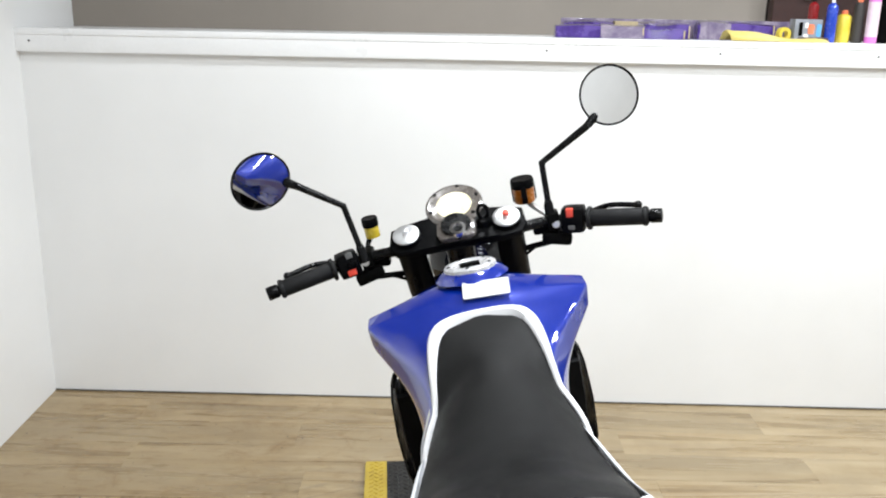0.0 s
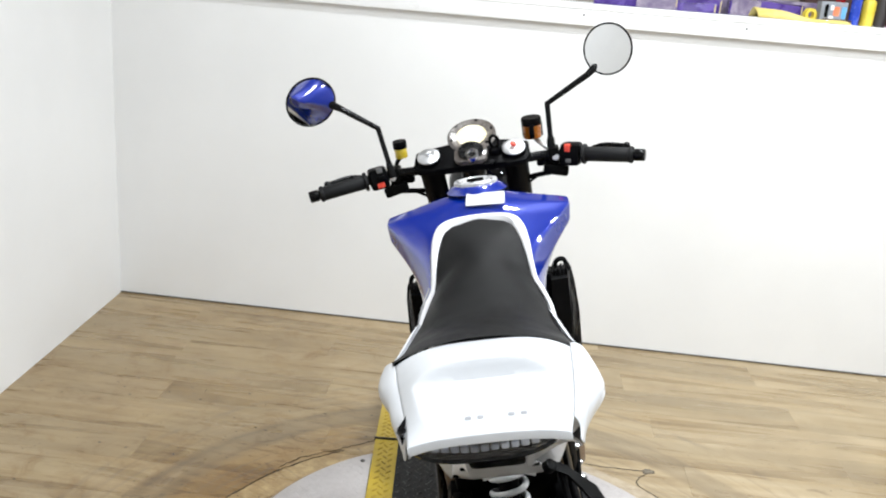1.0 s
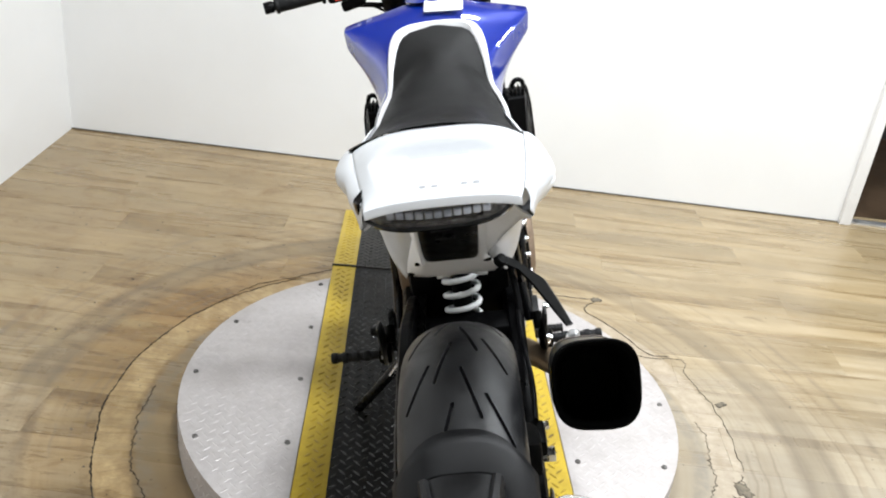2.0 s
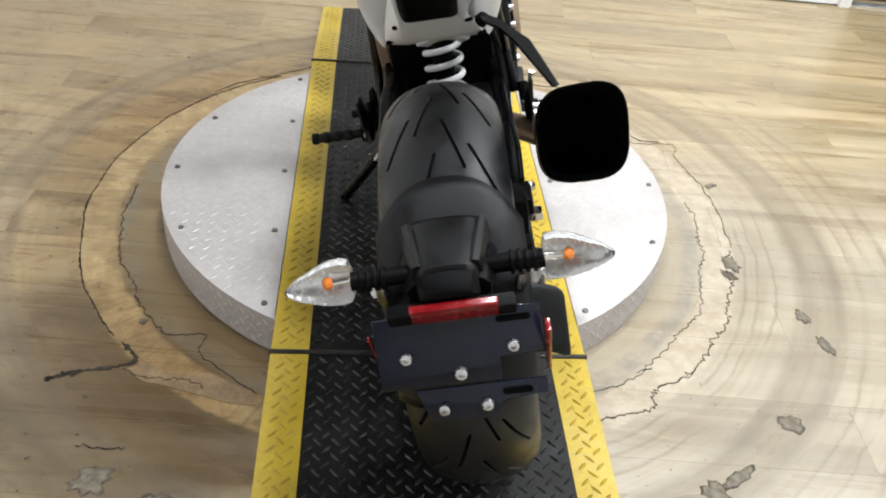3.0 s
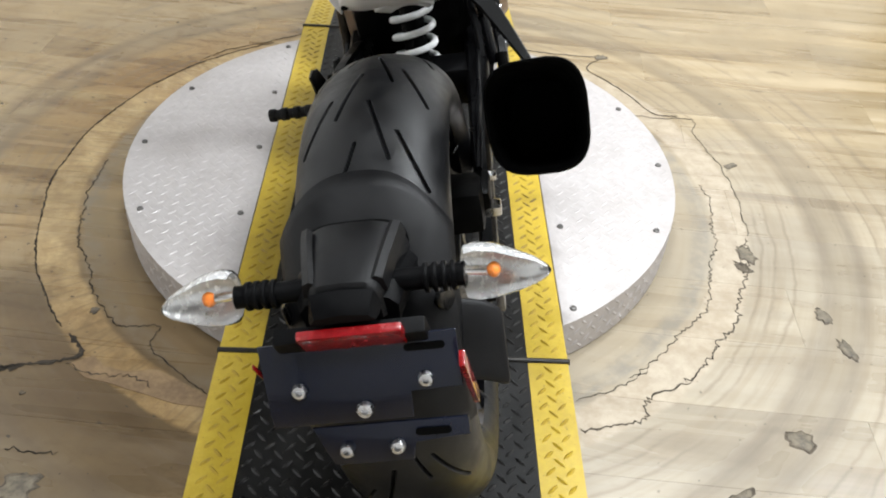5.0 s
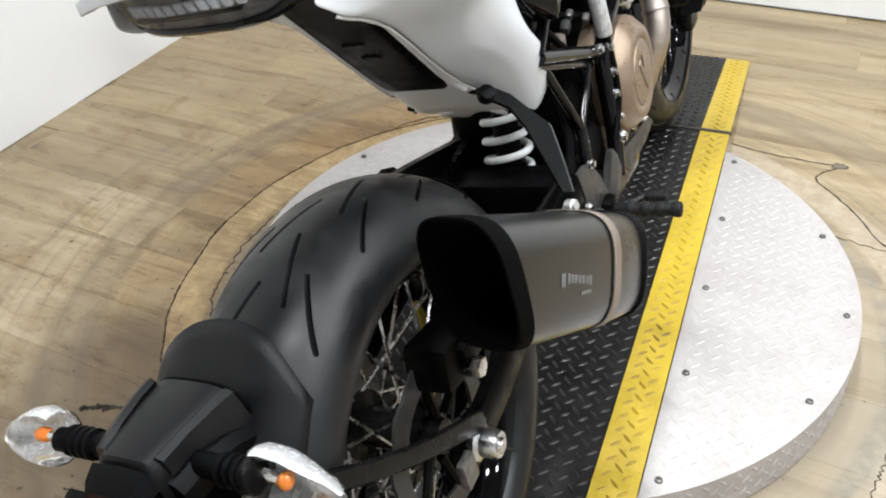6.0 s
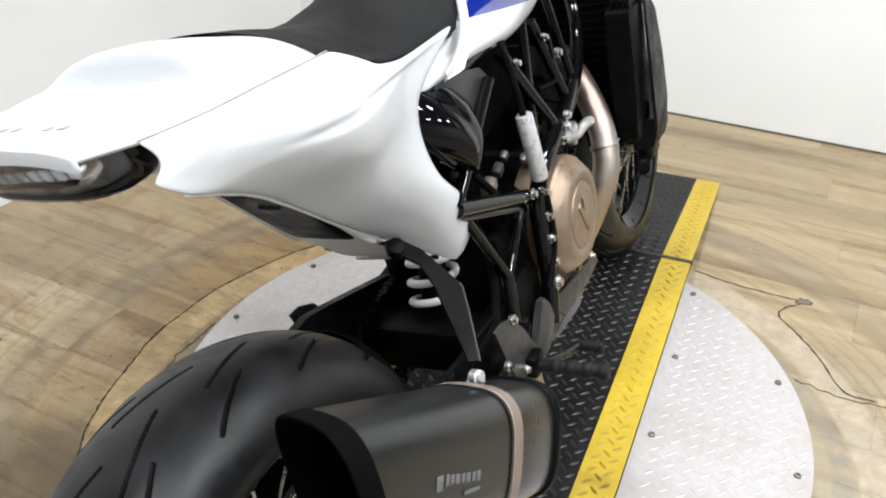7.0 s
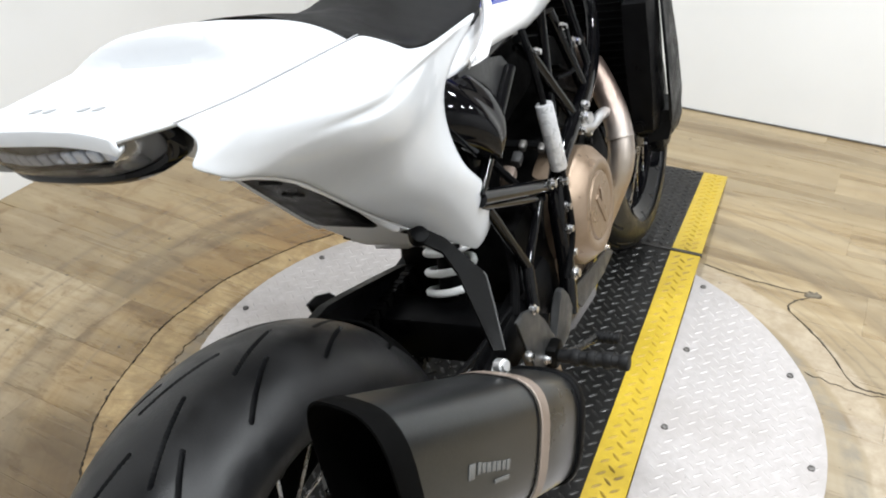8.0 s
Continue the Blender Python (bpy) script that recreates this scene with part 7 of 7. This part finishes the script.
def film_pack(x, y, length, height, depth, label, clear):
    ob = thing("film_pack", label, "package", on_ledge(x, y, 1.0), "packages on the ledge")
    bm = bmesh.new()
    rings = []
    for t in np.linspace(0, 1, 9):
        h = height * (0.93 + 0.07 * math.sin(7 * t + x * 9))
        rings.append([(t * length, -depth / 2, 0.001), (t * length, depth / 2, 0.001), (t * length, depth / 2 - 0.006, h * 0.9), (t * length, 0, h), (t * length, -depth / 2 + 0.006, h * 0.92)])
    skin(bm, rings)
    body = part("wrap", bm, PURPLE, ob, smooth=50)
    if clear:
        bm = bmesh.new()
        rings = []
        for t in np.linspace(clear[0], clear[1], 6):
            h = height * (0.97 + 0.06 * math.sin(9 * t + x * 5))
            rings.append([(t * length, -depth / 2 - 0.002, 0.001), (t * length, depth / 2 + 0.002, 0.001), (t * length, depth / 2 - 0.003, h * 0.93), (t * length, 0, h + 0.002), (t * length, -depth / 2 + 0.003, h * 0.95)])
        skin(bm, rings)
        part("hazy_sleeve", bm, HAZE_FILM, ob, "hazy clear sleeve", smooth=50)
    for t in (0.02, 0.97):
        part("end_fold", box(bmesh.new(), (t * length, 0, height * 0.42), (0.006, depth * 1.02, height * 0.8), None, 0.002), TAN_CARD if t > 0.5 else PURPLE, ob)
    return ob


film_pack(2.02, -0.10, 0.34, 0.052, 0.07, "purple film-wrapped pack lying on the ledge", (0.5, 0.98))
film_pack(2.06, -0.19, 0.36, 0.066, 0.07, "purple film-wrapped pack lying on the ledge", (0.55, 0.98))
film_pack(2.37, -0.15, 0.17, 0.062, 0.08, "purple film-wrapped pack lying on the ledge", None)
film_pack(2.36, -0.09, 0.15, 0.040, 0.05, "purple film-wrapped pack lying on the ledge", None)
film_pack(2.58, -0.19, 0.30, 0.070, 0.07, "purple film-wrapped pack lying on the ledge", (0.02, 0.42))
ob = thing("card_sleeve", "tan card sleeve lying among the packs", "package", on_ledge(2.30, -0.17))
part("sleeve", box(bmesh.new(), (0, 0, 0.032), (0.09, 0.06, 0.064), pose(0, 0, 0, 0, 0, 4), 0.004), TAN_CARD, ob)
ob = thing("glass_shelf", "thin clear strip behind the packs", "shelf", on_ledge(2.52, -0.26))
part("strip", box(bmesh.new(), (0, 0, 0.037), (0.92, 0.006, 0.074), None, 0.002), HAZE_FILM, ob)

ob = thing("paper_sheet", "folded yellow paper lying over the ledge edge", "paper", on_ledge(2.64, 0.0))
bm = bmesh.new()
rows = []
for t in np.linspace(0, 1, 15):
    x = 0.005 + 0.36 * t
    w = 0.10 * (1 - 0.75 * t)
    lift = 0.030 * (1 - t) ** 1.5 + 0.008 * math.sin(5 * t) ** 2
    rows.append([(x, -0.09 + 0.05 * t, 0.004), (x, -0.05, 0.004 + lift), (x, -0.02 + 0.01 * t, 0.006 + lift * 1.15), (x + 0.01, 0.012, 0.004 + lift * 0.6), (x + 0.012, 0.020, 0.003)])
sheet(bm, rows)
part("sheet", bm, YELLOW_PAPER, ob, smooth=35, thick=0.0012)
ob = thing("small_box", "grey printed carton standing on the ledge", "carton", on_ledge(2.97, -0.10, -3))
part("carton", box(bmesh.new(), (0, 0, 0.042), (0.105, 0.05, 0.084), None, 0.003), CARD, ob)
for x, z, w, h, mt in ((-0.030, 0.048, 0.014, 0.050, HOLE_BLACK), (-0.008, 0.020, 0.018, 0.020, COLLAR_WHITE), (0.010, 0.048, 0.024, 0.036, ORANGE), (0.040, 0.044, 0.018, 0.046, LIGHT_BLUE), (-0.008, 0.062, 0.012, 0.02, COLLAR_WHITE)):
    part("printed_patch", slab(bmesh.new(), rounded(w, h, min(w, h) * 0.3), 0.0012, Matrix.Translation((x, 0.0252, z)) @ Matrix.Rotation(radians(-90), 4, "X")), mt, ob)
ob = thing("tape_roll", "small yellow tape roll on the ledge", "tape", on_ledge(2.885, -0.09))
bm = lathe(bmesh.new(), [(0.014, -0.012), (0.026, -0.012), (0.026, 0.012), (0.014, 0.012)], (0, 0, 0.027), (0.3, 1, 0), 24, True)
part("roll", bm, YELLOW_PLASTIC, ob)
ob = thing("knife", "dark clasp knife lying on the ledge", "knife", on_ledge(2.97, -0.02))
part("handle", box(bmesh.new(), (0, 0, 0.011), (0.11, 0.018, 0.016), pose(0, 0, 0, 0, 0, 5), 0.006), BROWN_DARK, ob)
part("blade", box(bmesh.new(), (-0.055, 0.004, 0.012), (0.06, 0.012, 0.003), pose(0, 0, 0, 0, 0, 12), 0.001), STEEL, ob)


def can_thing(name, x, y, r, h, body, top, label, neck=0.35, band=None):
    ob = thing(name, label, name.split("_")[-1], on_ledge(x, y))
    part("body", lathe(bmesh.new(), [(0, 0.001), (r * 0.94, 0.001), (r, 0.006), (r, h * 0.78), (r * 0.92, h * 0.82), (r * neck, h * 0.88), (0, h * 0.88)], (0, 0, 0), (0, 0, 1), 28), body, ob)
    part("cap", lathe(bmesh.new(), [(r * neck * 0.9, h * 0.86), (r * neck * 0.9, h * 0.97), (r * neck * 0.5, h), (0, h)], (0, 0, 0), (0, 0, 1), 18), top, ob)
    if band is not None:
        part("label_band", lathe(bmesh.new(), [(r * 1.005, h * 0.10), (r * 1.012, h * 0.11), (r * 1.012, h * 0.62), (r * 1.005, h * 0.63)], (0, 0, 0), (0, 0, 1), 28), band, ob)
    return ob


can_thing("spray_can", 3.055, -0.08, 0.020, 0.165, BLUE_CAN, COLLAR_WHITE, "blue spray can standing on the ledge")
can_thing("spray_can", 3.02, -0.17, 0.020, 0.17, RED_REFLECTOR, GREY_PLASTIC, "red spray can with a white nozzle on the ledge")
can_thing("squeeze_bottle", 3.120, -0.12, 0.026, 0.12, YELLOW_PLASTIC, ORANGE, "yellow squeeze bottle standing on the ledge", 0.5)
can_thing("spray_bottle", 3.205, -0.07, 0.022, 0.24, PINK, HAZE_FILM, "pink and white spray bottle standing on the ledge", 0.5, PALE_PINK)
can_thing("spray_bottle", 3.088, -0.15, 0.018, 0.15, HOLE_BLACK, GREY_PLASTIC, "black spray bottle standing on the ledge", 0.6)
can_thing("spray_bottle", 3.165, -0.10, 0.020, 0.17, DARKWALL, ORANGE, "dark bottle with an orange cap on the ledge", 0.6)
can_thing("spray_bottle", 3.255, -0.10, 0.024, 0.23, HOLE_BLACK, GREY_PLASTIC, "black spray bottle standing on the ledge", 0.6)
can_thing("squeeze_bottle", 3.315, -0.09, 0.028, 0.20, YELLOW_PLASTIC, HOLE_BLACK, "yellow and black bottle standing on the ledge", 0.5)
ob = thing("wall_board", "dark brown board with hooks behind the ledge", "board", BACK)
part("board", box(bmesh.new(), (3.03 + 0.30, -0.50, 1.95), (0.72, 0.06, 0.98), None, 0.004), BROWN_DARK, ob)
for x, z, w, h in ((3.12, 1.70, 0.05, 0.12), (3.24, 1.86, 0.12, 0.12)):
    bm = bmesh.new()
    pts = [(x + w / 2 * a, -0.455, z + h / 2 * b) for a, b in ((-1, -1), (-1, 1), (1, 1), (1, -1), (-1, -1))]
    pipe(bm, pts, 0.006, 8, straight=True)
    part("hook_frame", bm, COLLAR_WHITE if h > w else GREY_PLASTIC, ob)

# ---- marks on the floor ----
def crack(points, width, jitter=0.006, seed=1):
    rng = random.Random(seed)
    pts = curve_points([(x, y, 0) for x, y in points], 9)
    bm = bmesh.new()
    rows = []
    for i, p in enumerate(pts):
        d = (pts[min(i + 1, len(pts) - 1)] - pts[max(i - 1, 0)]).normalized()
        out = Vector((-d.y, d.x, 0))
        q = p + out * rng.uniform(-jitter, jitter)
        w = width * 0.6 * rng.uniform(0.3, 1.3) * (0.25 if i in (0, len(pts) - 1) else 1.0)
        rows.append([q - out * w + Vector((0, 0, 0.0002)), q - out * w * 0.4 + Vector((0, 0, 0.0013)), q + out * w * 0.4 + Vector((0, 0, 0.0013)), q + out * w + Vector((0, 0, 0.0002))])
    sheet(bm, rows)
    ob = part("crack", bm, CRACK_DARK if points[0][0] < 0 else CRACK_BROWN, floor, smooth=60)
    ob.location.z = 0.0005


def arc(r, a0, a1, n=14, wob=0.012, seed=2):
    rng = random.Random(seed)
    return [((r + rng.uniform(-wob, wob)) * math.cos(radians(a)), (r + rng.uniform(-wob, wob)) * math.sin(radians(a))) for a in np.linspace(a0, a1, n)]


crack([(-0.76, -0.635), (-0.70, -0.614), (-0.64, -0.602), (-0.598, -0.578), (-0.64, -0.53)], 0.0085, 0.003, 3)
crack([(-0.765, -0.640), (-0.735, -0.625), (-0.705, -0.618)], 0.014, 0.002, 21)
crack(arc(0.838, 218, 120, 24, 0.004, 4), 0.0040, 0.0015, 4)
crack(arc(0.745, 222, 175, 10, 0.008, 5), 0.0025, 0.004, 5)
crack([(-0.56, -0.50), (-0.53, -0.505), (-0.473, -0.501), (-0.478, -0.545), (-0.46, -0.575), (-0.40, -0.625), (-0.344, -0.669)], 0.0022, 0.003, 6)
crack([(-0.62, -0.605), (-0.55, -0.632), (-0.50, -0.63), (-0.45, -0.655)], 0.0035, 0.006, 7)
crack([(-0.66, -0.80), (-0.62, -0.805), (-0.57, -0.81)], 0.0030, 0.005, 8)
crack([(0.598, 0.411), (0.70, 0.385), (0.81, 0.386), (0.80, 0.30), (0.834, 0.15), (0.84, 0.0), (0.826, -0.136)], 0.0022, 0.005, 9)
crack(arc(0.826, -10, -46, 12, 0.012, 10), 0.0032, 0.007, 10)
crack(arc(0.758, 5, -52, 14, 0.012, 11), 0.0020, 0.005, 11)
crack([(0.58, -0.60), (0.50, -0.638), (0.478, -0.66), (0.468, -0.696), (0.41, -0.715), (0.345, -0.727)], 0.0034, 0.006, 12)
crack([(0.50, -0.575), (0.43, -0.62), (0.345, -0.655)], 0.0022, 0.004, 13)
crack([(0.32, 0.772), (0.42, 0.748), (0.52, 0.738), (0.597, 0.731), (0.560, 0.690), (0.548, 0.648), (0.60, 0.58), (0.652, 0.506), (0.703, 0.41), (0.77, 0.40)], 0.0046, 0.0015, 14)
crack([(-0.33, 0.80), (-0.45, 0.72), (-0.55, 0.66), (-0.62, 0.585)], 0.0028, 0.004, 15)


# laid-bare underlay where the boards have worn through
bm = bmesh.new()
slab(bm, [(-0.615, -0.606), (-0.575, -0.585), (-0.545, -0.612), (-0.50, -0.622), (-0.45, -0.612), (-0.40, -0.640), (-0.344, -0.672), (-0.344, -0.700), (-0.40, -0.694), (-0.45, -0.676), (-0.49, -0.664), (-0.53, -0.650), (-0.575, -0.640)][::-1], 0.0010, Matrix.Translation((0, 0, 0.0001)))
part("bare_patch", bm, BARE_BROWN, floor)


def floor_patch(x, y, rx, ry, rz, seed, core=True):
    rng = random.Random(seed)
    n = 22
    rad = [1 + rng.uniform(-0.30, 0.26) for _ in range(n)]
    bm = bmesh.new()
    m = pose(x, y, 0.0003, 0, 0, rz)

    def ring(k, z):
        return [m @ Vector((k * rad[i] * rx * math.cos(2 * math.pi * i / n), k * rad[i] * ry * math.sin(2 * math.pi * i / n), z)) for i in range(n)]
    skin(bm, [ring(1.14, 0.0), ring(1.0, 0.0016), ring(0.80, 0.0012), ring(0.2, 0.0012)])
    ob = part("worn_patch", bm, PATCH_RIM, floor, smooth=60)
    if core:
        bm = bmesh.new()
        skin(bm, [ring(0.93, 0.0012), ring(0.84, 0.0024), ring(0.15, 0.0022)])
        part("patch_core", bm, PATCH_GREY, ob, smooth=60)


floor_patch(-0.612, -0.880, 0.034, 0.028, 20, 1)
floor_patch(-0.500, -0.945, 0.030, 0.036, -30, 2)
floor_patch(0.932, -0.496, 0.013, 0.028, 12, 3)
floor_patch(0.755, -0.732, 0.026, 0.022, 40, 4)
floor_patch(0.537, -0.905, 0.022, 0.024, 20, 5)
floor_patch(0.595, -0.868, 0.040, 0.012, 35, 6)
floor_patch(0.80, -0.20, 0.020, 0.030, 10, 7)
floor_patch(0.782, -0.25, 0.014, 0.022, 30, 8, False)
floor_patch(0.60, 0.735, 0.020, 0.014, 20, 9)
floor_patch(0.915, -0.40, 0.014, 0.022, 15, 10)
floor_patch(-0.610, -0.463, 0.0085, 0.0085, 0, 11, False)
floor_patch(-0.675, -0.68, 0.005, 0.005, 0, 12, False)
floor_patch(0.86, 0.16, 0.018, 0.010, 30, 13)

# ---- floor planks ----
PLANK_L, PLANK_W = 1.22, 0.181
bm = bmesh.new()
box(bm, (0, 0, -0.0016), (PLANK_L - 0.0003, PLANK_W - 0.0003, 0.0032), None, 0.0002, 1)
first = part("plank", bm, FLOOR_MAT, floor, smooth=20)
FLOOR_AX = Matrix.Rotation(radians(-4.9), 4, "Z")
made = 0
for j in range(-23, 12):
    off = (j * 0.47) % 1.0
    for i in range(-2, 4):
        c = FLOOR_AX @ Vector(((i + off) * PLANK_L + 0.2, j * PLANK_W + 0.03, 0))
        if c.y - 0.09 > CORNER.y + (c.x - CORNER.x) * WALL_DIR.y / WALL_DIR.x + 0.02 or c.x < -2.0 or c.x > 3.4:
            continue
        ob = first if made == 0 else new("plank", first.data)
        ob.parent = floor
        ob.matrix_local = Matrix.Translation(c) @ FLOOR_AX
        made += 1
